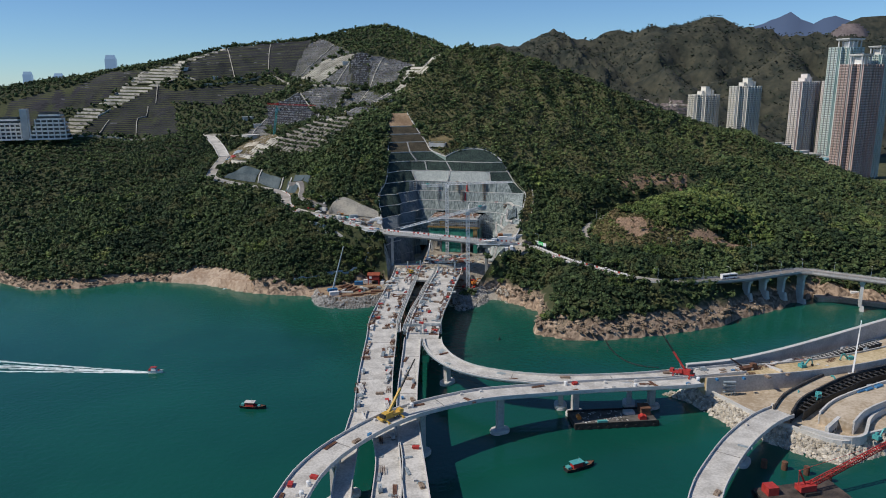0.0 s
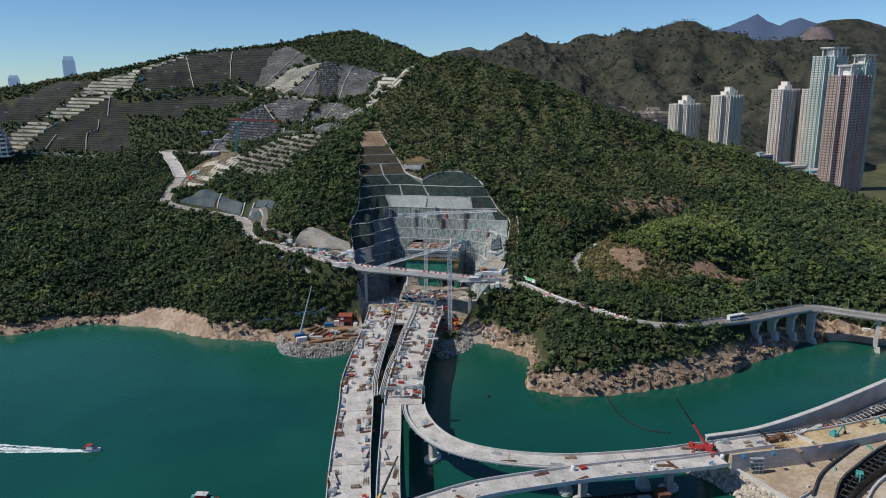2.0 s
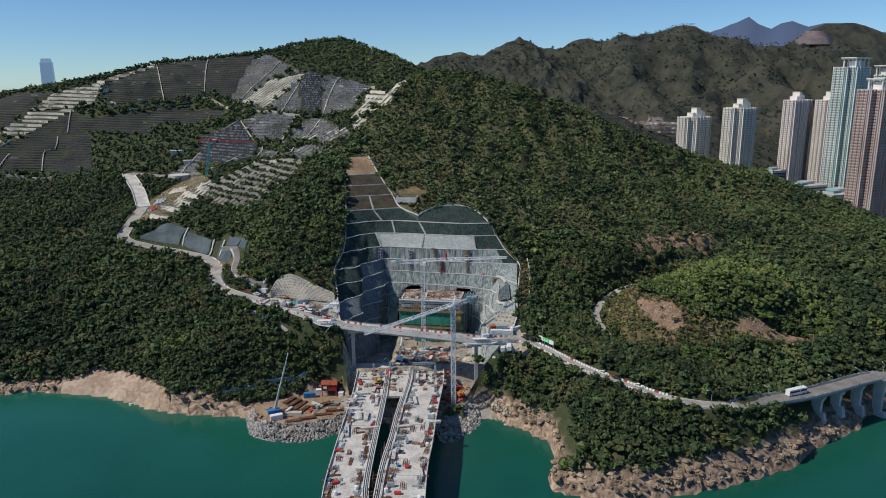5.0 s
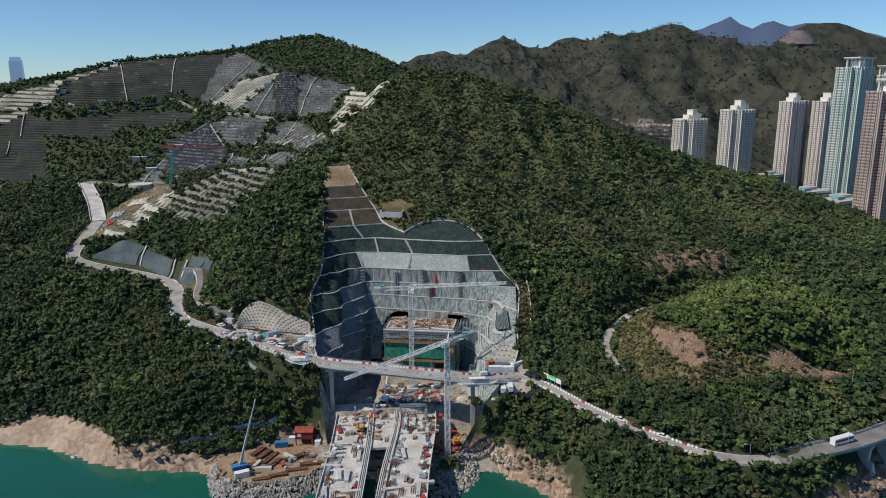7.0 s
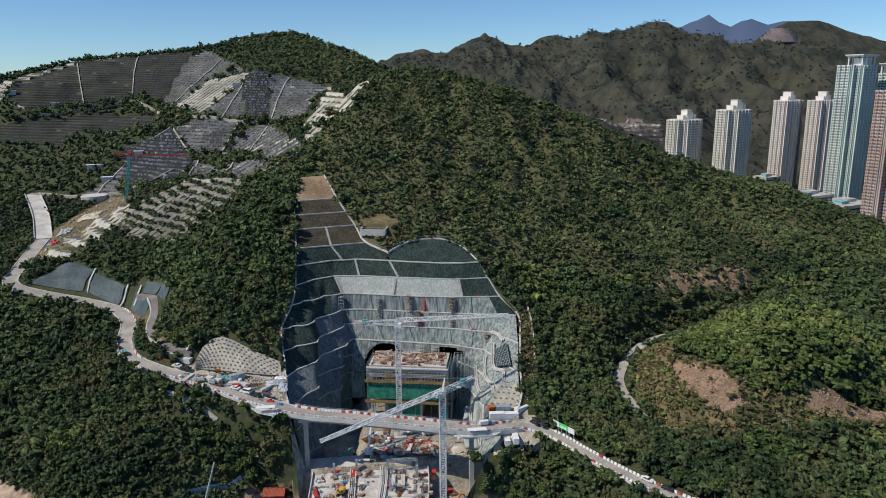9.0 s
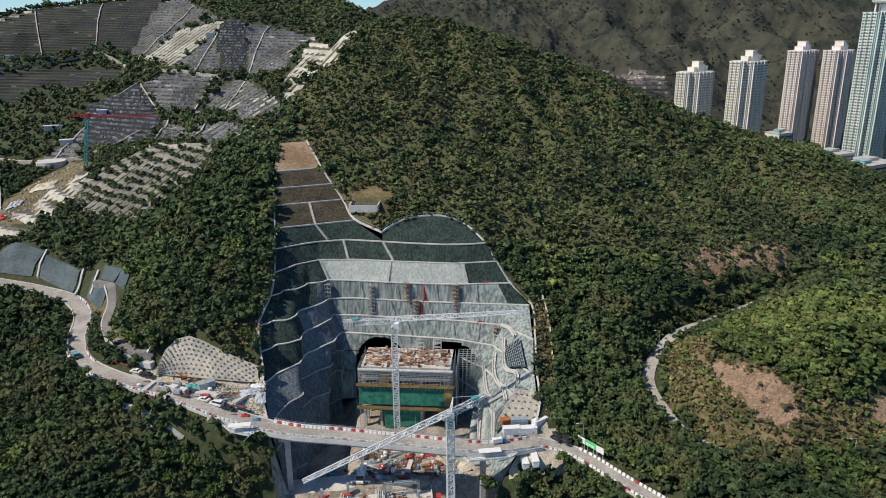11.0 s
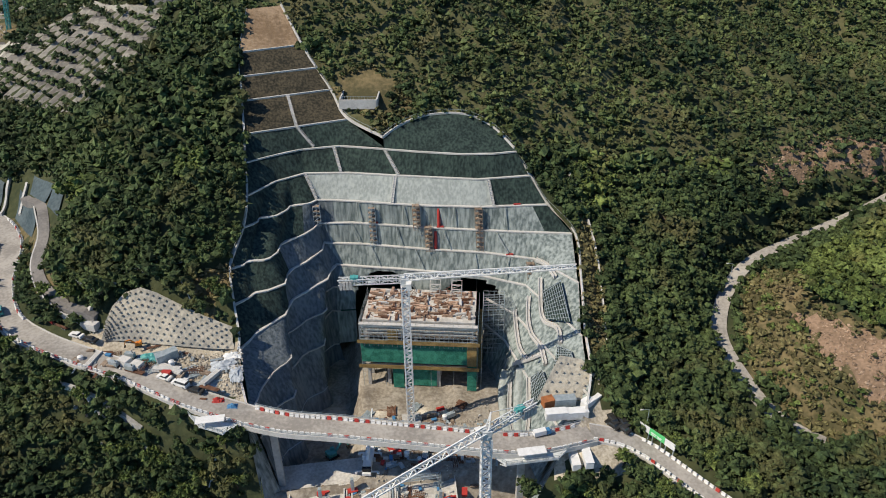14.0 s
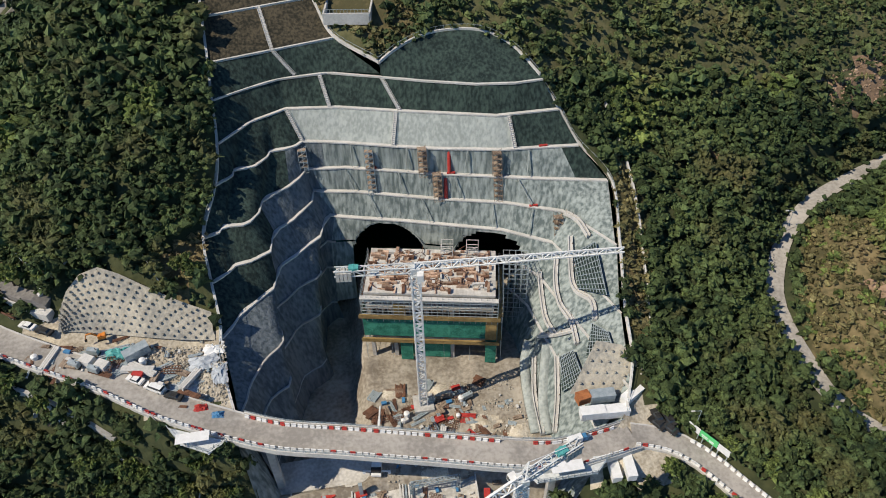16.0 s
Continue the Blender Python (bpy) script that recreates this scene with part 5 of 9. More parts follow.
    for k in range(6):
        q = Shape()
        for j in range(3):
            q.box((r.uniform(-0.03, 0.03), r.uniform(-0.03, 0.03), j * 0.34), (0.96, 0.96, 0.3))
        stack_meshes.append(q.mesh("formwork_panel", TIMBER_PIECE if k < 4 else (RUST if k == 4 else PALE)))
    for i in range(290):
        x, y = r.uniform(-h + 2, h - 2), r.uniform(1.5, D - 1)
        if abs(x + 4) < 1.2:
            continue
        long = r.uniform(1.0, 3.6)
        wide = r.uniform(0.3, 0.9)
        if r.random() < 0.3:
            long, wide = wide, long
        share("formwork_panel", stack_meshes[i % 6], b, pose(x, y, 25.1, 0, 0, r.uniform(-7, 7)) @ Matrix.Diagonal((long, wide, r.uniform(0.15, 1.0), 1)))
    s = Shape()
    for i in range(60):
        x, y = r.uniform(-h + 2, h - 2), r.uniform(1, D - 1)
        s.beam((x, y, 25.4 + r.random()), (x + r.uniform(-3, 3), y + r.uniform(-3, 3), 25.4 + r.random()), 0.14)
    part("steel_tubes", s, RUST, b, "loose rusty steel tubes")
    s = Shape()
    for x in (4, 11):
        for dx in (-1.6, 1.6):
            for dy in (0, 3):
                s.beam((x + dx, 15 + dy, 24.7), (x + dx, 15 + dy, 29.5), 0.16)
        for z in (26, 27.7, 29.4):
            s.beam((x - 1.6, 15, z), (x + 1.6, 15, z), 0.14).beam((x - 1.6, 18, z), (x + 1.6, 18, z), 0.14).beam((x - 1.6, 15, z), (x - 1.6, 18, z), 0.14)
            s.beam((x - 1.6, 15, z - 1.2), (x + 1.6, 15, z), 0.1)
    part("shaft_form", s, PALE, b, "pale steel shaft forms")
    # open scaffold bay on the east side
    s = Shape()
    for i in range(5):
        for k in range(5):
            s.beam((h + 1.5 + i * 1.7, D - 7 + k * 1.9, 4), (h + 1.5 + i * 1.7, D - 7 + k * 1.9, 25.0), 0.13)
    for z in np.arange(6, 25.1, 1.9):
        for i in range(5):
            s.beam((h + 1.5 + i * 1.7, D - 7, z), (h + 1.5 + i * 1.7, D + 0.6, z), 0.11)
            s.beam((h + 1.5, D - 7 + i * 1.9, z), (h + 8.3, D - 7 + i * 1.9, z), 0.11)
    part("scaffold_bay", s, GALV, b, "open grey tube scaffold bay")
    s = Shape()
    for i in range(40):
        x = -h + 0.6 + i * (W - 1.2) / 39
        s.beam((x, 0.2, 21.8), (x, 0.2, 23.1), 0.08)
    for z in (22.5, 23.1):
        s.beam((-h, 0.2, z), (h, 0.2, z), 0.08).beam((h, 0.2, z), (h, D, z), 0.08).beam((-h, 0.2, z), (-h, D, z), 0.08)
    part("guard_rail", s, RUST, b, "rusty guard rail")
    return b


portal_building()


# ---- cranes ----
def lattice(s, a, b, w, panels, bar=0.16, taper=1.0, tri=False):
    """A lattice boom from a to b: chords, battens and diagonals."""
    a, b = Vector(a), Vector(b)
    d = (b - a).normalized()
    ref = Vector((0, 0, 1)) if abs(d.z) < 0.9 else Vector((0, 1, 0))
    u = d.cross(ref).normalized()
    v = u.cross(d).normalized()
    if tri:
        corner = [(-0.5, 0), (0.5, 0), (0, 0.95)]
    else:
        corner = [(-0.5, -0.5), (0.5, -0.5), (0.5, 0.5), (-0.5, 0.5)]
    n = len(corner)
    def at(i, k):
        t = i / panels
        ww = w * (1 + (taper - 1) * t)
        return a.lerp(b, t) + u * corner[k][0] * ww + v * corner[k][1] * ww
    for k in range(n):
        s.beam(at(0, k), at(panels, k), bar * 1.5)
    for i in range(panels):
        for k in range(n):
            m = (k + 1) % n
            s.beam(at(i, k), at(i, m), bar)
            s.beam(at(i, k) if (i + k) % 2 else at(i, m), at(i + 1, m) if (i + k) % 2 else at(i + 1, k), bar)
    return s


def tower_crane(x, y, foot, top, jib_end, counter_end, label, mast_w=2.0, flat=True):
    c = thing("tower_crane", label, "crane", group="tower cranes")
    part("mast", lattice(Shape(), (x, y, foot), (x, y, top), mast_w, int((top - foot) / 2.0), 0.22), WHITE, c, "white lattice mast")
    part("footing", Shape().box((x, y, foot - 1.2), (5.5, 5.5, 1.4)), CONCRETE, c)
    part("slewing_ring", Shape().tube((x, y, top), (x, y, top + 0.9), 1.3, n=16).box((x, y, top + 0.9), (2.2, 2.2, 1.6)), STEEL, c)
    j, k = Vector(jib_end), Vector(counter_end)
    hub = Vector((x, y, top + 2.0))
    part("jib", lattice(Shape(), hub, j, 1.7, int((j - hub).length / 2.0), 0.2, 0.6, True), WHITE, c, "white lattice jib")
    part("counter_jib", lattice(Shape(), hub, k, 1.6, max(4, int((k - hub).length / 2.2)), 0.16, 1.0).box((hub.x * 0.5 + k.x * 0.5, hub.y * 0.5 + k.y * 0.5, (hub.z + k.z) / 2 - 0.9), (2, 2, 0.2)), STEEL, c)
    d = (k - hub).normalized()
    w = Shape()
    for i in range(4):
        q = k - d * (0.8 + i * 0.9)
        w.box((q.x, q.y, q.z - 2.2), (0.75, 2.3, 2.6), math.atan2(d.y, d.x))
    part("counterweight", w, CONCRETE, c, "concrete counterweight blocks")
    side = Vector((-d.y, d.x, 0)) * 1.6
    cab = hub + side - d * 1.2
    box = part("cab", Shape().box((cab.x, cab.y, cab.z - 2.2), (1.5, 1.8, 2.0), math.atan2(d.y, d.x)), WHITE, c)
    win = cab - d * 0.8
    part("cab_window", Shape().box((win.x, win.y, win.z - 1.5), (0.1, 1.4, 1.1), math.atan2(d.y, d.x)), GLASS, box)
    m = k - d * 4.5
    part("winch", Shape().box((m.x, m.y, m.z + 0.3), (2.2, 1.4, 1.2), math.atan2(d.y, d.x)).tube(m + Vector((0, -0.9, 1.1)), m + Vector((0, 0.9, 1.1)), 0.45), TEAL, c)
    hook = hub.lerp(j, 0.42)
    part("hoist_rope", Shape().beam(hook, hook - Vector((0, 0, 13)), 0.06).box((hook.x, hook.y, hook.z - 14), (0.6, 0.6, 1.1)), BLACK, c)
    if not flat:
        apex = hub + Vector((0, 0, 5)) + d * 1.0
        a = Shape().beam(hub + side * 0.5, apex, 0.3).beam(hub - side * 0.5, apex, 0.3).beam(apex, k, 0.12)
        part("apex_frame", a, WHITE, c)
    return c


tower_crane(3.1, 508.6, 17, 67.7, (50, 503.6, 71.8), (-15, 511.3, 69.0), "white flat-top tower crane standing in the pit")
tower_crane(16.5, 460, 4.5, 57, (-27, 443.5, 51), (28.8, 464, 62), "white luffing tower crane standing beside the viaduct", 2.1, False)


# ---- housing towers ----
def tower(x, y, base, storeys, parts_plan, turn, label, wall_mat, band_mat, crown="stepped", window=GLASS, grow=1.0, bay_mat=None):
    """A tall block of flats: wings with projecting bays, recesses between them, windows on every floor and roof structures."""
    t = thing("apartment_tower", label, "building", pose(x, y, base, 0, 0, turn), "apartment towers")
    H = storeys * 2.9
    for cx, cy, w, d in parts_plan:
        cx, cy, w, d = cx * grow, cy * grow, w * grow, d * grow
        body = part("wall", Shape().box((cx, cy, 0), (w, d, H)), wall_mat, t)
        glass, slab = Shape(), Shape()
        faces = [(w, Vector((cx, cy - d / 2, 0)), Vector((1, 0, 0)), Vector((0, -1, 0))), (d, Vector((cx - w / 2, cy, 0)), Vector((0, 1, 0)), Vector((-1, 0, 0))),
                 (d, Vector((cx + w / 2, cy, 0)), Vector((0, 1, 0)), Vector((1, 0, 0)))]
        for wide, mid, along, outward in faces:
            n = max(2, round(wide / 5.2))
            step = wide / n
            for i in range(n):
                c = mid + along * ((i + 0.5) * step - wide / 2)
                flat = abs(along.x) > 0.5
                size = (step * 0.56, 1.5, H + 0.8) if flat else (1.5, step * 0.56, H + 0.8)
                bay = Shape().box(c + outward * 0.75, size)
                part("bay", bay, bay_mat or band_mat, body)
                for k in range(storeys):
                    z = k * 2.9
                    p = c + outward * 1.5 + Vector((0, 0, z + 0.95))
                    glass.box(p, (step * 0.34, 0.14, 1.25) if flat else (0.14, step * 0.34, 1.25))
                    p = c + along * step * 0.5 + outward * 0.05 + Vector((0, 0, z + 0.6))
                    if i < n - 1:
                        glass.box(p, (step * 0.4, 0.14, 1.8) if flat else (0.14, step * 0.4, 1.8))
                        slab.box(p + outward * 0.5 + Vector((0, 0, -0.65)), (step * 0.44, 1.2, 0.75) if flat else (1.2, step * 0.44, 0.75))
        part("window_bay", glass, window, body, "dark window panes")["kind"] = "stuff"
        part("balcony", slab, band_mat, body, "pale balcony fronts")["kind"] = "stuff"
        part("roof", Shape().box((cx, cy, H), (w + 0.8, d + 0.8, 0.9)), band_mat, body)
    cx, cy, w, d = [q * grow for q in parts_plan[0]]
    if crown == "stepped":
        for dx, ww, h in ((-0.34, 0.2, 4.5), (0.0, 0.3, 10.5), (0.22, 0.14, 7.5), (0.42, 0.16, 5.5)):
            part("plant_room", Shape().box((cx + dx * w, cy + 2, H + 0.9), (w * ww, d * 0.5, h)).box((cx + dx * w, cy + 2, H + 0.9 + h), (w * ww + 0.8, d * 0.5 + 0.8, 0.5)), band_mat, t)
    else:
        frame_shape = Shape()
        for a in (-0.42, -0.14, 0.14, 0.42):
            for b in (-0.4, 0.4):
                frame_shape.box((cx + a * w, cy + b * d, H + 0.9), (1.3, 1.3, 8.5))
        frame_shape.box((cx, cy, H + 0.9), (w * 0.5, d * 0.5, 7))
        part("plant_room", frame_shape, band_mat, t)
        part("crown_slab", Shape().box((cx, cy, H + 9.4), (w * 1.02, d * 0.98, 1.3), 0, 1.08).box((cx, cy, H + 10.7), (w * 1.12, d * 1.08, 0.9)), band_mat, t)
    return t


CREAM = material("cream_render", (0.66, 0.63, 0.55), (0.8, 0.77, 0.69), 0.05, 0.85)
CREAM_DARK = material("grey_cream_render", (0.36, 0.35, 0.33), (0.48, 0.47, 0.44), 0.05, 0.85)
PINK = material("pink_render", (0.3, 0.23, 0.22), (0.4, 0.31, 0.3), 0.05, 0.85)
PINK_PALE = material("pale_pink_render", (0.68, 0.62, 0.57), (0.8, 0.74, 0.69), 0.05, 0.85)
BRICKY = material("brick_red_tile", (0.42, 0.29, 0.25), (0.54, 0.4, 0.35), 0.05, 0.8)
GREENY = material("green_grey_tile", (0.22, 0.34, 0.31), (0.34, 0.46, 0.42), 0.05, 0.75)
GREENPALE = material("pale_green_tile", (0.48, 0.58, 0.54), (0.62, 0.7, 0.65), 0.05, 0.75)
CONWHITE = material("white_tile", (0.58, 0.57, 0.54), (0.74, 0.73, 0.7), 0.05, 0.7)
TEALROOF = material("teal_roof_sheet", (0.16, 0.34, 0.38), (0.26, 0.46, 0.5), 0.1, 0.7)
CROSS = [(0, 0, 20, 16), (-14, 3, 10, 13), (14, 3, 10, 13), (-3, 9, 12, 12)]
tower(373, 1025, 36, 29, CROSS, 24, "cream high-rise block of flats behind the hill", CREAM_DARK, CREAM, grow=1.15)
tower(423, 1006, 30, 35, CROSS, 24, "cream high-rise block of flats behind the hill", CREAM_DARK, CREAM, grow=1.15)
tower(566, 1133, 18, 41, [(0, 0, 16, 20), (-15, -2, 12, 16), (16, 3, 14, 16)], 26, "pink high-rise block of flats with cream piers", PINK, PINK_PALE, grow=1.12)
tower(608, 1120, 18, 41, [(0, 0, 16, 20), (-13, 2, 10, 16), (14, 3, 10, 16)], 26, "pink high-rise block of flats with cream piers", PINK, PINK_PALE, grow=1.12)
tower(520, 938, 8, 59, [(0, 0, 22, 16), (-14, 4, 9, 14), (14, 4, 10, 14)], 22, "tall green-grey high-rise block with white crown", GREENY, CONWHITE, "frame", grow=1.15, bay_mat=GREENPALE)
tower(568, 952, 8, 56, [(0, 0, 18, 16), (13, 4, 10, 14)], 22, "tall green-grey high-rise block with white crown", GREENY, CONWHITE, "frame", grow=1.1, bay_mat=GREENPALE)
tower(457, 800, 8, 51, [(0, 0, 13, 16), (-11, 4, 8, 12), (12, 3, 9, 14), (24, 5, 12, 14)], 20, "tall red-tiled high-rise block with white balconies", CREAM_DARK, CONWHITE, "frame", grow=1.1, bay_mat=BRICKY)
tower(532, 800, 8, 51, [(0, 0, 16, 16), (13, 3, 10, 14)], 20, "tall red-tiled high-rise block with white balconies", CREAM_DARK, CONWHITE, "frame", grow=1.1, bay_mat=BRICKY)


def podium(x, y, z, w, d, h, turn, label, stripe):
    b = thing("low_building", label, "building", pose(x, y, z, 0, 0, turn), "low buildings")
    part("wall", Shape().box((0, 0, 0), (w, d, h)), CONWHITE, b)
    s, g = Shape(), Shape()
    for k in range(int(h / 4)):
        s.box((0, -d / 2 - 0.1, k * 4), (w * 0.96, 0.5, 1.4))
        g.box((0, -d / 2 - 0.05, k * 4 + 1.7), (w * 0.94, 0.3, 1.7))
    part("spandrel", s, stripe, b)
    part("window_band", g, GLASS, b)
    part("roof", Shape().box((0, 0, h), (w + 1, d + 1, 0.8)).box((w * 0.1, d * 0.1, h + 0.8), (w * 0.4, d * 0.4, 3)), CONCRETE, b)
    part("roof_hut", Shape().box((-w * 0.2, -d * 0.1, h + 0.8), (w * 0.22, d * 0.3, 2.6)).box((-w * 0.2, -d * 0.1, h + 3.4), (w * 0.24, d * 0.34, 0.4)), TEALROOF, b)
    for side in (-1, 1):
        part("corner_pier", Shape().box((side * w * 0.485, -d / 2 - 0.25, 0), (w * 0.05, 0.9, h + 1.2)), stripe, b)
    return b


podium(484, 890, 12, 50, 34, 30, 20, "low institutional building with banded windows", BRICKY)
podium(455, 905, 12, 40, 26, 37, 20, "grey flat-roofed hall with a teal roof hut", CONCRETE)
podium(425, 985, 26, 60, 20, 14, 20, "grey podium below the towers", CONWHITE)
podium(500, 1060, 16, 24, 20, 30, 20, "pale blue and white low-rise block", BLUE)
podium(395, 1000, 32, 40, 20, 10, 20, "grey podium below the towers", ORANGE)


def terraced_block(x, y, z, turn, w, levels):
    b = thing("columbarium", "white stepped columbarium block with deep balconies", "building", pose(x, y, z, 0, 0, turn), "columbarium blocks")
    body = Shape()
    for k in range(levels):
        body.box((0, k * 1.8, k * 4.2), (w - k * 3.0, 16, 1.7))
        part("recess", Shape().box((0, k * 1.8 + 1.5, k * 4.2 + 1.7), (w - k * 3.0 - 1, 14, 2.5)), GLASS, b)
    part("balcony", body, WHITE, b)
    s = Shape()
    for i in range(7):
        s.box((-w / 2 + 2 + i * (w - 4) / 6, -7, 0), (0.8, 1.5, levels * 3.2))
    part("pier", s, WHITE, b)
    part("stair_core", Shape().box((-w / 2 - 5, 4, 0), (7, 9, levels * 4.2 + 4)), PALE, b)
    return b


terraced_block(-436, 800, 83, 12, 40, 7)
terraced_block(-486, 806, 82, 8, 36, 6)

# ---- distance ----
# Far haze is coloured in: blue base and a faint blue glow.
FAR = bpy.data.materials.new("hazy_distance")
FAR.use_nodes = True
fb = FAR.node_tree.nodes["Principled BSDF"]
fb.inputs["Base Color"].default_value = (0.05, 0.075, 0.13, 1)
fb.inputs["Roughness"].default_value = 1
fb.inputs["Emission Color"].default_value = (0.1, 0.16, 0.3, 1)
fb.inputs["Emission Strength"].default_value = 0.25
# Pale blue base and glow put the haze into the skyline.
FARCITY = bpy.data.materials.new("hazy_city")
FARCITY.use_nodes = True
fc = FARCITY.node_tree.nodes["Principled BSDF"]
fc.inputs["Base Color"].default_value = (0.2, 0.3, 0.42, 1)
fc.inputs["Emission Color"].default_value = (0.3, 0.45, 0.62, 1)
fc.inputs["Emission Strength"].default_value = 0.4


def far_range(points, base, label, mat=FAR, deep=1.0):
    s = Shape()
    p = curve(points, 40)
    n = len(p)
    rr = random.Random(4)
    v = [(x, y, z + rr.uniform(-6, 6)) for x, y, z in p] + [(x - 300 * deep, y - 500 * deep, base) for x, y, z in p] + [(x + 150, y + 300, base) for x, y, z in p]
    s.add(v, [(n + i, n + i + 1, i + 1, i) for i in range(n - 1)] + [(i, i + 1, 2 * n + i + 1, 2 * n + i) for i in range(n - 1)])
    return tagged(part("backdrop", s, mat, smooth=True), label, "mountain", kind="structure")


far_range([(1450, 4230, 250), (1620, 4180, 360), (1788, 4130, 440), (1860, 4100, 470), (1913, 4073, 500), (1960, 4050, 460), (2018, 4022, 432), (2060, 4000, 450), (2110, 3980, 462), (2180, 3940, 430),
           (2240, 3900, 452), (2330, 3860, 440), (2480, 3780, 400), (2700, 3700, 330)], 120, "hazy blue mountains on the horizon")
far_range([(1330, 2650, 250), (1380, 2650, 295), (1409, 2650, 313), (1458, 2650, 341), (1496, 2650, 357), (1565, 2650, 357), (1650, 2650, 342), (1715, 2650, 320), (1810, 2650, 302), (1852, 2650, 292), (2000, 2640, 270)], 60, "hazy dark green mountain with a bare quarry face", RANGE, 0.6)
QUARRY = material("quarry_rock", (0.16, 0.13, 0.13), (0.26, 0.21, 0.2), 0.02, 0.95, fine=0.12)
for k in range(4):
    z = 292 + 9 * k
    face = Shape().sweep(curve([(1372 + 14 * k, 2585 + 12 * k, z), (1420 + 8 * k, 2570 + 12 * k, z), (1470, 2572 + 12 * k, z), (1500, 2590 + 12 * k, z)], 12), [(-60, -12), (4, -12), (-3 - 2 * k, 9), (-60, 9)])
    tagged(part("quarry_bench", face, QUARRY), "bare pinkish rock bench of a distant quarry", "quarry", group="quarry benches", kind="structure")
for x, y, w, h in ((-1764, 3922, 62, 292), (-2116, 3743, 46, 207), (-1994, 3810, 50, 198), (-1690, 3950, 40, 165), (-1640, 3970, 36, 160)):
    c = thing("distant_skyscraper", "pale hazy skyscraper on the horizon", "building", pose(x, y, 0), "distant skyscrapers")
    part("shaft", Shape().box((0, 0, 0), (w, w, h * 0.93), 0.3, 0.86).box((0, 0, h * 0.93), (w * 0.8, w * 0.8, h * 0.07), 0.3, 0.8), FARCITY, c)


# ---- terraced cemetery on the far hill ----
# Stone tone stands for sunlight: dark fields turned away, cream steps facing the sun.
GRAVE_SHADED = material("shaded_grave_stone", (0.014, 0.015, 0.022), (0.033, 0.034, 0.043), 0.05, 0.8, fine=0.6)
COPING_DARK = material("grave_coping", (0.075, 0.075, 0.088), (0.15, 0.148, 0.16), 0.3, 0.8, fine=0.9)
GRANITE_GREY = material("grey_grave_stone", (0.1, 0.097, 0.098), (0.21, 0.205, 0.2), 0.05, 0.8, fine=0.6)
PALE_SUNLIT = material("pale_and_sunlit_concrete", (0.3, 0.28, 0.24), (0.56, 0.53, 0.45), 0.05, 0.85, fine=0.6)
CYPRESS_BED = material("planted_bank_soil", (0.03, 0.034, 0.02), (0.06, 0.06, 0.036), 0.06, 0.95, fine=0.6)
HEADSTONE = material("headstone", (0.16, 0.16, 0.165), (0.46, 0.45, 0.44), 0.2, 0.7, per="island", spread=0.5)
TREAD = material("grave_tread", (0.018, 0.018, 0.022), (0.04, 0.039, 0.045), 0.05, 0.9, fine=0.5)
TREAD_PALE = material("pale_grave_tread", (0.085, 0.08, 0.074), (0.16, 0.15, 0.135), 0.05, 0.9, fine=0.5)
PLANTED = material("planted_terrace_stone", (0.17, 0.155, 0.135), (0.32, 0.3, 0.26), 0.06, 0.9, fine=0.6)
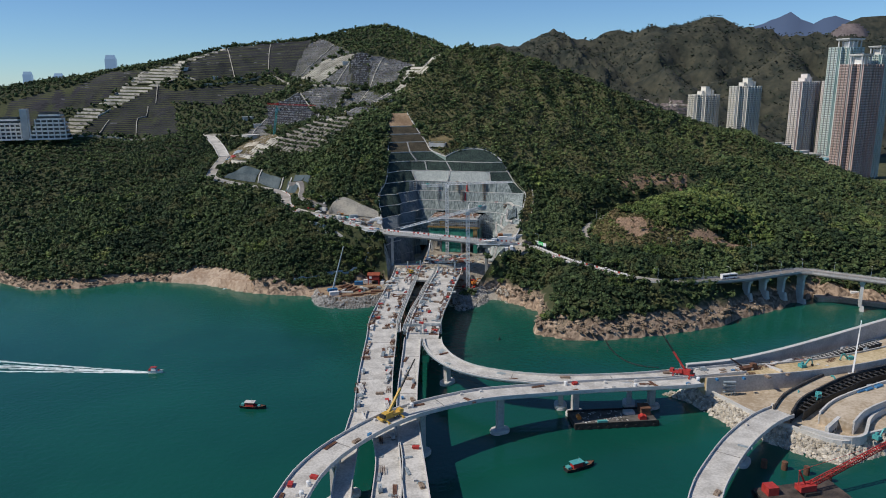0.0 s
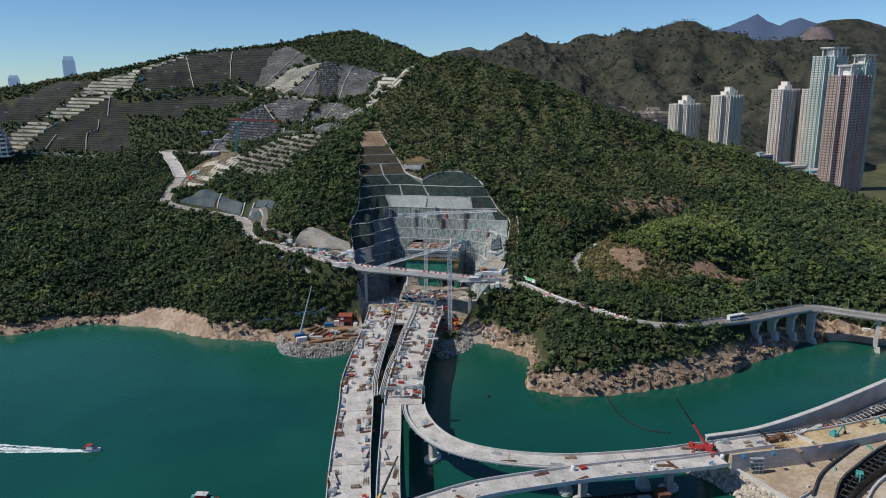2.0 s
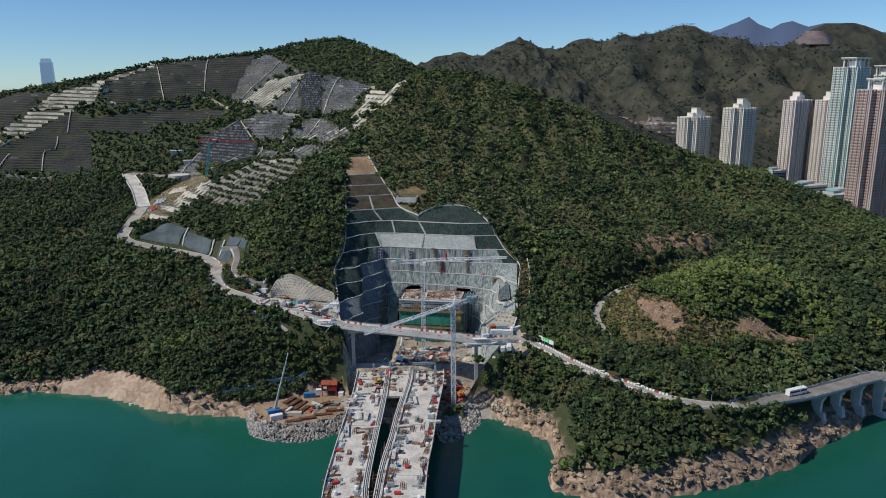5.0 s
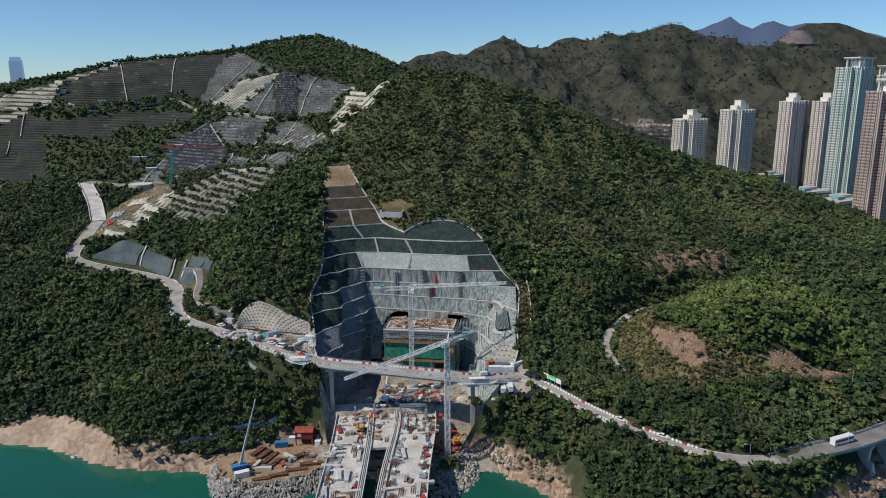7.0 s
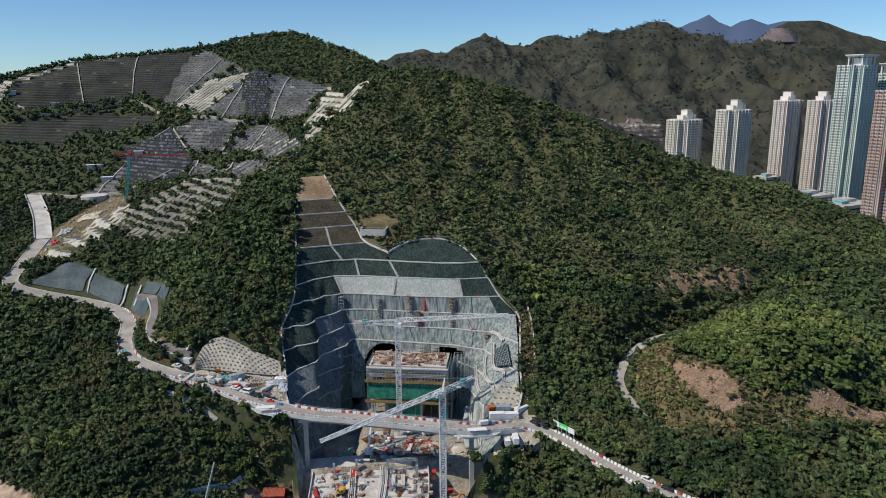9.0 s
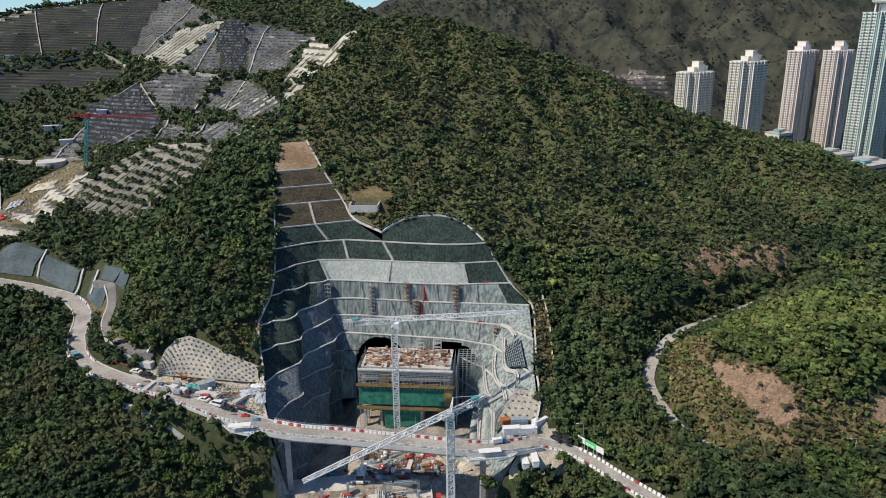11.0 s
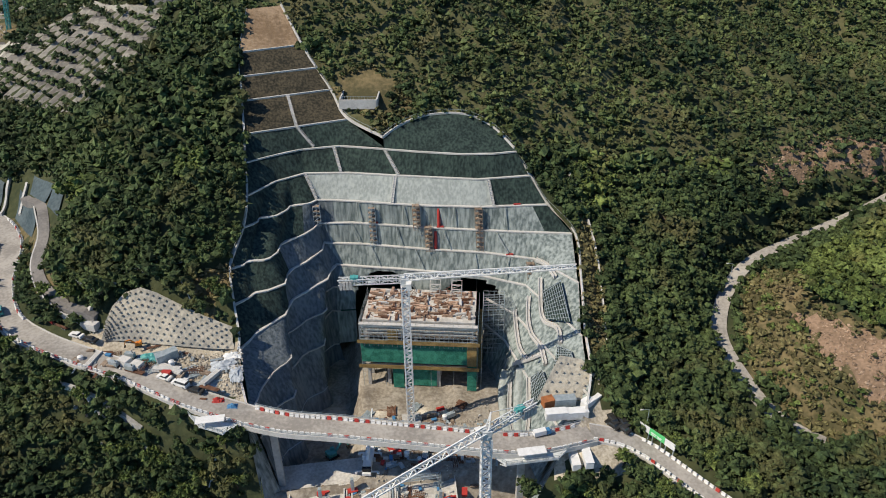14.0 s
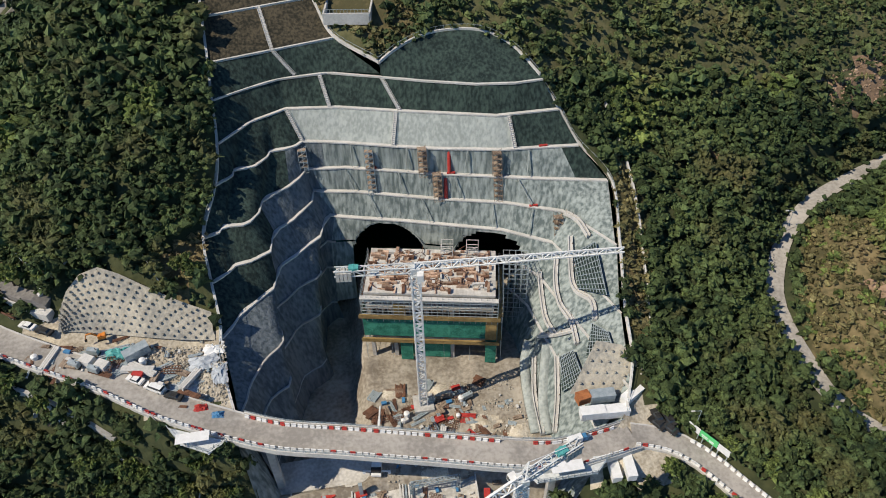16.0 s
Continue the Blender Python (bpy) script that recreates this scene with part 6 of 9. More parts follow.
TERRACES = [
    # the dark upper field and the fields below it, slope shade in their tone
    ([(-331, 937), (-336, 973), (-318, 1004), (-296, 1036), (-240, 1060), (-178, 1050), (-185, 1022), (-196, 949), (-228, 963), (-268, 948), (-295, 938), (-312, 925)], 2.2, GRAVE_SHADED, 0),
    ([(-395, 880), (-355, 921), (-334, 907), (-334, 890), (-323, 879), (-304, 824), (-330, 826), (-358, 837), (-411, 829), (-421, 821), (-410, 860)], 2.2, GRAVE_SHADED, 0),
    ([(-334, 908), (-299, 914), (-256, 934), (-197, 927), (-193, 891), (-258, 901), (-265, 878), (-284, 880), (-334, 890)], 2.2, GRAVE_SHADED, 0),
    ([(-460, 906), (-444, 983), (-393, 959), (-401, 925), (-420, 885), (-446, 874)], 2.4, GRAVE_SHADED, 0),
    ([(-600, 870), (-450, 928), (-446, 890), (-470, 850), (-560, 830)], 2.4, GRAVE_SHADED, 0),
    ([(-207, 856), (-190, 859), (-168, 866), (-151, 836), (-145, 818), (-132, 730), (-172, 770), (-193, 791)], 2.3, GRAVE_SHADED, 1300),
    ([(-113, 918), (-106, 933), (-92, 933), (-88, 871), (-109, 876)], 2.2, GRAVE_SHADED, 300),
    # grey fields
    ([(-172, 1048), (-147, 1007), (-124, 968), (-108, 944), (-154, 961), (-175, 942), (-186, 938), (-196, 945), (-185, 1022)], 2.3, GRANITE_GREY, 300),
    ([(-118, 916), (-114, 916), (-110, 877), (-150, 892)], 2.2, GRANITE_GREY, 200),
    ([(-91, 933), (-72, 934), (-35, 912), (-53, 829), (-87, 869)], 2.2, GRANITE_GREY, 700),
    ([(-166, 869), (-154, 884), (-114, 871), (-124, 836), (-149, 835)], 2.6, GRANITE_GREY, 300),
    ([(-113, 860), (-87, 863), (-64, 796), (-46, 679), (-67, 676), (-100, 815), (-123, 834)], 2.4, GRANITE_GREY, 1100),
    ([(-142, 820), (-69, 684), (-67, 671), (-79, 667), (-130, 729)], 2.4, GRANITE_GREY, 700),
    ([(-215, 779), (-202, 811), (-196, 828), (-190, 767)], 2.4, GRANITE_GREY, 200),
    # cream steps along the ridges, paled in colour as facing the sun
    ([(-106, 933), (-118, 919), (-150, 894), (-185, 935), (-175, 942), (-152, 958)], 3.0, PALE_SUNLIT, 0),
    ([(-35, 908), (-2, 744), (-14, 707), (-26, 705), (-37, 689), (-40, 680), (-47, 697), (-53, 812), (-43, 835)], 4.0, PALE_SUNLIT, 0),
    ([(-401, 924), (-392, 954), (-358, 969), (-346, 985), (-308, 1032), (-300, 1030), (-318, 1004), (-337, 970), (-339, 925), (-355, 922)], 3.8, PALE_SUNLIT, 0),
    ([(-419, 883), (-400, 922), (-363, 921), (-356, 920), (-396, 880)], 3.8, PALE_SUNLIT, 0),
    ([(-432, 878), (-405, 879), (-411, 860), (-417, 841), (-422, 821), (-446, 846)], 3.8, PALE_SUNLIT, 0),
    ([(-170, 718), (-147, 688), (-180, 640), (-198, 648)], 4.0, PALE_SUNLIT, 0),
]
PLANTED_ROWS = [(-160, 705), (-118, 706), (-79, 660), (-84, 637), (-98, 626), (-115, 624), (-157, 661)]
CYPRESS_ROWS = [(-430, 815), (-390, 822), (-340, 816), (-285, 790), (-255, 748), (-262, 720), (-330, 730), (-430, 748)]
TERRACES += [(PLANTED_ROWS, 3.0, PLANTED, 0), (CYPRESS_ROWS, 3.2, CYPRESS_BED, 0)]


def terrace(poly, rise, mat):
    xs, ys = [p[0] for p in poly], [p[1] for p in poly]
    x, y = np.meshgrid(np.arange(min(xs), max(xs) + 4, 4.0), np.arange(min(ys), max(ys) + 1, 0.75))
    z = ground(x, y)
    t = (z + 0.04 * x) / rise
    k = np.floor(t)
    u = np.clip((t - k - 0.72) / 0.28, 0, 1)
    q = (k + u) * rise - 0.04 * x + 0.45 * rise
    i = np.arange(x.size).reshape(x.shape)
    f = np.stack([i[:-1, :-1], i[:-1, 1:], i[1:, 1:], i[1:, :-1]], -1).reshape(-1, 4)
    f = f[inside(poly, x.ravel()[f].mean(1), y.ravel()[f].mean(1))]
    zq = q.ravel()[f]
    riser = (zq.max(1) - zq.min(1) > 0.22).astype(int)
    riser[(riser == 1) & (u.ravel()[f].mean(1) > 0.6)] = 2
    ob = arrays("grave_terrace", np.stack([x, y, q], -1).reshape(-1, 3), f, [{GRAVE_SHADED: TREAD, CYPRESS_BED: CYPRESS_BED}.get(mat, TREAD_PALE), mat, {GRAVE_SHADED: COPING_DARK, CYPRESS_BED: CYPRESS_BED, PALE_SUNLIT: GRANITE_GREY, PLANTED: PALE_SUNLIT}.get(mat, PALE_SUNLIT)], riser)
    return tagged(ob, "stepped grave terraces of grey stone on the hillside", "terrace", group="grave terraces", kind="structure")


def on_terrace(x, y, rise):
    t = (ground(x, y) + 0.04 * x) / rise
    k = np.floor(t)
    return t - k, (k + np.clip((t - k - 0.72) / 0.28, 0, 1)) * rise - 0.04 * x + 0.45 * rise


CUT_BENCH = material("benched_cut_rock", (0.12, 0.1, 0.095), (0.2, 0.17, 0.16), 0.03, 0.95, fine=0.3)
TERRACES.append(([(372, 1350), (417, 1336), (453, 1283), (436, 1226), (380, 1226), (352, 1290)], 6.0, CUT_BENCH, 0))
stone_v, stone_f = [], []
rs = np.random.RandomState(21)
for poly, rise, mat, count in TERRACES:
    terrace(poly, rise, mat)
    if count:
        xs, ys = [p[0] for p in poly], [p[1] for p in poly]
        x, y = rs.uniform(min(xs), max(xs), count * 9), rs.uniform(min(ys), max(ys), count * 9)
        fr, z = on_terrace(x, y, rise)
        ok = inside(poly, x, y) & (fr > 0.45) & (fr < 0.62)
        x, y, z = x[ok][:count], y[ok][:count], z[ok][:count]
        n = len(x)
        w, h = rs.uniform(0.8, 1.5, n), rs.uniform(0.9, 1.7, n)
        base = np.array([(-0.5, -0.3, 0), (0.5, -0.3, 0), (0.5, 0.3, 0), (-0.5, 0.3, 0), (-0.5, -0.3, 1), (0.5, -0.3, 1), (0.5, 0.3, 1), (-0.5, 0.3, 1)])
        v = base[None] * np.stack([w, w, h], -1)[:, None] + np.stack([x, y, z - 0.1], -1)[:, None]
        k = sum(len(a) for a in stone_v)
        f = np.array([(4, 5, 6, 7), (0, 1, 5, 4), (1, 2, 6, 5), (2, 3, 7, 6), (3, 0, 4, 7)])
        stone_f.append((f[None] + 8 * np.arange(n)[:, None, None] + k).reshape(-1, 4))
        stone_v.append(v.reshape(-1, 3))
tagged(arrays("headstones", np.concatenate(stone_v), np.concatenate(stone_f), [HEADSTONE]), "rows of small grey headstones on the terraces", "graves", kind="stuff")


def draped(line, w, mat, lift, name, label, category, step=6):
    """A band of paving or wall that follows the ground."""
    p = [(x, y, 0) for x, y in line]
    p = curve(p, step)
    z = ground(np.array([q[0] for q in p]), np.array([q[1] for q in p])) + lift
    s = Shape().sweep([(q[0], q[1], h) for q, h in zip(p, z)], [(-w / 2, -2.5), (w / 2, -2.5), (w / 2, 0.3), (-w / 2, 0.3)])
    return tagged(part(name, s, mat), label, category, kind="structure")


STAIRS = [[(-300, 1034), (-284, 990), (-268, 948)], [(-243, 1054), (-236, 1010), (-228, 963)], [(-146, 1004), (-166, 968), (-186, 938)], [(-114, 916), (-129, 881)], [(-72, 933), (-79, 900), (-85, 871)], [(-358, 920), (-350, 888)],
          [(-358, 883), (-355, 868), (-364, 864), (-357, 837)], [(-396, 859), (-398, 830)], [(-168, 866), (-150, 836)], [(-114, 869), (-124, 836)], [(-87, 856), (-99, 815)], [(-139, 818), (-134, 770), (-130, 732)], [(-104, 790), (-98, 740), (-96, 684)],
          [(-170, 868), (-186, 857)], [(-198, 825), (-208, 770)], [(-401, 876), (-411, 863)], [(-330, 935), (-312, 926)], [(-155, 800), (-163, 772)]]
for line in STAIRS:
    draped(line, 0.8, PALE_SUNLIT, 1.2, "hill_stair", "pale straight stair between grave terraces", "stairs")
for line in ([(-446, 812), (-422, 823), (-387, 829), (-336, 823), (-290, 800), (-264, 796)], [(-259, 792), (-221, 780), (-184, 770), (-153, 748), (-113, 697), (-78, 665), (-44, 676)], [(-196, 930), (-176, 908), (-157, 892), (-114, 872), (-88, 867)], [(-300, 920), (-262, 940), (-228, 956), (-200, 940)]):
    draped(line, 2.6, PALE_SUNLIT, 1.5, "cemetery_road", "pale concrete road along the grave terraces", "road")
for x, y, w in ((-333, 950, 9), (-290, 938, 6), (-262, 946, 7), (-222, 826, 12), (-205, 800, 8), (-190, 836, 6), (-120, 916, 7)):
    pav = thing("grave_pavilion", "small pale flat-roofed pavilion among the graves", "pavilion", pose(x, y, top_at(x, y) + 0.4, 0, 0, 12), "grave pavilions")
    part("wall", Shape().box((0, 0, -1.5), (w, 3.6, 3.9)), PALE, pav)
    part("roof", Shape().box((0, 0, 2.4), (w + 1.2, 4.8, 0.5)), WHITE, pav)
CEMETERY_RAMP = curve([(-211, 690, 73.4), (-232, 740, 80), (-258, 792, 87)], 6)
ramp_b = thing("access_ramp", "straight pale concrete ramp on columns below the cemetery", "ramp")
part("deck", Shape().sweep(CEMETERY_RAMP, [(-5, 0), (5, 0), (5, -1.2), (-5, -1.2)]), DECK, ramp_b)
for s in (-1, 1):
    part("parapet", Shape().sweep(CEMETERY_RAMP, [(s * 5 - 0.2, -1), (s * 5 + 0.2, -1), (s * 5 + 0.2, 1.0), (s * 5 - 0.2, 1.0)]), PALE, ramp_b)
for x, y, z in ((-218, 706, 75), (-228, 730, 78), (-240, 756, 81.5)):
    part("column", Shape().box((x, y, top_at(x, y) - 3), (3, 1.5, z - top_at(x, y) + 2.5)), CONCRETE, ramp_b)
tank = thing("round_tank", "low round pale concrete tank beside the cemetery road", "tank")
part("drum", Shape().tube((-205, 768, 82), (-205, 768, 88.5), 9, n=28), PALE, tank)


# ---- vehicles and machines ----
def solid(name, shape, mat, label, category, group=""):
    """A thing of one mesh."""
    return tagged(part(name, shape, mat), label, category, group)


def wheels(s_parent, xs, half, r):
    for x in xs:
        for y in (-half, half):
            w = part("wheel", Shape().tube((x, y - 0.13, r), (x, y + 0.13, r), r, n=10), BLACK, s_parent)
            part("rim", Shape().tube((x, y - 0.15, r), (x, y + 0.15, r), r * 0.55, n=8), GALV, w)


def car(mat, label, van=False, at=None):
    c = thing("van" if van else "car", label, "van" if van else "car", at, "parked vehicles")
    L, W = (5.2, 1.9) if van else (4.5, 1.8)
    body = Shape()
    prof = [(-L / 2, 0.35), (L / 2, 0.35), (L / 2, 0.85), (L / 2 - 0.25, 0.98), (-L / 2, 1.0)] if not van else [(-L / 2, 0.35), (L / 2, 0.35), (L / 2, 1.0), (L / 2 - 0.9, 1.25), (-L / 2, 1.25)]
    n = len(prof)
    body.add([(x, -W / 2, z) for x, z in prof] + [(x, W / 2, z) for x, z in prof], [tuple(range(n)), tuple(range(2 * n - 1, n - 1, -1))] + [(i, n + i, n + (i + 1) % n, (i + 1) % n) for i in range(n)])
    b = part("body", body, mat, c)
    top = 1.45 if not van else 2.0
    a0, a1, b0, b1 = (-1.5, 1.1, -1.1, 0.4) if not van else (-2.55, 1.7, -2.5, 0.9)
    cab = Shape()
    z0 = 0.95 if not van else 1.2
    cab.add([(a0, -W / 2 + 0.08, z0), (a1, -W / 2 + 0.08, z0), (a1, W / 2 - 0.08, z0), (a0, W / 2 - 0.08, z0), (b0, -W / 2 + 0.22, top), (b1, -W / 2 + 0.22, top), (b1, W / 2 - 0.22, top), (b0, W / 2 - 0.22, top)],
            [(0, 1, 5, 4), (1, 2, 6, 5), (2, 3, 7, 6), (3, 0, 4, 7), (4, 5, 6, 7)])
    part("window_band", cab, GLASS, b)
    part("roof", Shape().box(((b0 + b1) / 2, 0, top), (b1 - b0, W - 0.4, 0.06)), mat, b)
    wheels(c, (-L * 0.3, L * 0.3), W / 2 - 0.1, 0.33)
    for y in (-0.6, 0.6):
        part("headlight", Shape().box((L / 2, y, 0.62), (0.06, 0.35, 0.16)), WHITE, c)
    return c


def truck(mat, load, label, kind="tipper", at=None):
    c = thing("lorry", label, "truck", at, "lorries")
    part("chassis", Shape().box((0, 0, 0.6), (7.6, 0.9, 0.3)), BLACK, c)
    cab = part("cab", Shape().box((3.0, 0, 0.7), (1.9, 2.3, 1.3)).box((2.85, 0, 2.0), (1.6, 2.2, 0.9), 0, 0.92), mat, c)
    part("windscreen", Shape().box((3.72, 0, 1.95), (0.12, 1.9, 0.75)), GLASS, cab)
    if kind == "mixer":
        d = Shape()
        d.tube((-3.2, 0, 2.9), (-2.2, 0, 2.6), 0.55, 1.1, 12).tube((-2.2, 0, 2.6), (0.2, 0, 2.2), 1.1, 1.2, 12).tube((0.2, 0, 2.2), (1.5, 0, 1.9), 1.2, 0.7, 12)
        part("drum", d, load, c)
        part("chute", Shape().beam((-3.3, 0, 2.2), (-4.2, 0, 1.2), 0.5, 0.15), GALV, c)
    elif kind == "box":
        part("box_body", Shape().box((-1.1, 0, 1.0), (5.6, 2.4, 2.4)), load, c)
    else:
        s = Shape().box((-1.1, 0, 1.0), (5.4, 2.3, 0.15))
        for y in (-1.1, 1.1):
            s.box((-1.1, y, 1.1), (5.4, 0.1, 0.9))
        s.box((-3.75, 0, 1.1), (0.1, 2.3, 0.9)).box((1.55, 0, 1.1), (0.1, 2.3, 1.2))
        part("tipper_body", s, load, c)
    wheels(c, (-2.9, -1.7, 2.7), 1.05, 0.5)
    return c


def excavator(mat, label, at, reach=1.0):
    c = thing("excavator", label, "excavator", at, "excavators")
    for y in (-1.1, 1.1):
        part("track", Shape().box((0, y, 0), (3.6, 0.6, 0.8), 0, 0.86), BLACK, c)
    part("house", Shape().box((-0.4, 0, 0.9), (2.8, 2.5, 1.2)).box((-1.3, 0, 2.1), (1.0, 2.3, 0.5)), mat, c)
    cab = part("cab", Shape().box((0.5, 0.75, 0.95), (1.3, 1.0, 1.9), 0, 0.9), mat, c)
    part("cab_window", Shape().box((1.1, 0.75, 1.7), (0.1, 0.8, 0.9)), GLASS, cab)
    part("boom", Shape().beam((0.8, -0.3, 1.6), (3.2, -0.3, 4.2), 0.5, 0.6).beam((3.2, -0.3, 4.2), (5.2 * reach, -0.3, 4.0), 0.45, 0.5), mat, c)
    part("stick", Shape().beam((5.2 * reach, -0.3, 4.1), (6.2 * reach, -0.3, 1.6), 0.35, 0.4), mat, c)
    part("bucket", Shape().box((6.1 * reach, -0.3, 0.6), (0.9, 1.1, 1.0), 0, 0.7), BLACK, c)
    return c


def mobile_crane(mat, label, at, tip, boom_mat=None, lattice_boom=False, tracks=False, upper=None):
    """A crane on wheels or tracks; tip: the boom's end in its own axes."""
    c = thing("mobile_crane", label, "crane", at, "mobile cranes")
    if tracks:
        for y in (-1.9, 1.9):
            part("track", Shape().box((0, y, 0), (6.2, 0.9, 1.1), 0, 0.9), BLACK, c)
        part("house", Shape().box((-0.8, 0, 1.3), (5.2, 3.2, 2.2)), mat, c)
        part("counterweight", Shape().box((-3.9, 0, 1.5), (1.2, 3.4, 1.9)), mat, c)
    else:
        part("carrier", Shape().box((0, 0, 0.8), (10.5, 2.5, 0.7)).box((4.6, 0, 1.2), (1.6, 2.4, 1.1)), mat, c)
        wheels(c, (-4, -2.5, 1.2, 2.7), 1.1, 0.6)
        part("house", Shape().box((-1.8, 0, 1.5), (3.6, 2.4, 1.5)), mat, c)
        part("counterweight", Shape().box((-4.0, 0, 1.5), (1.1, 2.5, 1.2)), BLACK, c)
        for x in (-3.6, 3.4):
            part("outrigger", Shape().box((x, 0, 0.55), (0.4, 6.4, 0.3)).box((x, 3.2, 0), (0.7, 0.7, 0.6)).box((x, -3.2, 0), (0.7, 0.7, 0.6)), mat, c)
    cab = part("cab", Shape().box((0.6, 1.2, 1.5), (1.7, 1.0, 1.6), 0, 0.92), mat, c)
    part("cab_window", Shape().box((1.4, 1.2, 2.1), (0.12, 0.8, 0.8)), GLASS, cab)
    foot, tip = Vector((-1.2, 0, 2.6)), Vector(tip)
    if lattice_boom:
        part("boom", lattice(Shape(), foot, tip, 1.5, int((tip - foot).length / 1.8), 0.16, 0.8), boom_mat or mat, c, "lattice boom")
        mastp = foot + Vector((-3.5, 0, 6.5))
        part("mast", Shape().beam(foot, mastp, 0.5).beam(mastp, foot + Vector((-3, 0, -0.5)), 0.2).beam(mastp, tip, 0.1), mat, c)
    else:
        mid = foot.lerp(tip, 0.45)
        part("boom", Shape().beam(foot, mid, 0.75, 0.85), boom_mat or mat, c, "telescopic boom")
        part("boom_extension", Shape().beam(mid, foot.lerp(tip, 0.75), 0.55, 0.62).beam(foot.lerp(tip, 0.75), tip, 0.38, 0.42), upper or boom_mat or mat, c)
        part("ram", Shape().tube(foot + Vector((1.2, 0, -0.8)), foot.lerp(tip, 0.25), 0.18), GALV, c)
    part("hoist_rope", Shape().beam(tip, tip - Vector((0, 0, min(12, tip.z * 0.5))), 0.07).box(tuple(tip - Vector((0, 0, min(12, tip.z * 0.5) + 0.8))), (0.5, 0.5, 0.8)), BLACK, c)
    return c


def along(line, s, side, lift=0.08, flip=False):
    """A pose at s metres along a line, side metres to its right."""
    d = 0
    for a, b in zip(line[:-1], line[1:]):
        a, b = Vector(a), Vector(b)
        k = (b - a).length
        if d + k >= s:
            q = a.lerp(b, (s - d) / k)
            w = (b - a).normalized()
            turn = math.degrees(math.atan2(w.y, w.x)) + (180 if flip else 0)
            off = Vector((w.y, -w.x, 0)).normalized() * side
            return pose(q.x + off.x, q.y + off.y, q.z + lift, 0, 0, turn)
        d += k
    return pose(*line[-1])


white_car = car(WHITE, "white saloon car parked by the access road", at=along(ROAD_WEST, 28.5, 2.6))
copy_thing(white_car, along(ROAD_WEST, 62, 6.3))
copy_thing(white_car, along(ROAD_EAST, 56, -2.2))
copy_thing(white_car, along(ROAD_EAST, 76, -2.2))
black_car = car(BLACK, "black saloon car parked by the access road", at=along(ROAD_WEST, 17.5, 2.7))
copy_thing(black_car, along(ROAD_WEST, 57, 6.4))
copy_thing(black_car, pose(57.8, 484.0, 32.3, 0, 0, 100))
copy_thing(black_car, pose(60.4, 483.0, 32.0, 0, 0, 104))
copy_thing(black_car, along(ROAD_EAST, 64, -2.2))
car(WHITE, "white van parked by the access road", True, along(ROAD_WEST, 23, 2.7))
car(TEAL, "small green van driving up the access road", True, along(ROAD_WEST, 92, -1.2))
truck(WHITE, PALE, "white box lorry parked near the slope", "box", along(ROAD_WEST, 61, 10.0))
truck(BLUE, WHITE, "blue and white lorry on the road bridge", "box", along(BRIDGE, 81, -2.6) @ Matrix.Scale(0.62, 4))
truck(RED, RUST, "red tipper lorry parked beside the road", "tipper", along(ROAD_WEST, 70, 7.5))
bus = thing("coach", "white coach driving along the coast viaduct", "bus", along(VIADUCT, 38, -1.5))
bb = part("body", Shape().box((0, 0, 0.4), (11, 2.5, 2.8)), WHITE, bus)
part("window_band", Shape().box((0, 0, 1.6), (10.4, 2.56, 1.0)), GLASS, bb)
wheels(bus, (-3.4, 3.6), 1.15, 0.5)

# ---- mobile cranes and diggers ----
mobile_crane(YELLOW, "yellow mobile crane standing on the slip road viaduct", pose(-20, 244, 20.05, 0, 0, 45), (14, 1.5, 19), YELLOW, upper=BLACK)
mobile_crane(RED, "red mobile crane with dark boom on the slip road", pose(107, 297.5, 13.1, 0, 0, 150), (11, 2.5, 21), RED, upper=BLACK)
mobile_crane(WHITE, "white mobile crane on the reclaimed land", pose(190, 308, 5.1, 0, 0, 60), (6, -1, 28), WHITE)
mobile_crane(BLUE, "blue crawler crane on the rubble platform", pose(-73, 457, 4.7, 0, 0, 20), (8, 3, 31), GALV, tracks=True)
mobile_crane(RED, "red crawler crane with long lattice boom on a barge", pose(126, 220, 2.6, 0, 0, 12), (40, 6, 12.5), RED, True, True)
mobile_crane(WHITE, "white mobile crane working in the pit", pose(-11, 494, 16, 0, 0, 80), (5, -1.5, 17), WHITE)
for x, y, z, t in ((167, 309, 10.8, 20), (195, 320, 9.6, 200), (153, 285, 5.1, 60), (160, 281, 8.9, 240), (-22, 505, 9.0, 30), (179, 300, 5.1, 100), (168, 251, 5.3, 30)):
    excavator(TEAL, "teal tracked excavator on the construction site", pose(x, y, z, 0, 0, t), 0.9)
excavator(ORANGE, "orange tracked excavator below the nailed slope", pose(-75, 521.8, 45.9, 0, 0, 190) @ Matrix.Scale(0.6, 4))
excavator(ORANGE, "orange tracked excavator near the tower crane base", pose(21, 467.5, 6.5, 0, 0, 30))
excavator(YELLOW, "yellow tracked excavator on the viaduct deck", pose(-22, 470, 14.05, 0, 0, 250), 0.8)
rig = thing("piling_rig", "rusty piling rig lying on the sandy ramp", "machine", pose(140, 305, 12.2, 0, 0, 18))
part("body", Shape().box((0, 0, 0), (9, 2.4, 1.6)).box((2.5, 0, 1.6), (2.4, 2, 1.2)), RUST, rig)
part("leader", Shape().beam((-4, 0, 2.2), (-10, 0.5, 6.5), 0.6), RUST, rig)


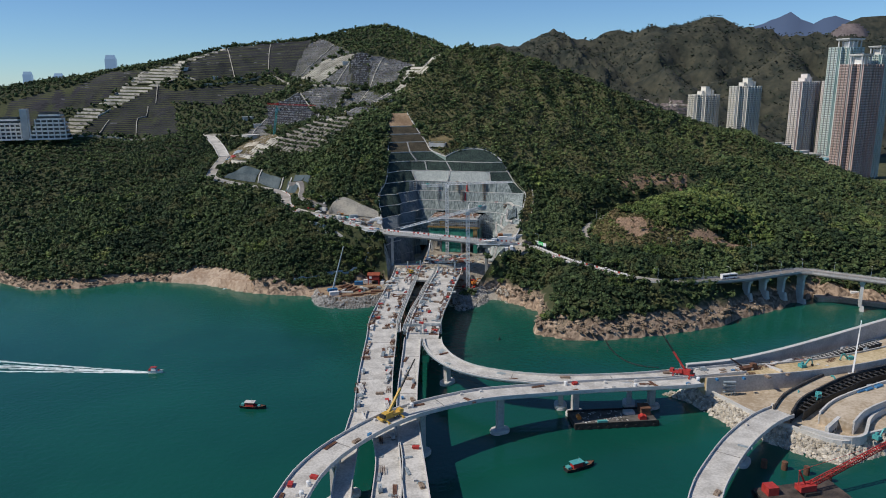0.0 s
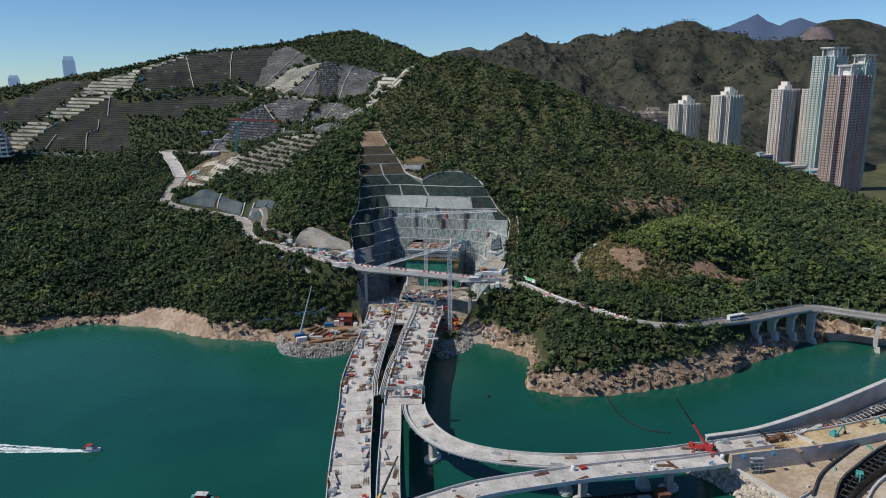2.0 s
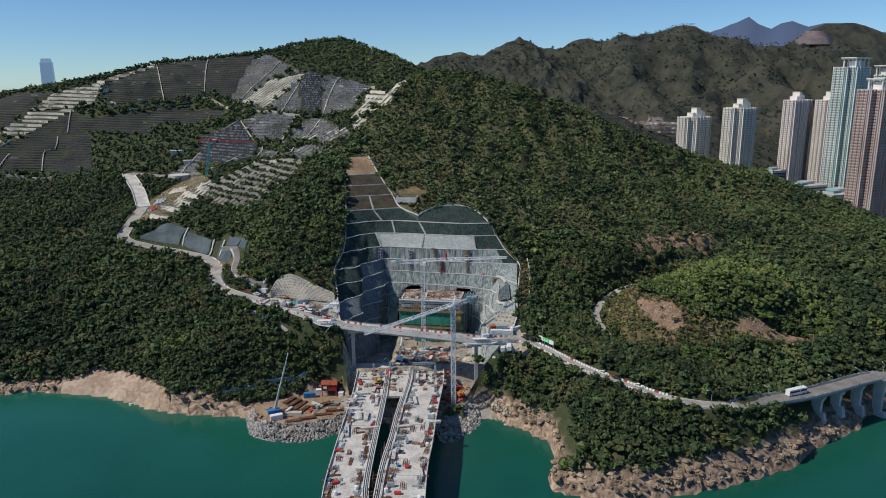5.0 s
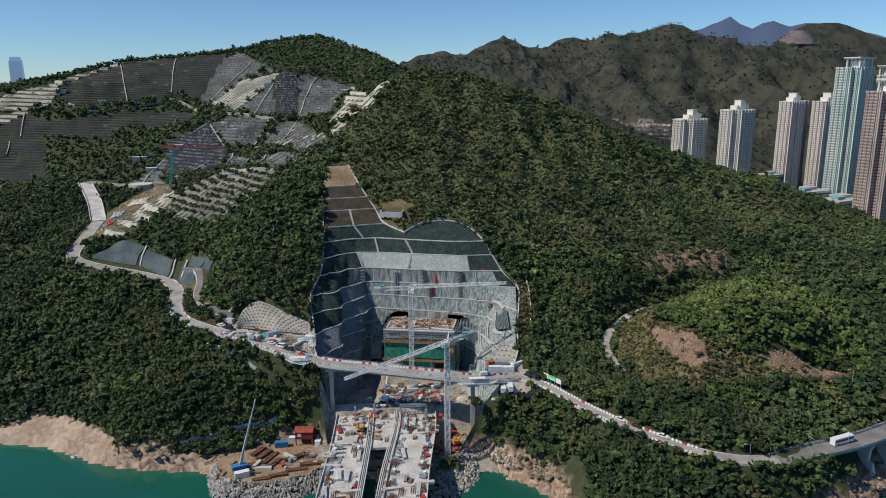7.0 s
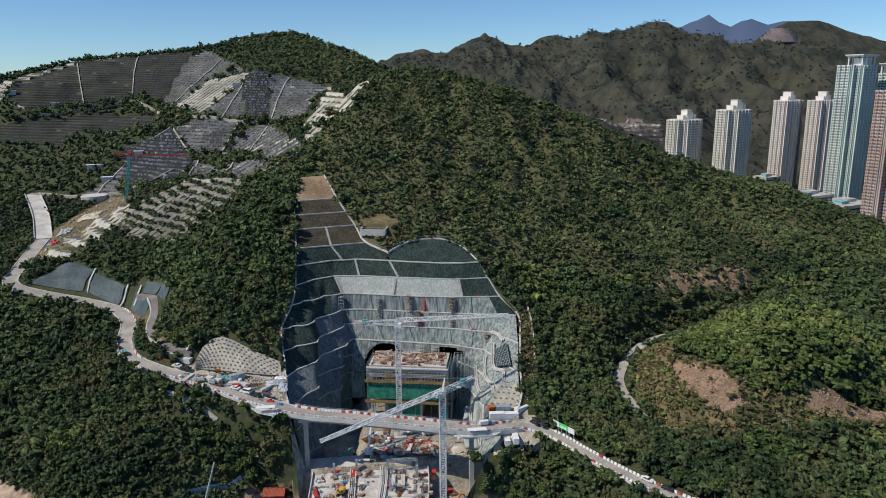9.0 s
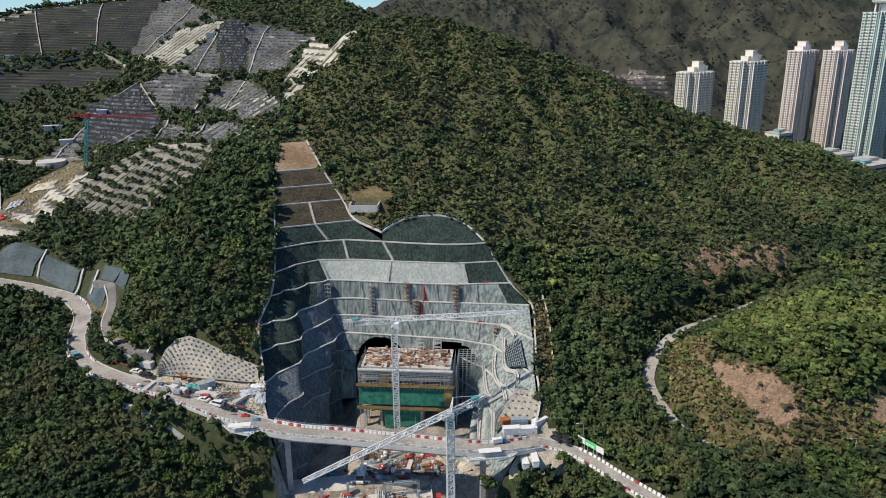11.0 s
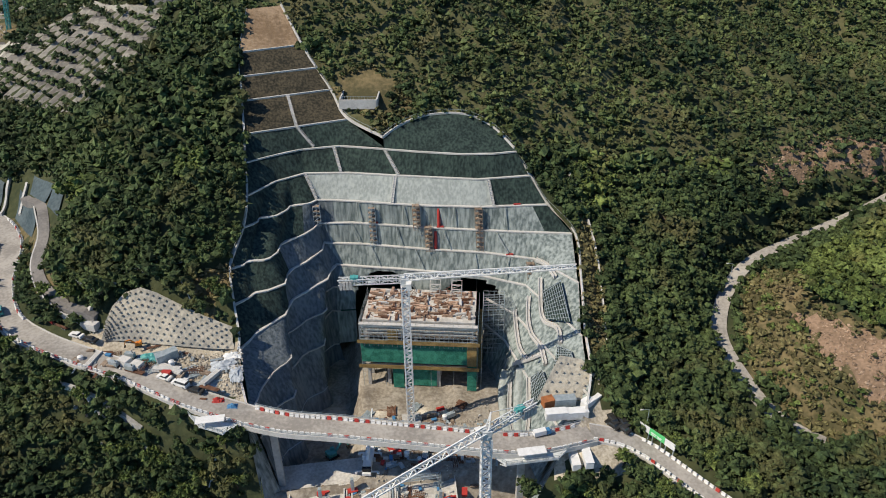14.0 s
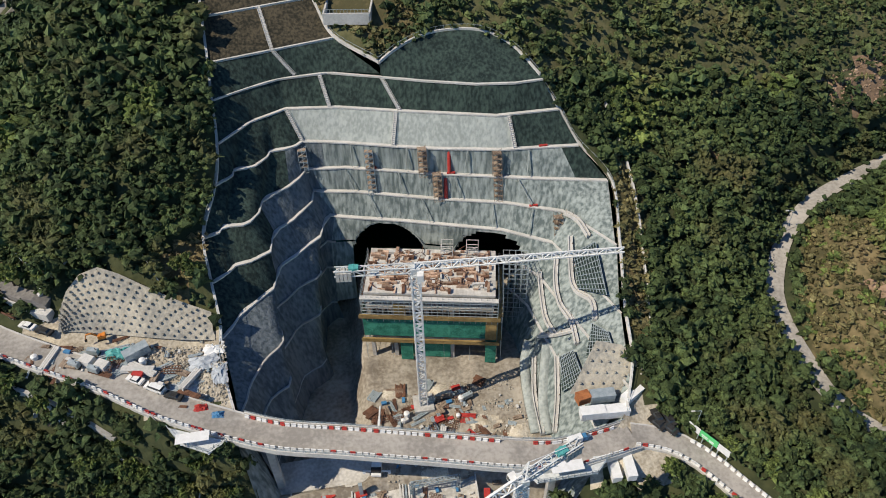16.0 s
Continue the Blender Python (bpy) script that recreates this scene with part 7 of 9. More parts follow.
# ---- barriers along the access road ----
unit = Shape()
prof = [(-0.3, 0), (0.3, 0), (0.22, 0.35), (0.12, 0.5), (0.12, 0.95), (-0.12, 0.95), (-0.12, 0.5), (-0.22, 0.35)]
unit.add([(-0.55, a, b) for a, b in prof] + [(0.55, a, b) for a, b in prof], [tuple(range(7, -1, -1)), tuple(range(8, 16))] + [(i, (i + 1) % 8, 8 + (i + 1) % 8, 8 + i) for i in range(8)])
white_unit, red_unit = unit.mesh("barrier", WHITE), unit.mesh("barrier", RED)


def barrier_run(line, s0, s1, side, every=1.65, pattern=(0, 0, 1, 1, 0), seed=0):
    r = random.Random(seed)
    s, i = s0, 0
    while s < s1:
        red = pattern[i % len(pattern)] if r.random() < 0.8 else 0
        ob = new("barrier", red_unit if red else white_unit)
        ob.matrix_world = along(line, s, side, 0.06) @ pose(0, 0, 0, 0, 0, r.uniform(-4, 4))
        tagged(ob, "red plastic water-filled barrier along the road" if red else "white plastic water-filled barrier along the road", "barrier", "road barriers")
        s += every
        i += 1


barrier_run(BRIDGE, 1, 92, 3.1, 1.5, pattern=(0, 1, 0, 0, 1, 0, 0))
barrier_run(BRIDGE, 1, 62, -3.1, 1.5, pattern=(0, 1, 0, 0, 1), seed=1)
barrier_run(ROAD_WEST, 1, 118, -3.2, pattern=(0, 1, 0, 0, 1, 1, 0), seed=2)
barrier_run(ROAD_WEST, 84, 150, 3.2, pattern=(0, 0, 0, 1), seed=6)
barrier_run(ROAD_EAST, 1, 95, 2.6, pattern=(0, 1, 0, 0, 0), seed=3)
barrier_run(ROAD_EAST, 14, 90, -2.6, pattern=(0, 0, 0, 1, 0), seed=4)
barrier_run(BRIDGE, 70, 92, -3.1, 1.6, (1, 0), 5)

# mesh screens above the outer barriers
for k, (line, side, a, b) in enumerate(((BRIDGE, 3.9, 0, 92), (ROAD_WEST, -3.9, 0, 70))):
    screen = thing("mesh_screen", "pale wire mesh screen along the road edge", "fence", group="mesh screens")
    s = Shape()
    d = a
    while d < b:
        p, q = along(line, d, side).translation, along(line, d + 2.4, side).translation
        s.beam(p, p + Vector((0, 0, 1.5)), 0.07).beam(p + Vector((0, 0, 1.5)), q + Vector((0, 0, 1.5)), 0.06).beam(p + Vector((0, 0, 1.0)), q + Vector((0, 0, 1.0)), 0.05)
        d += 2.4
    part("frame", s, STEEL, screen)

# lay-by platforms hung on the road
for pts, z in (([(21, 476), (24.5, 471.5), (38.5, 471.5), (43, 475.5)], 34), ([(-58, 496.5), (-54.5, 491.5), (-48, 488), (-44, 490.5)], 40.2)):
    pl = thing("side_platform", "steel side platform with handrails beside the road", "platform", group="side platforms")
    n = len(pts)
    part("deck", Shape().add([(x, y, z) for x, y in pts] + [(x, y, z - 0.5) for x, y in pts], [tuple(range(n)), tuple(range(2 * n - 1, n - 1, -1))] + [(i, n + i, n + (i + 1) % n, (i + 1) % n) for i in range(n)]), STEEL, pl)
    for a, b in zip(pts[:-1], pts[1:]):
        s = Shape()
        for h in (0.6, 1.2):
            s.beam((*a, z + h), (*b, z + h), 0.08)
        m = int(math.dist(a, b) / 1.5) + 1
        for i in range(m + 1):
            s.box((a[0] + (b[0] - a[0]) * i / m, a[1] + (b[1] - a[1]) * i / m, z), (0.08, 0.08, 1.2))
        part("handrail", s, GALV, pl)
    for x, y in pts[1:3]:
        part("strut", Shape().beam((x, y, z - 0.4), (x * 0.8 + pts[0][0] * 0.2, y + 4, z - 4), 0.3), STEEL, pl)
    cx, cy = (pts[1][0] + pts[2][0]) / 2, (pts[1][1] + pts[2][1]) / 2 + 1.5
    part("canopy", Shape().box((cx, cy, z + 2.3), (7.5, 2.6, 0.12)), WHITE, pl, "white sheet canopy")

# ---- yards beside the road ----
for x, y, t in ((57.2, 482.4, 120), (59.6, 480.6, 122)):
    car(BLACK, "black parked car beside the road sign", at=pose(x, y, 31.9, 0, 0, t))


def container(mat, label, at, size=(6.0, 2.4, 2.5)):
    c = thing("site_container", label, "container", at, "site containers")
    part("body", Shape().box((0, 0, 0), size), mat, c)
    s = Shape()
    for i in range(12):
        for y in (-size[1] / 2, size[1] / 2):
            s.box((-size[0] / 2 + 0.3 + i * (size[0] - 0.6) / 11, y, 0.15), (0.12, 0.08, size[2] - 0.3))
    part("ribs", s, mat, c)
    part("roof", Shape().box((0, 0, size[2]), (size[0] + 0.15, size[1] + 0.15, 0.12)), mat, c)
    part("door", Shape().box((size[0] / 2 + 0.03, 0, 0.1), (0.06, 1.9, size[2] - 0.3)), GALV, c)
    return c


for x, y, z, t, m, lab in ((42, 486.5, 33.5, -3, WHITE, "white site cabin with flat roof by the road"), (48, 486.2, 33.2, -3, WHITE, "white site cabin with rusty roof by the road"), (45.5, 490.2, 34.6, -3, GALV, "grey open-topped container by the slope"),
                           (53, 489.5, 34, 30, WHITE, "white tank container by the road")):
    container(m, lab, pose(x, y, z, 0, 0, t))
container(material("rusted_orange_paint", (0.25, 0.085, 0.035), (0.42, 0.16, 0.06), 0.6, 0.7), "rusty orange container by the slope", pose(40.6, 490.3, 34.8, 0, 0, 10), (3.2, 2.4, 2.4))
for x, y in ((43.6, 473.4), (46.9, 472.8)):
    container(WHITE, "white site container standing below the road", pose(x, y, top_at(x, y) - 0.4, 0, 0, 86), (5.4, 2.1, 2.2))
for x, y, z, t, m, lab in ((-42, 478, 4.6, 80, WHITE, "white cabin on the rubble platform"), (-59, 477, 4.6, 5, BLUE, "blue open container on the rubble platform"), (-53, 481, 4.6, 0, WHITE, "white cabin behind the blue container"), (-72.5, 452.5, 4.6, 20, WHITE, "white cabin beside the crawler crane"),
                           (29, 468, 6.5, -20, BLUE, "blue open container beside the tower crane"), (283, 446, 2.6, -20, YELLOW, "yellow cabin on the quay"), (272, 449, 2.6, -15, WHITE, "white cabin on the quay"), (-66, 516, 44.5, 30, GALV, "grey skip on the roadside yard")):
    container(m, lab, pose(x, y, z, 0, 0, t))
shed = thing("red_shed", "red corrugated steel shed on legs with gabled roof", "shed", pose(-48.5, 480, 4.6, 0, 0, -4))
part("wall", Shape().box((0, 0, 3.2), (8, 6, 3.6)), material("shed_wall_sheet", (0.15, 0.02, 0.018), (0.26, 0.04, 0.03), 0.4, 0.7), shed)
for x in (-3.7, 3.7):
    for y in (-2.7, 2.7):
        part("leg", Shape().box((x, y, 0), (0.5, 0.5, 3.3)), RED, shed)
roof = Shape()
roof.add([(-4.4, -3.4, 6.7), (4.4, -3.4, 6.7), (4.4, 0, 8.2), (-4.4, 0, 8.2), (-4.4, 3.4, 6.7), (4.4, 3.4, 6.7)], [(0, 1, 2, 3), (3, 2, 5, 4)])
for i in range(18):
    x = -4.3 + i * 8.6 / 17
    roof.beam((x, -3.4, 6.75), (x, 0, 8.25), 0.1).beam((x, 0, 8.25), (x, 3.4, 6.75), 0.1)
part("roof", roof, material("shed_roof_sheet", (0.26, 0.06, 0.035), (0.4, 0.11, 0.06), 0.4, 0.7), shed, "orange-red corrugated roof")
part("window", Shape().box((-2, -3.05, 4.4), (1.8, 0.12, 1.6)), WHITE, shed)
hoard = thing("hoarding", "pale blue corrugated hoarding behind the platform", "fence")
HOARD = material("pale_blue_sheet", (0.28, 0.36, 0.42), (0.4, 0.48, 0.54), 0.3, 0.6)
hp = curve([(-104, 478, 0), (-92, 482, 0), (-80, 486, 0), (-67, 487.5, 0), (-58, 489, 0), (-52, 490.5, 0)], 2.0)
for a, b in zip(hp[:-1], hp[1:]):
    za, zb = top_at(a[0], a[1]) - 0.8, top_at(b[0], b[1]) - 0.8
    d = Vector((b[0] - a[0], b[1] - a[1], 0)).normalized()
    s = Shape()
    s.add([(a[0], a[1], za), (b[0], b[1], zb), (b[0], b[1], zb + 3), (a[0], a[1], za + 3), (a[0], a[1] + 0.08, za), (b[0], b[1] + 0.08, zb), (b[0], b[1] + 0.08, zb + 3), (a[0], a[1] + 0.08, za + 3)],
          [(0, 1, 2, 3), (5, 4, 7, 6), (3, 2, 6, 7)])
    s.box((a[0], a[1] - 0.1, za), (0.15, 0.15, 3.1))
    part("sheet_panel", s, HOARD, hoard)

# steel stacks on the platform
r = random.Random(11)


def bundle(mat, label, x, y, z, turn, length, count, name="steel_stack"):
    """Separate bars piled up in layers."""
    st = thing(name, label, "stack", pose(x, y, z, 0, 0, turn), "material stacks")
    bar = Shape().beam((-length / 2, 0, 0.17), (length / 2, 0, 0.17), 0.34).mesh("bar", mat)
    for i in range(count):
        share("bar", bar, st, pose(r.uniform(-0.3, 0.3), (i % 7 - 3) * 0.42, (i // 7) * 0.38, 0, 0, r.uniform(-2, 2)))
    return st


for x, y, t in ((-66, 470, 60), (-63, 467, 62), (-69, 473, 58), (-60, 463, 64), (-64, 450, 10), (-57, 452, 12), (-50, 456, 8), (-44, 460, 5), (-70, 462, 20), (-52, 466, 30)):
    bundle(RUST, "rusty steel sections stacked on the platform", x, y, 4.6, t, r.uniform(7, 11), r.randint(10, 20))
for x, y, t in ((-62, 512, 25), (-58, 510, 20), (-68, 514, 30), (-54, 507, 15), (-72, 518, 10), (-80, 518, 5)):
    bundle(GALV, "grey steel beams stacked on the roadside yard", x, y, top_at(x, y) - 0.5, t, r.uniform(5, 9), r.randint(6, 14))
for i in range(26):
    x, y = r.uniform(-12, 20), r.uniform(494, 515)
    if math.hypot(x - 3, y - 508) < 4:
        continue
    bundle(r.choice([RUST, RUST, RED, GALV, TIMBER]), "loose steel and timber stacked in the pit", x, y, 15.9, r.uniform(0, 180), r.uniform(2.5, 5), r.randint(4, 12))

# ---- nailed slope west of the cut ----
nail = thing("nailed_slope", "pale sprayed slope studded with square nail heads", "slope", kind="structure")
NAILSHOT = material("nailed_shotcrete", (0.24, 0.235, 0.215), (0.46, 0.42, 0.345), 0.1, 0.92, 0.3, 1.0)
top_n = [(-85.5, 526.5, 47.2), (-85, 529, 50.5), (-83, 532, 53.8), (-79.5, 535, 56.4), (-75, 536, 57.2), (-70, 534, 56), (-64, 531, 53.6), (-56, 527, 50.8), (-48, 524, 48)]
bot_n = [(-86, 525.6, 46.5), (-85, 525.3, 46.4), (-83, 525, 46.4), (-79, 524.2, 46.2), (-74, 523, 46), (-68, 521.5, 45.7), (-62, 520, 45.4), (-55, 518.5, 45), (-47.5, 517.5, 44.5)]


def line_at(pts, u):
    k = min(int(u * (len(pts) - 1)), len(pts) - 2)
    f = u * (len(pts) - 1) - k
    return Vector(pts[k]).lerp(Vector(pts[k + 1]), f)


tn = np.array([line_at(top_n, i / 40) for i in range(41)])
bn = np.array([line_at(bot_n, i / 40) for i in range(41)])
slope_panel("slope_face", tn, bn, NAILSHOT, nail, 0.35, 3, 8)
head = Shape().box((0, 0, -0.2), (0.5, 0.5, 0.6), 0, 0.7).mesh("nail_head", NAILSHOT)
for row in range(8):
    for i in range(22):
        u, v = (i + 0.5 * (row % 2) + 0.3) / 22.6, 0.08 + row * 0.118
        q = line_at(top_n, u).lerp(line_at(bot_n, u), v)
        share("nail_head", head, nail, pose(q.x, q.y - 0.25, q.z + 0.1, 55, 0, 0))
nail2 = thing("nailed_slope", "small pale sprayed slope with nail heads above the cabins", "slope", kind="structure")
t2, b2 = [(47, 502, 42.5), (53, 500, 42), (57, 496, 39)], [(38, 492.5, 35.5), (48, 491.8, 35), (58, 489, 33.5)]
slope_panel("slope_face", np.array([line_at(t2, i / 20) for i in range(21)]), np.array([line_at(b2, i / 20) for i in range(21)]) + np.array([0, 0, -0.3]), NAILSHOT, nail2, 0.2, 4, 5)
for row in range(4):
    for i in range(7):
        q = line_at(t2, (i + 0.5) / 7).lerp(line_at(b2, (i + 0.5) / 7), 0.15 + row * 0.22)
        share("nail_head", head, nail2, pose(q.x, q.y - 0.2, q.z + 0.15, 50, 0, 0))

# tarpaulin slopes beside the western road
TARP = material("blue_grey_sheeting", (0.035, 0.058, 0.068), (0.085, 0.115, 0.125), 0.1, 0.7, 0.1, 1.0)
for pts in ([(-194, 626), (-164, 618), (-161, 630), (-178, 638)], [(-161, 617.5), (-141, 603), (-139, 611), (-160, 628)], [(-133, 597), (-121, 579), (-117, 584), (-132, 606)], [(-127, 601), (-117, 588), (-115, 595), (-126, 607)], [(-115.5, 585), (-110, 578), (-109, 589), (-115, 595)]):
    c = [np.array(p, float) for p in pts]
    gx_, gy_ = np.meshgrid(np.linspace(0, 1, 9), np.linspace(0, 1, 9))
    P = (c[0][None, None] * ((1 - gx_) * (1 - gy_))[..., None] + c[1] * (gx_ * (1 - gy_))[..., None] + c[2] * (gx_ * gy_)[..., None] + c[3] * ((1 - gx_) * gy_)[..., None])
    Z = ground(P[..., 0], P[..., 1]) + 0.7
    k = np.arange(81).reshape(9, 9)
    f = np.stack([k[:-1, :-1], k[:-1, 1:], k[1:, 1:], k[1:, :-1]], -1).reshape(-1, 4)
    tagged(arrays("sheeted_slope", np.concatenate([P.reshape(-1, 2), Z.reshape(-1, 1)], 1), f, [TARP], smooth=True), "blue-grey sheeted slope beside the access road", "slope", group="sheeted slopes", kind="structure")

# small walls, channels and fences on the hillside
draped([(-88, 509), (-82, 503), (-69, 496)], 0.7, PALE, 2.2, "drain_channel", "white surface drain down the wooded slope", "drain", 3)
draped([(67, 566), (70, 550), (69, 535), (66, 520), (62, 502)], 0.5, PALE, 1.4, "drain_channel", "white surface drain beside the cut slope", "drain", 3)
draped([(-92, 531), (-83, 541), (-70, 541), (-56, 545)], 1.0, PALE, 0.9, "hill_path", "narrow pale path above the nailed slope", "path", 3)
draped([(-129, 601), (-119, 588.5), (-114, 574), (-112, 557), (-105, 544), (-97, 535.5), (-88, 532)], 3.4, ASPHALT, 0.9, "service_track", "narrow grey concrete service track beside the road", "road", 3)
draped([(-121.5, 589), (-116, 574), (-114, 557), (-107, 543), (-98, 533.5), (-89, 530)], 0.4, PALE, 1.8, "catch_wall", "pale parapet of the curved service track", "wall", 3)
for pts in ([(-161, 617), (-160, 630)], [(-139, 600), (-137, 612)], [(-131, 597), (-129, 606)]):
    draped(pts, 0.8, PALE, 1.2, "drain_channel", "white stepped drain between sheeted slopes", "drain", 2)
for pts in ([(-60, 531), (-68, 541), (-85, 541)], [(-100, 551), (-94, 541), (-86, 537)]):
    fence = thing("slope_fence", "rusty mesh fence above the nailed slope", "fence", kind="structure")
    fp = curve([(x, y, top_at(x, y)) for x, y in pts], 2.0)
    for q in fp:
        part("post", Shape().box((q[0], q[1], top_at(q[0], q[1]) - 0.4), (0.12, 0.12, 2.6)), RUST, fence)
    for h in (0.9, 1.5, 2.1):
        part("rail", Shape().sweep([(q[0], q[1], top_at(q[0], q[1]) + h) for q in fp], [(-0.05, 0), (0.05, 0), (0.05, 0.08), (-0.05, 0.08)]), GALV, fence)
draped([(92, 560), (104, 548), (112, 540)], 0.7, EARTH, 1.0, "hill_path", "narrow earth path through the scrub", "path", 3)
draped([(-98, 514), (-84, 507), (-72, 499.5)], 0.9, CONCRETE, 0.8, "toe_wall", "low concrete wall under the road", "wall", 3)
hut = thing("small_hut", "small hut with red roof at the slope's edge", "hut", pose(-55, 545, top_at(-55, 545) - 0.4, 0, 0, 30))
part("wall", Shape().box((0, 0, 0), (3.4, 2.4, 2.2)), PALE, hut)
part("roof", Shape().box((0, 0, 2.2), (4, 3, 0.3), 0, 0.9), RUST, hut)
basin = thing("water_basin", "open concrete water basin on the slope's crest", "tank", pose(-3.5, 596, 90.5, 0, 0, -10))
part("floor", Shape().box((0, 0, -1), (13, 11, 1.2)), CONCRETE, basin)
for x, y, w, d in ((-6.6, 0, 0.5, 11.5), (6.6, 0, 0.5, 11.5), (0, 5.6, 13, 0.5), (0, -5.6, 13, 0.5)):
    part("wall", Shape().box((x, y, -1), (w, d, 3.4)), PALE, basin)
rail = Shape()
for i in range(14):
    rail.box((-6.6 + i, -5.6, 2.4), (0.1, 0.1, 1.1))
rail.beam((-6.6, -5.6, 3.5), (6.6, -5.6, 3.5), 0.1)
part("handrail", rail, GALV, basin)

# road sign board
sign = thing("road_sign", "large green and white board on posts beside the road", "sign", pose(67.2, 475.6, top_at(66, 477) - 0.7, 0, 0, -58) @ Matrix.Scale(0.88, 4))
SIGNGREEN = material("sign_green", (0.08, 0.5, 0.16), (0.12, 0.6, 0.22), 0.3, 0.5)
for x, w, m, h in ((-4.6, 3.6, WHITE, 4.2), (0, 5.4, SIGNGREEN, 4.2), (4.6, 3.6, WHITE, 4.0)):
    pan = part("panel", Shape().box((x, 0, h - 1.2), (w, 0.15, 2.6)), m, sign)
    if m is SIGNGREEN:
        for i, (bx, bw) in enumerate(((-1.2, 2.0), (0.9, 1.6))):
            part("text_bar", Shape().box((bx, -0.1, h - 0.2 - 0.1 * i), (bw, 0.05, 0.35)), WHITE, pan)
            part("text_bar", Shape().box((bx, -0.1, h - 0.8), (bw * 0.8, 0.05, 0.3)), WHITE, pan)
for x in (-6, -3, -1.5, 1.5, 3.2, 6):
    part("post", Shape().box((x, 0.25, -1), (0.25, 0.25, 4.5)), GALV, sign)

# scaffold towers and chutes on the portal wall
for x, y, z0, z1 in ((-3.2, 563, 50, 64), (11.8, 559.5, 57, 65), (15.5, 556.2, 50, 58), (32.6, 553, 50, 64.5), (-22, 568, 57, 64), (48, 541.5, 43, 50)):
    sc = thing("scaffold_tower", "timber and tube scaffold tower against the sprayed wall", "scaffold", pose(x, y - 1.2, z0), "scaffold towers")
    s = Shape()
    h = z1 - z0
    for a in (-1.2, 0, 1.2):
        for b in (-0.9, 0.9):
            s.beam((a, b + 0.0, 0), (a, b + h * 0.25, h), 0.12)
    for k in range(int(h / 1.6) + 1):
        z = k * 1.6
        o = z * 0.25
        s.beam((-1.3, -0.9 + o, z), (1.3, -0.9 + o, z), 0.1).beam((-1.3, 0.9 + o, z), (1.3, 0.9 + o, z), 0.1)
        s.beam((-1.2, -0.9 + o, z), (1.2, -0.9 + o + 0.4, z + 1.5), 0.09)
    part("frame", s, GALV if x < 0 else TIMBER, sc)
    for k in range(1, int(h / 1.6) + 1):
        part("platform", Shape().box((0, k * 0.4, k * 1.6), (2.4, 1.6, 0.1)), TIMBER, sc)
for x, y, z0, z1 in ((19.3, 558.5, 57.5, 64.5), (17.8, 556, 50, 56)):
    ch = thing("rubbish_chute", "red tube chute down the portal wall", "chute", group="chutes")
    part("tube", Shape().tube((x, y - 0.8, z0), (x + 0.3, y + 1.4, z1), 0.55, n=10), RED, ch)
for x, k in ((42, 4), (-2, 3), (20, 3), (46, 2)):
    z = ROWS_CUT[k][0]
    q = min(full[k], key=lambda p: abs(p[0] - x))
    solid("red_hose_box", Shape().box((q[0], q[1] + 0.5, z), (2.4, 0.6, 0.7)), RED, "red tool box on a narrow berm", "box", "tool boxes")

# ---- lamp posts on the coast viaduct ----
def lamp_post(at):
    p = thing("street_lamp", "slim grey street lamp on the viaduct", "lamp", at, "street lamps")
    part("pole", Shape().tube((0, 0, 0), (0, 0, 8.5), 0.11, 0.07), GALV, p)
    part("arm", Shape().beam((0, 0, 8.5), (0, 2.0, 8.9), 0.09), GALV, p)
    part("lamp_head", Shape().box((0, 2.2, 8.8), (0.35, 0.9, 0.18)), PALE, p)
    return p


first_lamp = lamp_post(along(VIADUCT, 14, 4.4, 0))
for s in range(34, 330, 20):
    copy_thing(first_lamp, along(VIADUCT, s, 4.4, 0))
for x, y in ((150, 455), (206, 462), (66, 480), (118, 536), (128, 408)):
    copy_thing(first_lamp, pose(x, y, top_at(x, y) - 0.5, 0, 0, 90))


# ---- things on the viaduct decks ----
rd = random.Random(77)


def template(name, shape, mat, label, category):
    ob = part(name, shape, mat)
    return tagged(ob, label, category, group="deck materials")


def kit_stack(name, n, m, l, w, h, mat, label, category):
    """A stack of n by m separate bars."""
    t = thing(name, label, category, group="deck materials")
    bar = Shape().box((0, 0, 0), (l, w, h)).mesh("bar", mat)
    for i in range(n * m):
        share("bar", bar, t, pose(rd.uniform(-0.2, 0.2), (i % n - (n - 1) / 2) * (w + 0.1), (i // n) * (h + 0.04), 0, 0, rd.uniform(-2, 2)))
    return t


def cage(l, w, h):
    s = Shape()
    for y in (-w / 2, 0, w / 2):
        for z in (0.1, h):
            s.beam((-l / 2, y, z), (l / 2, y, z), 0.12)
    k = int(l / 0.7)
    for i in range(k + 1):
        x = -l / 2 + i * l / k
        s.beam((x, -w / 2, 0.1), (x, -w / 2, h), 0.09).beam((x, w / 2, 0.1), (x, w / 2, h), 0.09).beam((x, -w / 2, h), (x, w / 2, h), 0.09)
    return s


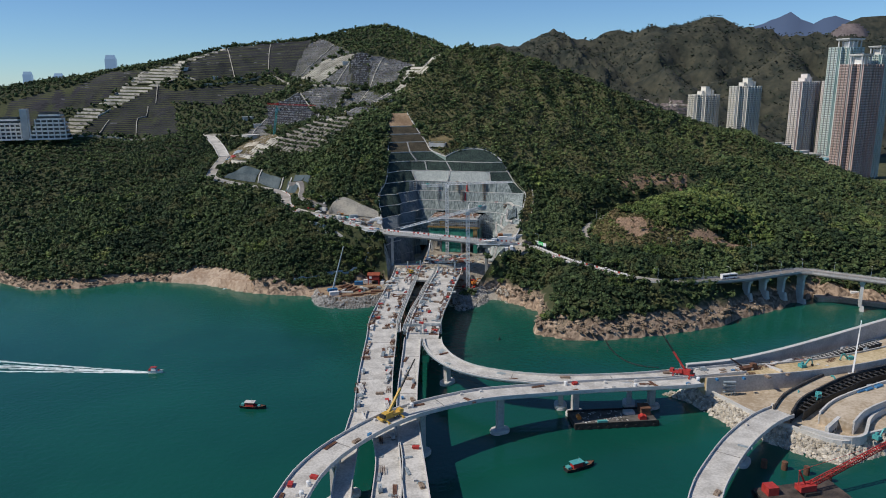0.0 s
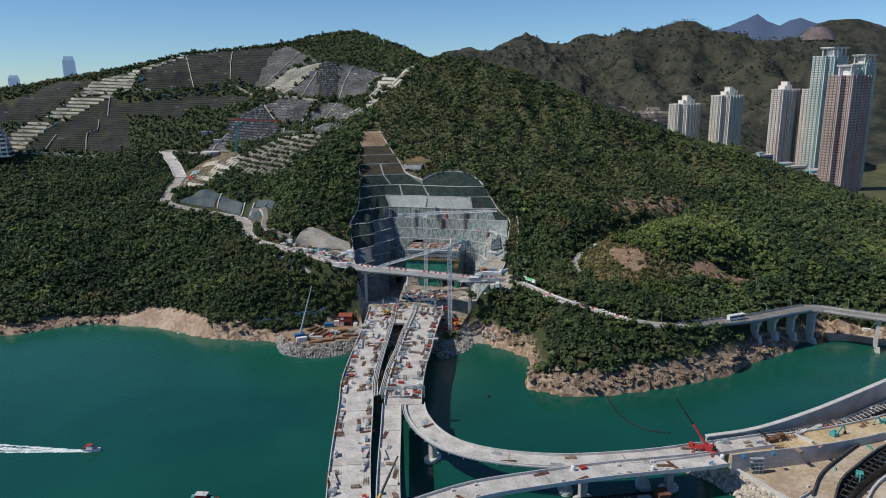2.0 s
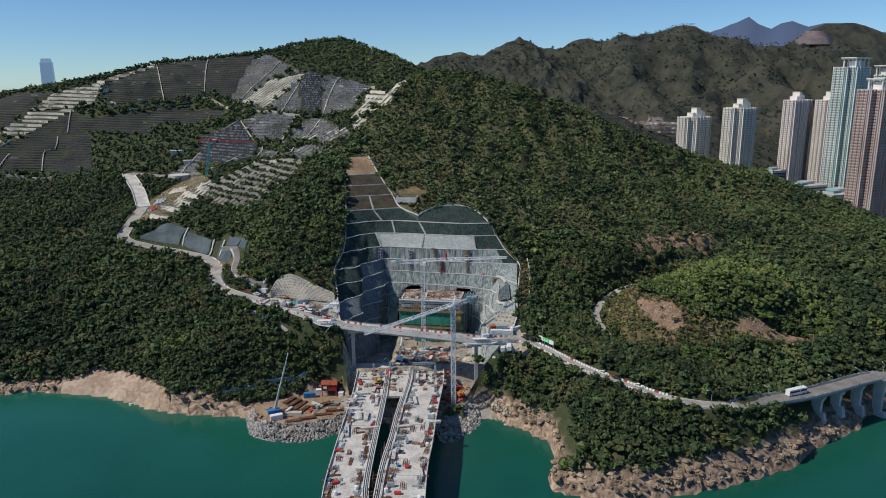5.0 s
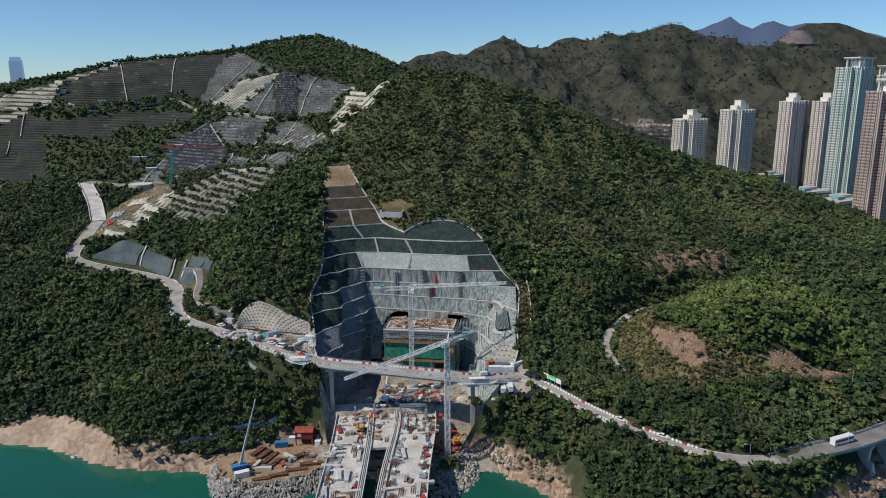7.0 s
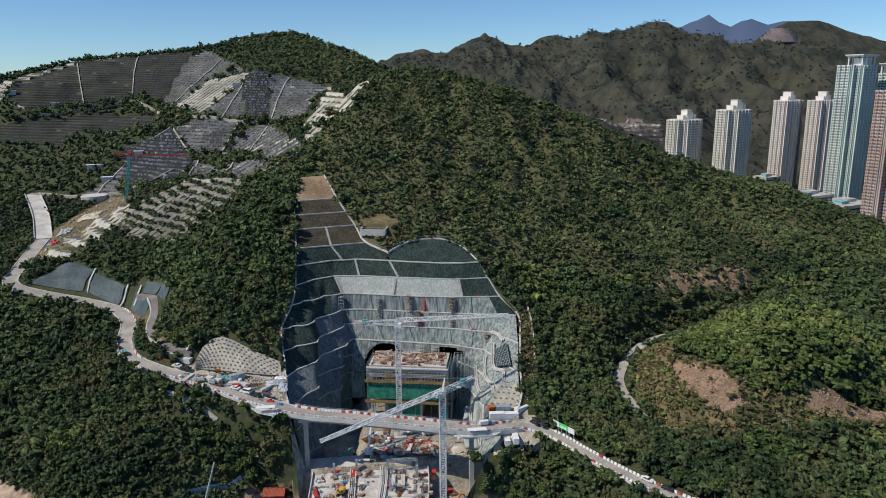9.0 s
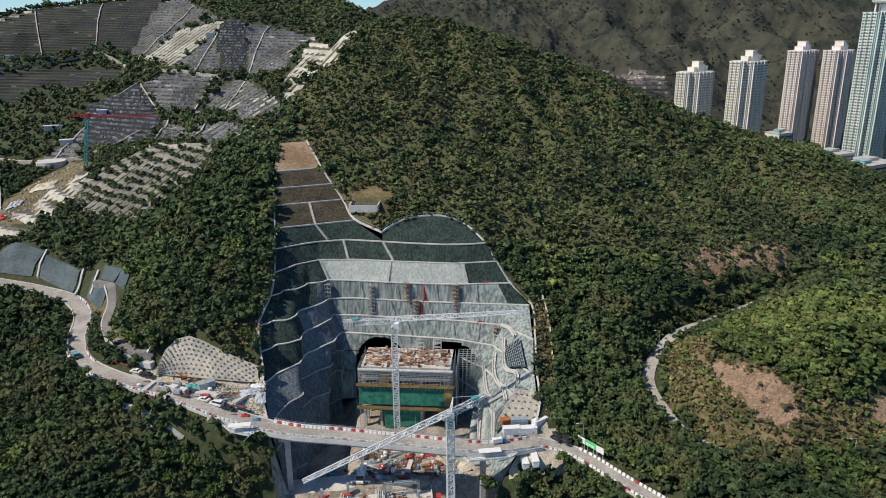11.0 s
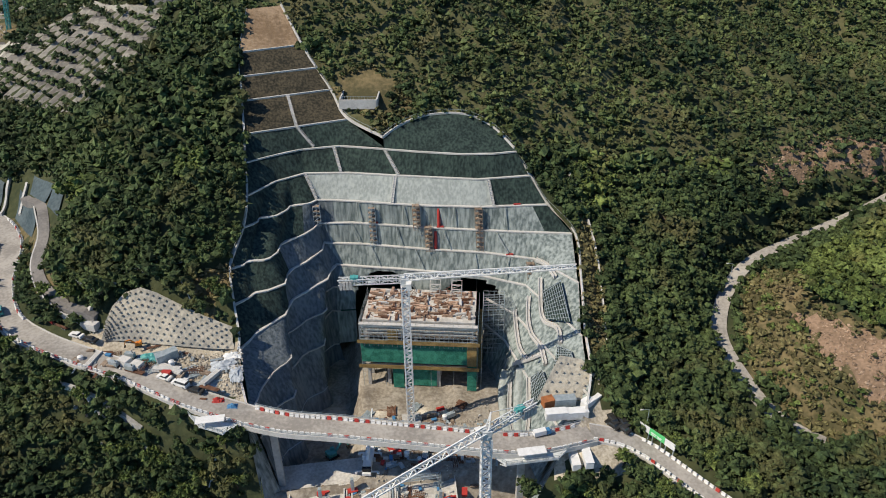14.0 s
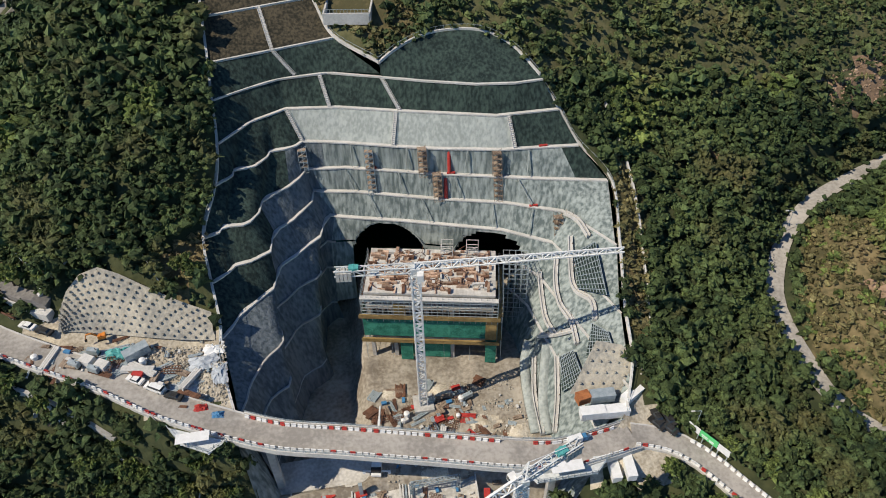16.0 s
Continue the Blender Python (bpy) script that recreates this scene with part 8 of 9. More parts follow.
KITS = [
    kit_stack("timber_stack", 2, 3, 3.2, 0.7, 0.22, TIMBER, "stack of weathered timber on the viaduct deck", "timber"),
    template("rebar_cage", cage(4.5, 1.6, 1.0), RUST, "rusty reinforcement cage on the viaduct deck", "steel"),
    kit_stack("steel_bundle", 4, 1, 6.0, 0.26, 0.3, RUST, "bundle of rusty steel bars on the viaduct deck", "steel"),
    kit_stack("tube_bundle", 3, 2, 5.0, 0.26, 0.2, GALV, "bundle of scaffold tubes on the viaduct deck", "steel"),
    template("concrete_block", Shape().box((0, 0, 0), (1.6, 1.0, 0.9), 0, 0.9), PALE, "precast concrete block on the viaduct deck", "block"),
    template("tool_box", Shape().box((0, 0, 0), (1.6, 0.9, 0.8)).box((0, 0, 0.8), (1.7, 1.0, 0.1)), BLUE, "blue tool box on the viaduct deck", "box"),
    template("water_tank", Shape().tube((0, 0, 0), (0, 0, 1.6), 0.8, n=12).tube((0, 0, 1.6), (0, 0, 1.85), 0.8, 0.3, 12), WHITE, "white round water tank on the viaduct deck", "tank"),
    template("pallet_load", Shape().box((0, 0, 0), (1.1, 1.0, 0.15)).box((0, 0, 0.15), (1.0, 0.9, 0.6)), PALE, "pale wrapped pallet on the viaduct deck", "pallet"),
    template("formwork_panel", Shape().box((0, 0, 0), (3.0, 1.6, 0.14)).box((0, 0.5, 0.14), (3.0, 0.12, 0.2)).box((0, -0.5, 0.14), (3.0, 0.12, 0.2)), GALV, "steel formwork panel lying on the deck", "panel"),
    template("skip", Shape().box((0, 0, 0), (2.2, 1.3, 1.0), 0, 1.2), RED, "red rubbish skip on the viaduct deck", "skip"),
]
beams = thing("beam_stack", "stack of pale steel beams on the viaduct deck", "steel", group="deck materials")
bar = Shape().box((0, 0, 0), (8.0, 0.45, 0.5)).mesh("beam", PALE)
for i in range(6):
    share("beam", bar, beams, pose(0.1 * (i % 2), (i % 3 - 1) * 0.53, (i // 3) * 0.56))
KITS.append(beams)
gen = thing("generator", "grey diesel generator on the viaduct deck", "generator", group="deck materials")
part("housing", Shape().box((0, 0, 0.3), (2.8, 1.2, 1.5)), GALV, gen)
part("skid", Shape().box((0, 0, 0), (3.0, 1.3, 0.3)), BLACK, gen)
part("exhaust", Shape().tube((0.9, 0, 1.8), (0.9, 0, 2.4), 0.1), BLACK, gen)
KITS.append(gen)
COMMON = (0, 0, 0, 0, 1, 1, 1, 2, 2, 2, 3, 3, 3, 3, 4, 4, 4, 8, 8, 8, 8, 10, 10, 7, 7, 5, 6, 9, 11, 11)
used = set()


def litter(path, w, n, s0, s1, seed, edge=0.55, picks=None, lift=0.03):
    """Sets out copies along a deck, most of them near its edges."""
    r = random.Random(seed)
    line = curve(path, 4)
    for i in range(n):
        k = r.choice(picks or COMMON)
        s = r.uniform(s0, s1)
        side = r.choice((-1, 1)) * (w / 2 - 1.6) * (r.uniform(edge, 1.0) if r.random() < 0.88 else r.uniform(0, 0.6))
        m = along(line, s, side, lift) @ pose(0, 0, 0, 0, 0, r.choice((0, 0, 0, 90)) + r.uniform(-15, 15))
        if k not in used:
            used.add(k)
            KITS[k].matrix_world = m
        else:
            copy_thing(KITS[k], m)


litter(MAIN_WEST, 15.6, 150, 4, 130, 1, 0.72)
litter(MAIN_WEST, 15.6, 30, 60, 225, 21, 0.95, (1, 1, 0, 2))
litter(MAIN_WEST, 15.6, 60, 110, 225, 2, 0.85)
litter(MAIN_EAST, 17.0, 150, 4, 140, 3, 0.7)
litter(MAIN_EAST, 17.0, 22, 50, 140, 23, 0.95, (1, 1, 1, 2))
litter([(-28.5, 262.2, 13.9), (-23, 245, 13.9), (-19.5, 225, 13.9), (-18.6, 200, 13.9), (-18, 150, 13.9)], 9.6, 14, 5, 70, 4)
litter([(-16, 343.8, 13.9), (-15.8, 320, 13.9), (-15.8, 290, 13.9), (-15, 262, 13.9), (-12.6, 235, 13.9), (-9, 201, 13.9)], 8.6, 16, 20, 140, 5, 0.7)
litter(RAMP_B, 10, 44, 20, 260, 6, 0.75, (0, 2, 4, 4, 5, 7, 7, 9, 6))
litter(RAMP_A, 9, 16, 10, 150, 7, 0.7, (0, 2, 3, 8))
litter(RAMP_C, 10, 6, 40, 150, 8, 0.6, (0, 3, 7))
litter([(112, 297, 12.7), (136, 301, 12.2), (160, 309, 11.2), (185, 321, 10), (215, 337, 8.5)], 17, 46, 2, 110, 9, 0.3)
litter([(140, 276, 5.05), (165, 292, 5.05), (200, 305, 5.05), (240, 322, 5.05)], 14, 80, 2, 110, 10, 0.1)
litter([(-84, 460, 4.62), (-62, 456, 4.62), (-44, 466, 4.62)], 16, 26, 1, 48, 11, 0.1)
litter([(-12, 497, 15.9), (24, 494, 15.9)], 12, 30, 1, 35, 12, 0.1)
litter([(-20, 462, 14), (0, 460, 14)], 20, 1, 1, 10, 13)
litter([(-95, 521, 45.8), (-78, 516, 45), (-62, 510, 44), (-50, 505, 43)], 9, 30, 1, 48, 14, 0.1, None, -0.2)
litter([(-10, 503, 16), (20, 512, 16)], 8, 18, 1, 30, 15, 0.1)

# braced trench on the reclaimed land
trench = thing("braced_trench", "dark steel-braced trench between the ramps", "trench", kind="structure")
tl = curve([(146, 270.5, 6.4), (160, 282.5, 6.4), (177, 294, 6.2), (191, 303.5, 6), (215, 315, 5.6), (240, 326, 5.2)], 3)
for side in (-2.6, -0.4, 2.6):
    part("sheet_wall", Shape().sweep(tl, [(side - 0.2, -2), (side + 0.2, -2), (side + 0.2, 2.6), (side - 0.2, 2.6)]), BLACK, trench)
stb = Shape().beam((0, -2.7, 2.3), (0, 2.7, 2.3), 0.4).mesh("strut", FORMWORK_DARK)
for d in range(2, 104, 4):
    share("strut", stb, trench, along(tl, d, 0, 0))
for x, y in ((186, 289), (192, 292), (181, 287), (170, 291)):
    solid("blue_tarpaulin", Shape().box((x, y, 9.55 if x > 175 else 5.1), (5.5, 2.6, 0.5), 0.5, 0.8), BLUE, "crumpled blue tarpaulin over stored goods", "tarpaulin", "tarpaulins")
# transverse platform between the two decks at the landward end
plat = thing("working_platform", "concrete working platform joining both viaduct decks", "platform")
part("slab", Shape().box((-12.3, 472, 12.9), (15.5, 35, 1.09)), DECK, plat)
part("slab", Shape().box((-14, 494, 13.2), (46, 9, 0.9)), DECK, plat)

# white service pipes and walkways along the outer edges
for path, side, n in ((MAIN_WEST, -8.3, 3), (MAIN_EAST, 8.9, 4), (RAMP_A, 4.9, 2)):
    run = thing("service_pipes", "pale service pipes clipped along the viaduct edge", "pipes", group="service pipe runs")
    line = curve(path, 5)
    for i in range(n):
        pts = [along(line, s, side + 0.75 * i * (1 if side > 0 else -1), 0.4 + 0.15 * i).translation for s in np.arange(1, 140 if path is not RAMP_A else 120, 4)]
        part("pipe", Shape().sweep([tuple(p) for p in pts], [(-0.2, -0.2), (0.2, -0.2), (0.2, 0.2), (-0.2, 0.2)]), PALE if i != 1 else GALV, run)
    for s in np.arange(2, 138 if path is not RAMP_A else 118, 6):
        p, q = along(line, s, side * 0.9, 0.1).translation, along(line, s, side + (1.6 if side > 0 else -1.6), 0.1).translation
        part("bracket", Shape().beam(p, q, 0.2), GALV, run)


def sign_gantry(x, y, z, w):
    g = thing("gantry_frame", "galvanised steel gantry frame spanning the deck", "gantry", pose(x, y, z), "gantry frames")
    for a in (-w / 2, w / 2):
        part("leg", lattice(Shape(), (a, 0, 0), (a, 0, 5.5), 0.8, 4, 0.12), GALV, g)
    part("girder", lattice(Shape(), (-w / 2, 0, 5.0), (w / 2, 0, 5.0), 1.0, int(w / 1.4), 0.12), GALV, g)
    return g


sign_gantry(-16.2, 351, 14, 8.5)
sign_gantry(-5.8, 351, 14, 8.5)
sign_gantry(2.5, 484, 14, 12)
for x, y in ((-25, 484), (-16, 486), (-3, 470), (8, 478)):
    solid("steel_column", Shape().box((x, y, 14), (0.9, 0.9, 5.5)), GALV, "grey steel column standing on the deck end", "column", "steel columns")

# bridge piles in the water and the piling barge
for x, y in ((120, 241), (127, 239.5), (133.5, 236), (139, 231)):
    solid("steel_pile", Shape().tube((x, y, -2), (x, y, 3.2), 1.1, n=16), RUST, "rusty steel tube pile standing in the water", "pile", "steel piles")
cb = thing("crane_barge", "dark flat barge carrying the red crane", "barge", pose(124, 219, 0, 0, 0, 10))
part("hull", Shape().box((0, 0, -1.2), (30, 14, 3.0), 0, 1.02), BLACK, cb)
part("deck_plate", Shape().box((0, 0, 1.8), (29.5, 13.5, 0.8)), material("crane_barge_plate", (0.035, 0.03, 0.028), (0.11, 0.085, 0.07), 0.3, 0.8), cb)
part("deck_house", Shape().box((-11, 3, 2.6), (4, 4, 3)), RED, cb)

# working barge beside the piers
bg = thing("cargo_barge", "black flat barge with tyre fenders and deck cargo", "barge", pose(72, 279.5, 0, 0, 0, 5))
part("hull", Shape().box((0, 0, -1.0), (36, 13, 2.8), 0, 1.0), BLACK, bg)
BARGE = material("worn_deck_plate", (0.06, 0.055, 0.05), (0.15, 0.14, 0.13), 0.3, 0.8)
part("deck_plate", Shape().box((0, 0, 1.8), (35.4, 12.4, 0.15)), BARGE, bg)
bul = Shape()
for y in (-6.4, 6.4):
    bul.box((0, y, 1.8), (36, 0.25, 0.9))
part("bulwark", bul, BLACK, bg)
part("wheelhouse", Shape().box((14.5, 2, 1.9), (4, 5, 3.2)).box((14.5, 2, 5.1), (4.6, 5.4, 0.3)), RUST, bg)
part("winch", Shape().box((12, -3, 1.9), (3, 2.4, 1.6)).tube((12, -4.2, 3.2), (12, -1.8, 3.2), 0.8, n=12), RED, bg)
cargo_bar = Shape().box((0, 0, 0), (4.5, 1.0, 0.35)).mesh("cargo_beam", PALE)
for i in range(9):
    share("cargo_beam", cargo_bar, bg, pose(8 + 0.1 * (i % 2), 2.5 + (i % 3 - 1) * 1.08, 1.95 + (i // 3) * 0.39))
part("anchor_drum", Shape().tube((-15, -1.6, 2.9), (-15, 0.6, 2.9), 1.0, n=12), ORANGE, bg)
part("deck_boxes", Shape().box((-6, -5, 1.95), (4, 1.2, 1.2)), TEAL, bg)
tyre = Shape().tube((0, 0, 0), (0, 0.35, 0), 0.7, n=12).mesh("tyre_fender", BLACK)
for i in range(9):
    share("tyre_fender", tyre, bg, pose(-16 + i * 4, -6.9, 0.8))
for i in range(40):
    share("deck_scrap", KITS[4].data, bg, pose(rd.uniform(-14, 6), rd.uniform(-4.5, 5), 1.95, 0, 0, rd.uniform(0, 180)) @ Matrix.Diagonal((rd.uniform(0.3, 0.9), 0.25, 0.3, 1)))


def boat(at, label, L=12.0, cabin=RED, roof=PALE, name="fishing_boat"):
    b = thing(name, label, "boat", at, "boats")
    st = [(-0.5, 0.42, 0.25), (-0.3, 0.5, 0.15), (0.1, 0.5, 0.15), (0.32, 0.36, 0.25), (0.5, 0.03, 0.55)]
    W = L * 0.3
    s = Shape()
    for u, w, z in st:
        s.v += [(u * L, -w * W, 1.1 + z), (u * L, -w * W * 0.55, -0.5), (u * L, w * W * 0.55, -0.5), (u * L, w * W, 1.1 + z)]
    for i in range(4):
        for j in range(3):
            k = i * 4 + j
            s.f.append((k, k + 1, k + 5, k + 4))
    s.f.append((0, 3, 2, 1))
    part("hull", s, BLACK if L > 9 else WHITE, b)
    d = Shape()
    for u, w, z in st:
        d.v += [(u * L, -w * W * 0.93, 0.85 + z), (u * L, w * W * 0.93, 0.85 + z)]
    d.f += [(2 * i, 2 * i + 2, 2 * i + 3, 2 * i + 1) for i in range(4)]
    part("deck", d, RUST if L > 9 else PALE, b)
    c = part("cabin", Shape().box((-0.12 * L, 0, 1.0), (0.32 * L, W * 0.62, 1.9), 0, 0.95), cabin, b)
    part("cabin_roof", Shape().box((-0.12 * L, 0, 2.85), (0.4 * L, W * 0.78, 0.15)), roof, c)
    part("cabin_window", Shape().box((0.045 * L, 0, 2.0), (0.08, W * 0.5, 0.6)), GLASS, c)
    part("mast", Shape().tube((-0.05 * L, 0, 2.9), (-0.05 * L, 0, 4.8), 0.06), GALV, b)
    part("deck_gear", Shape().box((-0.4 * L, 0, 1.1), (0.12 * L, W * 0.5, 0.8)).box((0.22 * L, 0, 1.1), (0.1 * L, W * 0.3, 0.5)), TEAL if L > 9 else RED, b)
    return b


boat(pose(-86, 295, 0, 0, 0, -8), "dark wooden fishing boat with red cabin at rest")
boat(pose(51, 242, 0, 0, 0, 25), "small red and green workboat at rest", 13, RED, TEAL, "workboat")
speed = boat(pose(-146, 336, 0.1, 0, 0, -3), "small motor boat at speed trailing white foam", 7.5, WHITE, RED, "motor_boat")
FOAM = material("sea_foam", (0.45, 0.55, 0.54), (0.85, 0.88, 0.88), 0.25, 0.9, fine=1.6)
foam_v, foam_f = [], []
fr = np.random.RandomState(9)
for i in range(2600):
    u = fr.rand() ** 1.2
    d = u * 160
    x = -145 - d
    lane = fr.randint(0, 4)
    y = 335.6 + d * (0.19, 0.13, 0.1, 0.045)[lane] + fr.randn() * (0.2 + (0.9 if lane in (1, 2) else 0.45) * u)
    a, b = fr.uniform(0.5, 1.8) * (1 + 0.6 * u), fr.uniform(0.08, 0.26)
    if fr.rand() < u * (0.75 if lane in (1, 2) else 0.35):
        continue
    k = len(foam_v)
    h = 0.05 + 0.12 * fr.rand()
    foam_v += [(x - a, y - b, 0.02), (x + a, y - b * 0.6, 0.02), (x + a, y + b, 0.02), (x - a, y + b * 0.7, 0.02), (x, y, h)]
    foam_f += [(k, k + 1, k + 4), (k + 1, k + 2, k + 4), (k + 2, k + 3, k + 4), (k + 3, k, k + 4)]
tagged(arrays("wake_foam", foam_v, foam_f, [FOAM]), "white foam of the motor boat's wake", "foam", kind="stuff")
# surf along the rocks
sv, sf = [], []
for line in (COAST_WEST[2:15], COAST_EAST[3:16]):
    c = np.array(curve([(x, y, 0) for x, y in line], 1.2))
    for q in c:
        if bumps(q[0], q[1], 25, 6) > 1.0:
            for j in range(3):
                x, y = q[0] + fr.randn() * 1.2, q[1] - 1.0 + fr.randn() * 1.2
                a, b = fr.uniform(0.3, 1.0), fr.uniform(0.15, 0.45)
                k = len(sv)
                sv += [(x - a, y - b, 0.02), (x + a, y - b, 0.02), (x + a, y + b, 0.02), (x - a, y + b, 0.02), (x, y, 0.15)]
                sf += [(k, k + 1, k + 4), (k + 1, k + 2, k + 4), (k + 2, k + 3, k + 4), (k + 3, k, k + 4)]
tagged(arrays("surf_foam", sv, sf, [FOAM]), "thin white surf along the rocks", "foam", kind="stuff")
# floating boom and buoy
bm_ = thing("floating_boom", "curved dark floating boom on the water", "boom")
bl = curve([(91, 377, 0), (90.5, 366, 0), (92, 354, 0), (95, 345, 0), (101, 339, 0), (110, 336, 0)], 1.6)
flo = Shape().tube((-0.7, 0, 0.05), (0.7, 0, 0.05), 0.32, n=8).mesh("float", BLACK)
for a, b in zip(bl[:-1], bl[1:]):
    share("float", flo, bm_, pose(a[0], a[1], 0.1, 0, 0, math.degrees(math.atan2(b[1] - a[1], b[0] - a[0]))))
solid("buoy", Shape().tube((31.5, 379, -0.3), (31.5, 379, 0.9), 0.7, 0.5, 12).tube((31.5, 379, 0.9), (31.5, 379, 2.6), 0.12), BLACK, "small dark marker buoy floating in the bay", "buoy")
# quay to the east
quay = thing("quay", "low sandy quay along the eastern shore", "ground", kind="structure")
part("apron", Shape().sweep(curve([(246, 453, 2.5), (262, 450, 2.5), (280, 440, 2.5), (310, 425, 2.5), (400, 400, 2.5)], 6), [(-7, 0), (9, 0), (9, -4), (-7, -4)]), SAND, quay)
# cemetery crane
tc = thing("tower_crane", "teal and red tower crane below the grave terraces", "crane", group="tower cranes")
part("mast", lattice(Shape(), (-172, 733, 88), (-166, 733, 122), 1.6, 18, 0.2), TEAL, tc)
part("jib", lattice(Shape(), (-176, 733, 121), (-128, 736, 119), 1.2, 22, 0.2, 0.7, True), RED, tc)
part("cab", Shape().box((-166, 733, 120), (2.2, 2.2, 2.4)), RED, tc)


# ---- boulders along the natural shore ----
SHOREROCK = material("shore_rock", (0.085, 0.064, 0.044), (0.38, 0.29, 0.205), 0.3, 0.9, 0.25, 1.2, per="island", spread=0.35)
rk = np.random.RandomState(14)
spots = []
for line, lo_, hi_ in ((COAST_WEST[2:15], -1.0, 13.0), (COAST_EAST[4:15], -1.0, 15.0), (COAST_EAST[0:5], -2, 8)):
    c = np.array(curve([(x, y, 0) for x, y in line], 0.5))
    k = rk.randint(0, len(c), 800)
    x, y = c[k, 0] + rk.randn(800) * 2.5, c[k, 1] + rk.uniform(lo_, hi_, 800)
    z = ground(x, y)
    ok = inside(LAND, x, y) & (z < 9) & ~inside(BARE[3][0], x, y) & ~inside([(-92, 470), (-86, 448), (-60, 440), (-30, 452), (-40, 486), (-52, 488)], x, y)
    spots.append(np.column_stack([x, y, z - 0.2])[ok])
ex, ey = rk.uniform(2, 46, 1500), rk.uniform(430, 470, 1500)
ok = inside([(2, 446), (9, 432), (20, 440), (31, 458), (44, 444), (48, 450), (36, 466), (26, 466), (14, 452), (4, 452)], ex, ey)
ex, ey = ex[ok], ey[ok]
stones("shore_rubble", "pale rubble tipped along the shore below the tower crane", np.column_stack([ex, ey, np.clip(ground(ex, ey), -0.5, 6) + 0.3]), 0.6, 2.0, ARMOUR, 16)
stones("shore_boulders", "weathered brown boulders and ledges along the shore", np.concatenate(spots), 0.4, 1.9, SHOREROCK, 15)


# rubble and sheets strewn over the roadside yard
RUBBLE = material("yard_rubble", (0.26, 0.225, 0.175), (0.5, 0.45, 0.37), 0.5, 0.95, per="island", spread=0.35)
yx, yy = rk.uniform(-70, -42, 3400), rk.uniform(496, 519, 3400)
ok = inside([(-70, 518), (-66, 512), (-58, 506), (-48, 500), (-44, 501), (-44.5, 516), (-58, 517)], yx, yy)
yx, yy = yx[ok], yy[ok]
stones("yard_rubble", "broken pale rubble strewn over the roadside yard", np.column_stack([yx, yy, ground(yx, yy) + 0.1 + 0.5 * np.maximum(0, bumps(yx, yy, 8, 3))]), 0.15, 0.8, RUBBLE, 31)
SHEET = material("grey_sheeting", (0.3, 0.33, 0.36), (0.5, 0.53, 0.56), 0.8, 0.7)


def crumpled(x, y, w, d, h, mat, label, seed, name="ground_sheet"):
    """A creased sheet lying over uneven goods."""
    q = np.random.RandomState(seed)
    n = 10
    u, v = np.meshgrid(np.linspace(-0.5, 0.5, n), np.linspace(-0.5, 0.5, n))
    hump = h * (0.5 + 0.5 * q.rand(n, n)) * np.clip(1.3 - 2.2 * np.maximum(np.abs(u), np.abs(v)), 0.05, 1)
    px, py = x + (u + 0.05 * q.randn(n, n)) * w, y + (v + 0.05 * q.randn(n, n)) * d
    p = np.stack([px, py, ground(px, py) + 0.15 + hump], -1).reshape(-1, 3)
    i = np.arange(n * n).reshape(n, n)
    f = np.stack([i[:-1, :-1], i[:-1, 1:], i[1:, 1:], i[1:, :-1]], -1).reshape(-1, 4)
    return tagged(arrays(name, p, f, [mat]), label, "sheet", group="ground sheets")


for k, (x, y, w, d, h, mat, lab) in enumerate(((-71, 517, 6, 3, 1.6, TEAL, "faded teal tarpaulin over stored goods"), (-50, 511, 7, 4, 1.3, SHEET, "crumpled grey sheet on the rubble yard"), (-46, 508, 4, 5, 1.2, SHEET, "crumpled grey sheet on the rubble yard"),
                                               (-54, 506, 5, 3, 1.0, SHEET, "crumpled grey sheet on the rubble yard"), (-47.5, 515, 5, 4, 1.2, WHITE, "pale torn sheet at the slope's foot"), (-50.5, 500.5, 3.4, 2, 1.3, RED, "red tarpaulin beside the road"),
                                               (-46.6, 498.3, 3, 2, 1.2, BLUE, "blue tarpaulin beside the road"))):
    crumpled(x, y, w, d, h, mat, lab, 70 + k)
for x, y, t in ((-77.5, 515.4, -30), (-73.8, 513.6, -30)):
    solid("wrapped_crate", Shape().box((x, y, top_at(x, y) - 0.2), (3.4, 2.6, 2.2), math.radians(t), 0.92), PALE, "white wrapped crate beside the road", "crate", "wrapped crates")

# broken red rock over the open soil of the knoll
SOILROCK = material("red_rock_pieces", (0.15, 0.1, 0.068), (0.42, 0.3, 0.21), 0.5, 0.95, per="island", spread=0.3)
sx, sy = rk.uniform(118, 218, 16000), rk.uniform(460, 590, 16000)
ok = np.zeros(len(sx), bool)
for poly in BARE[2]:
    ok |= inside(poly, sx, sy)
stones("soil_rubble", "broken reddish rock and clods over bare soil", np.column_stack([sx, sy, ground(sx, sy) + 0.05])[ok], 0.3, 1.3, SOILROCK, 41, 0.6)
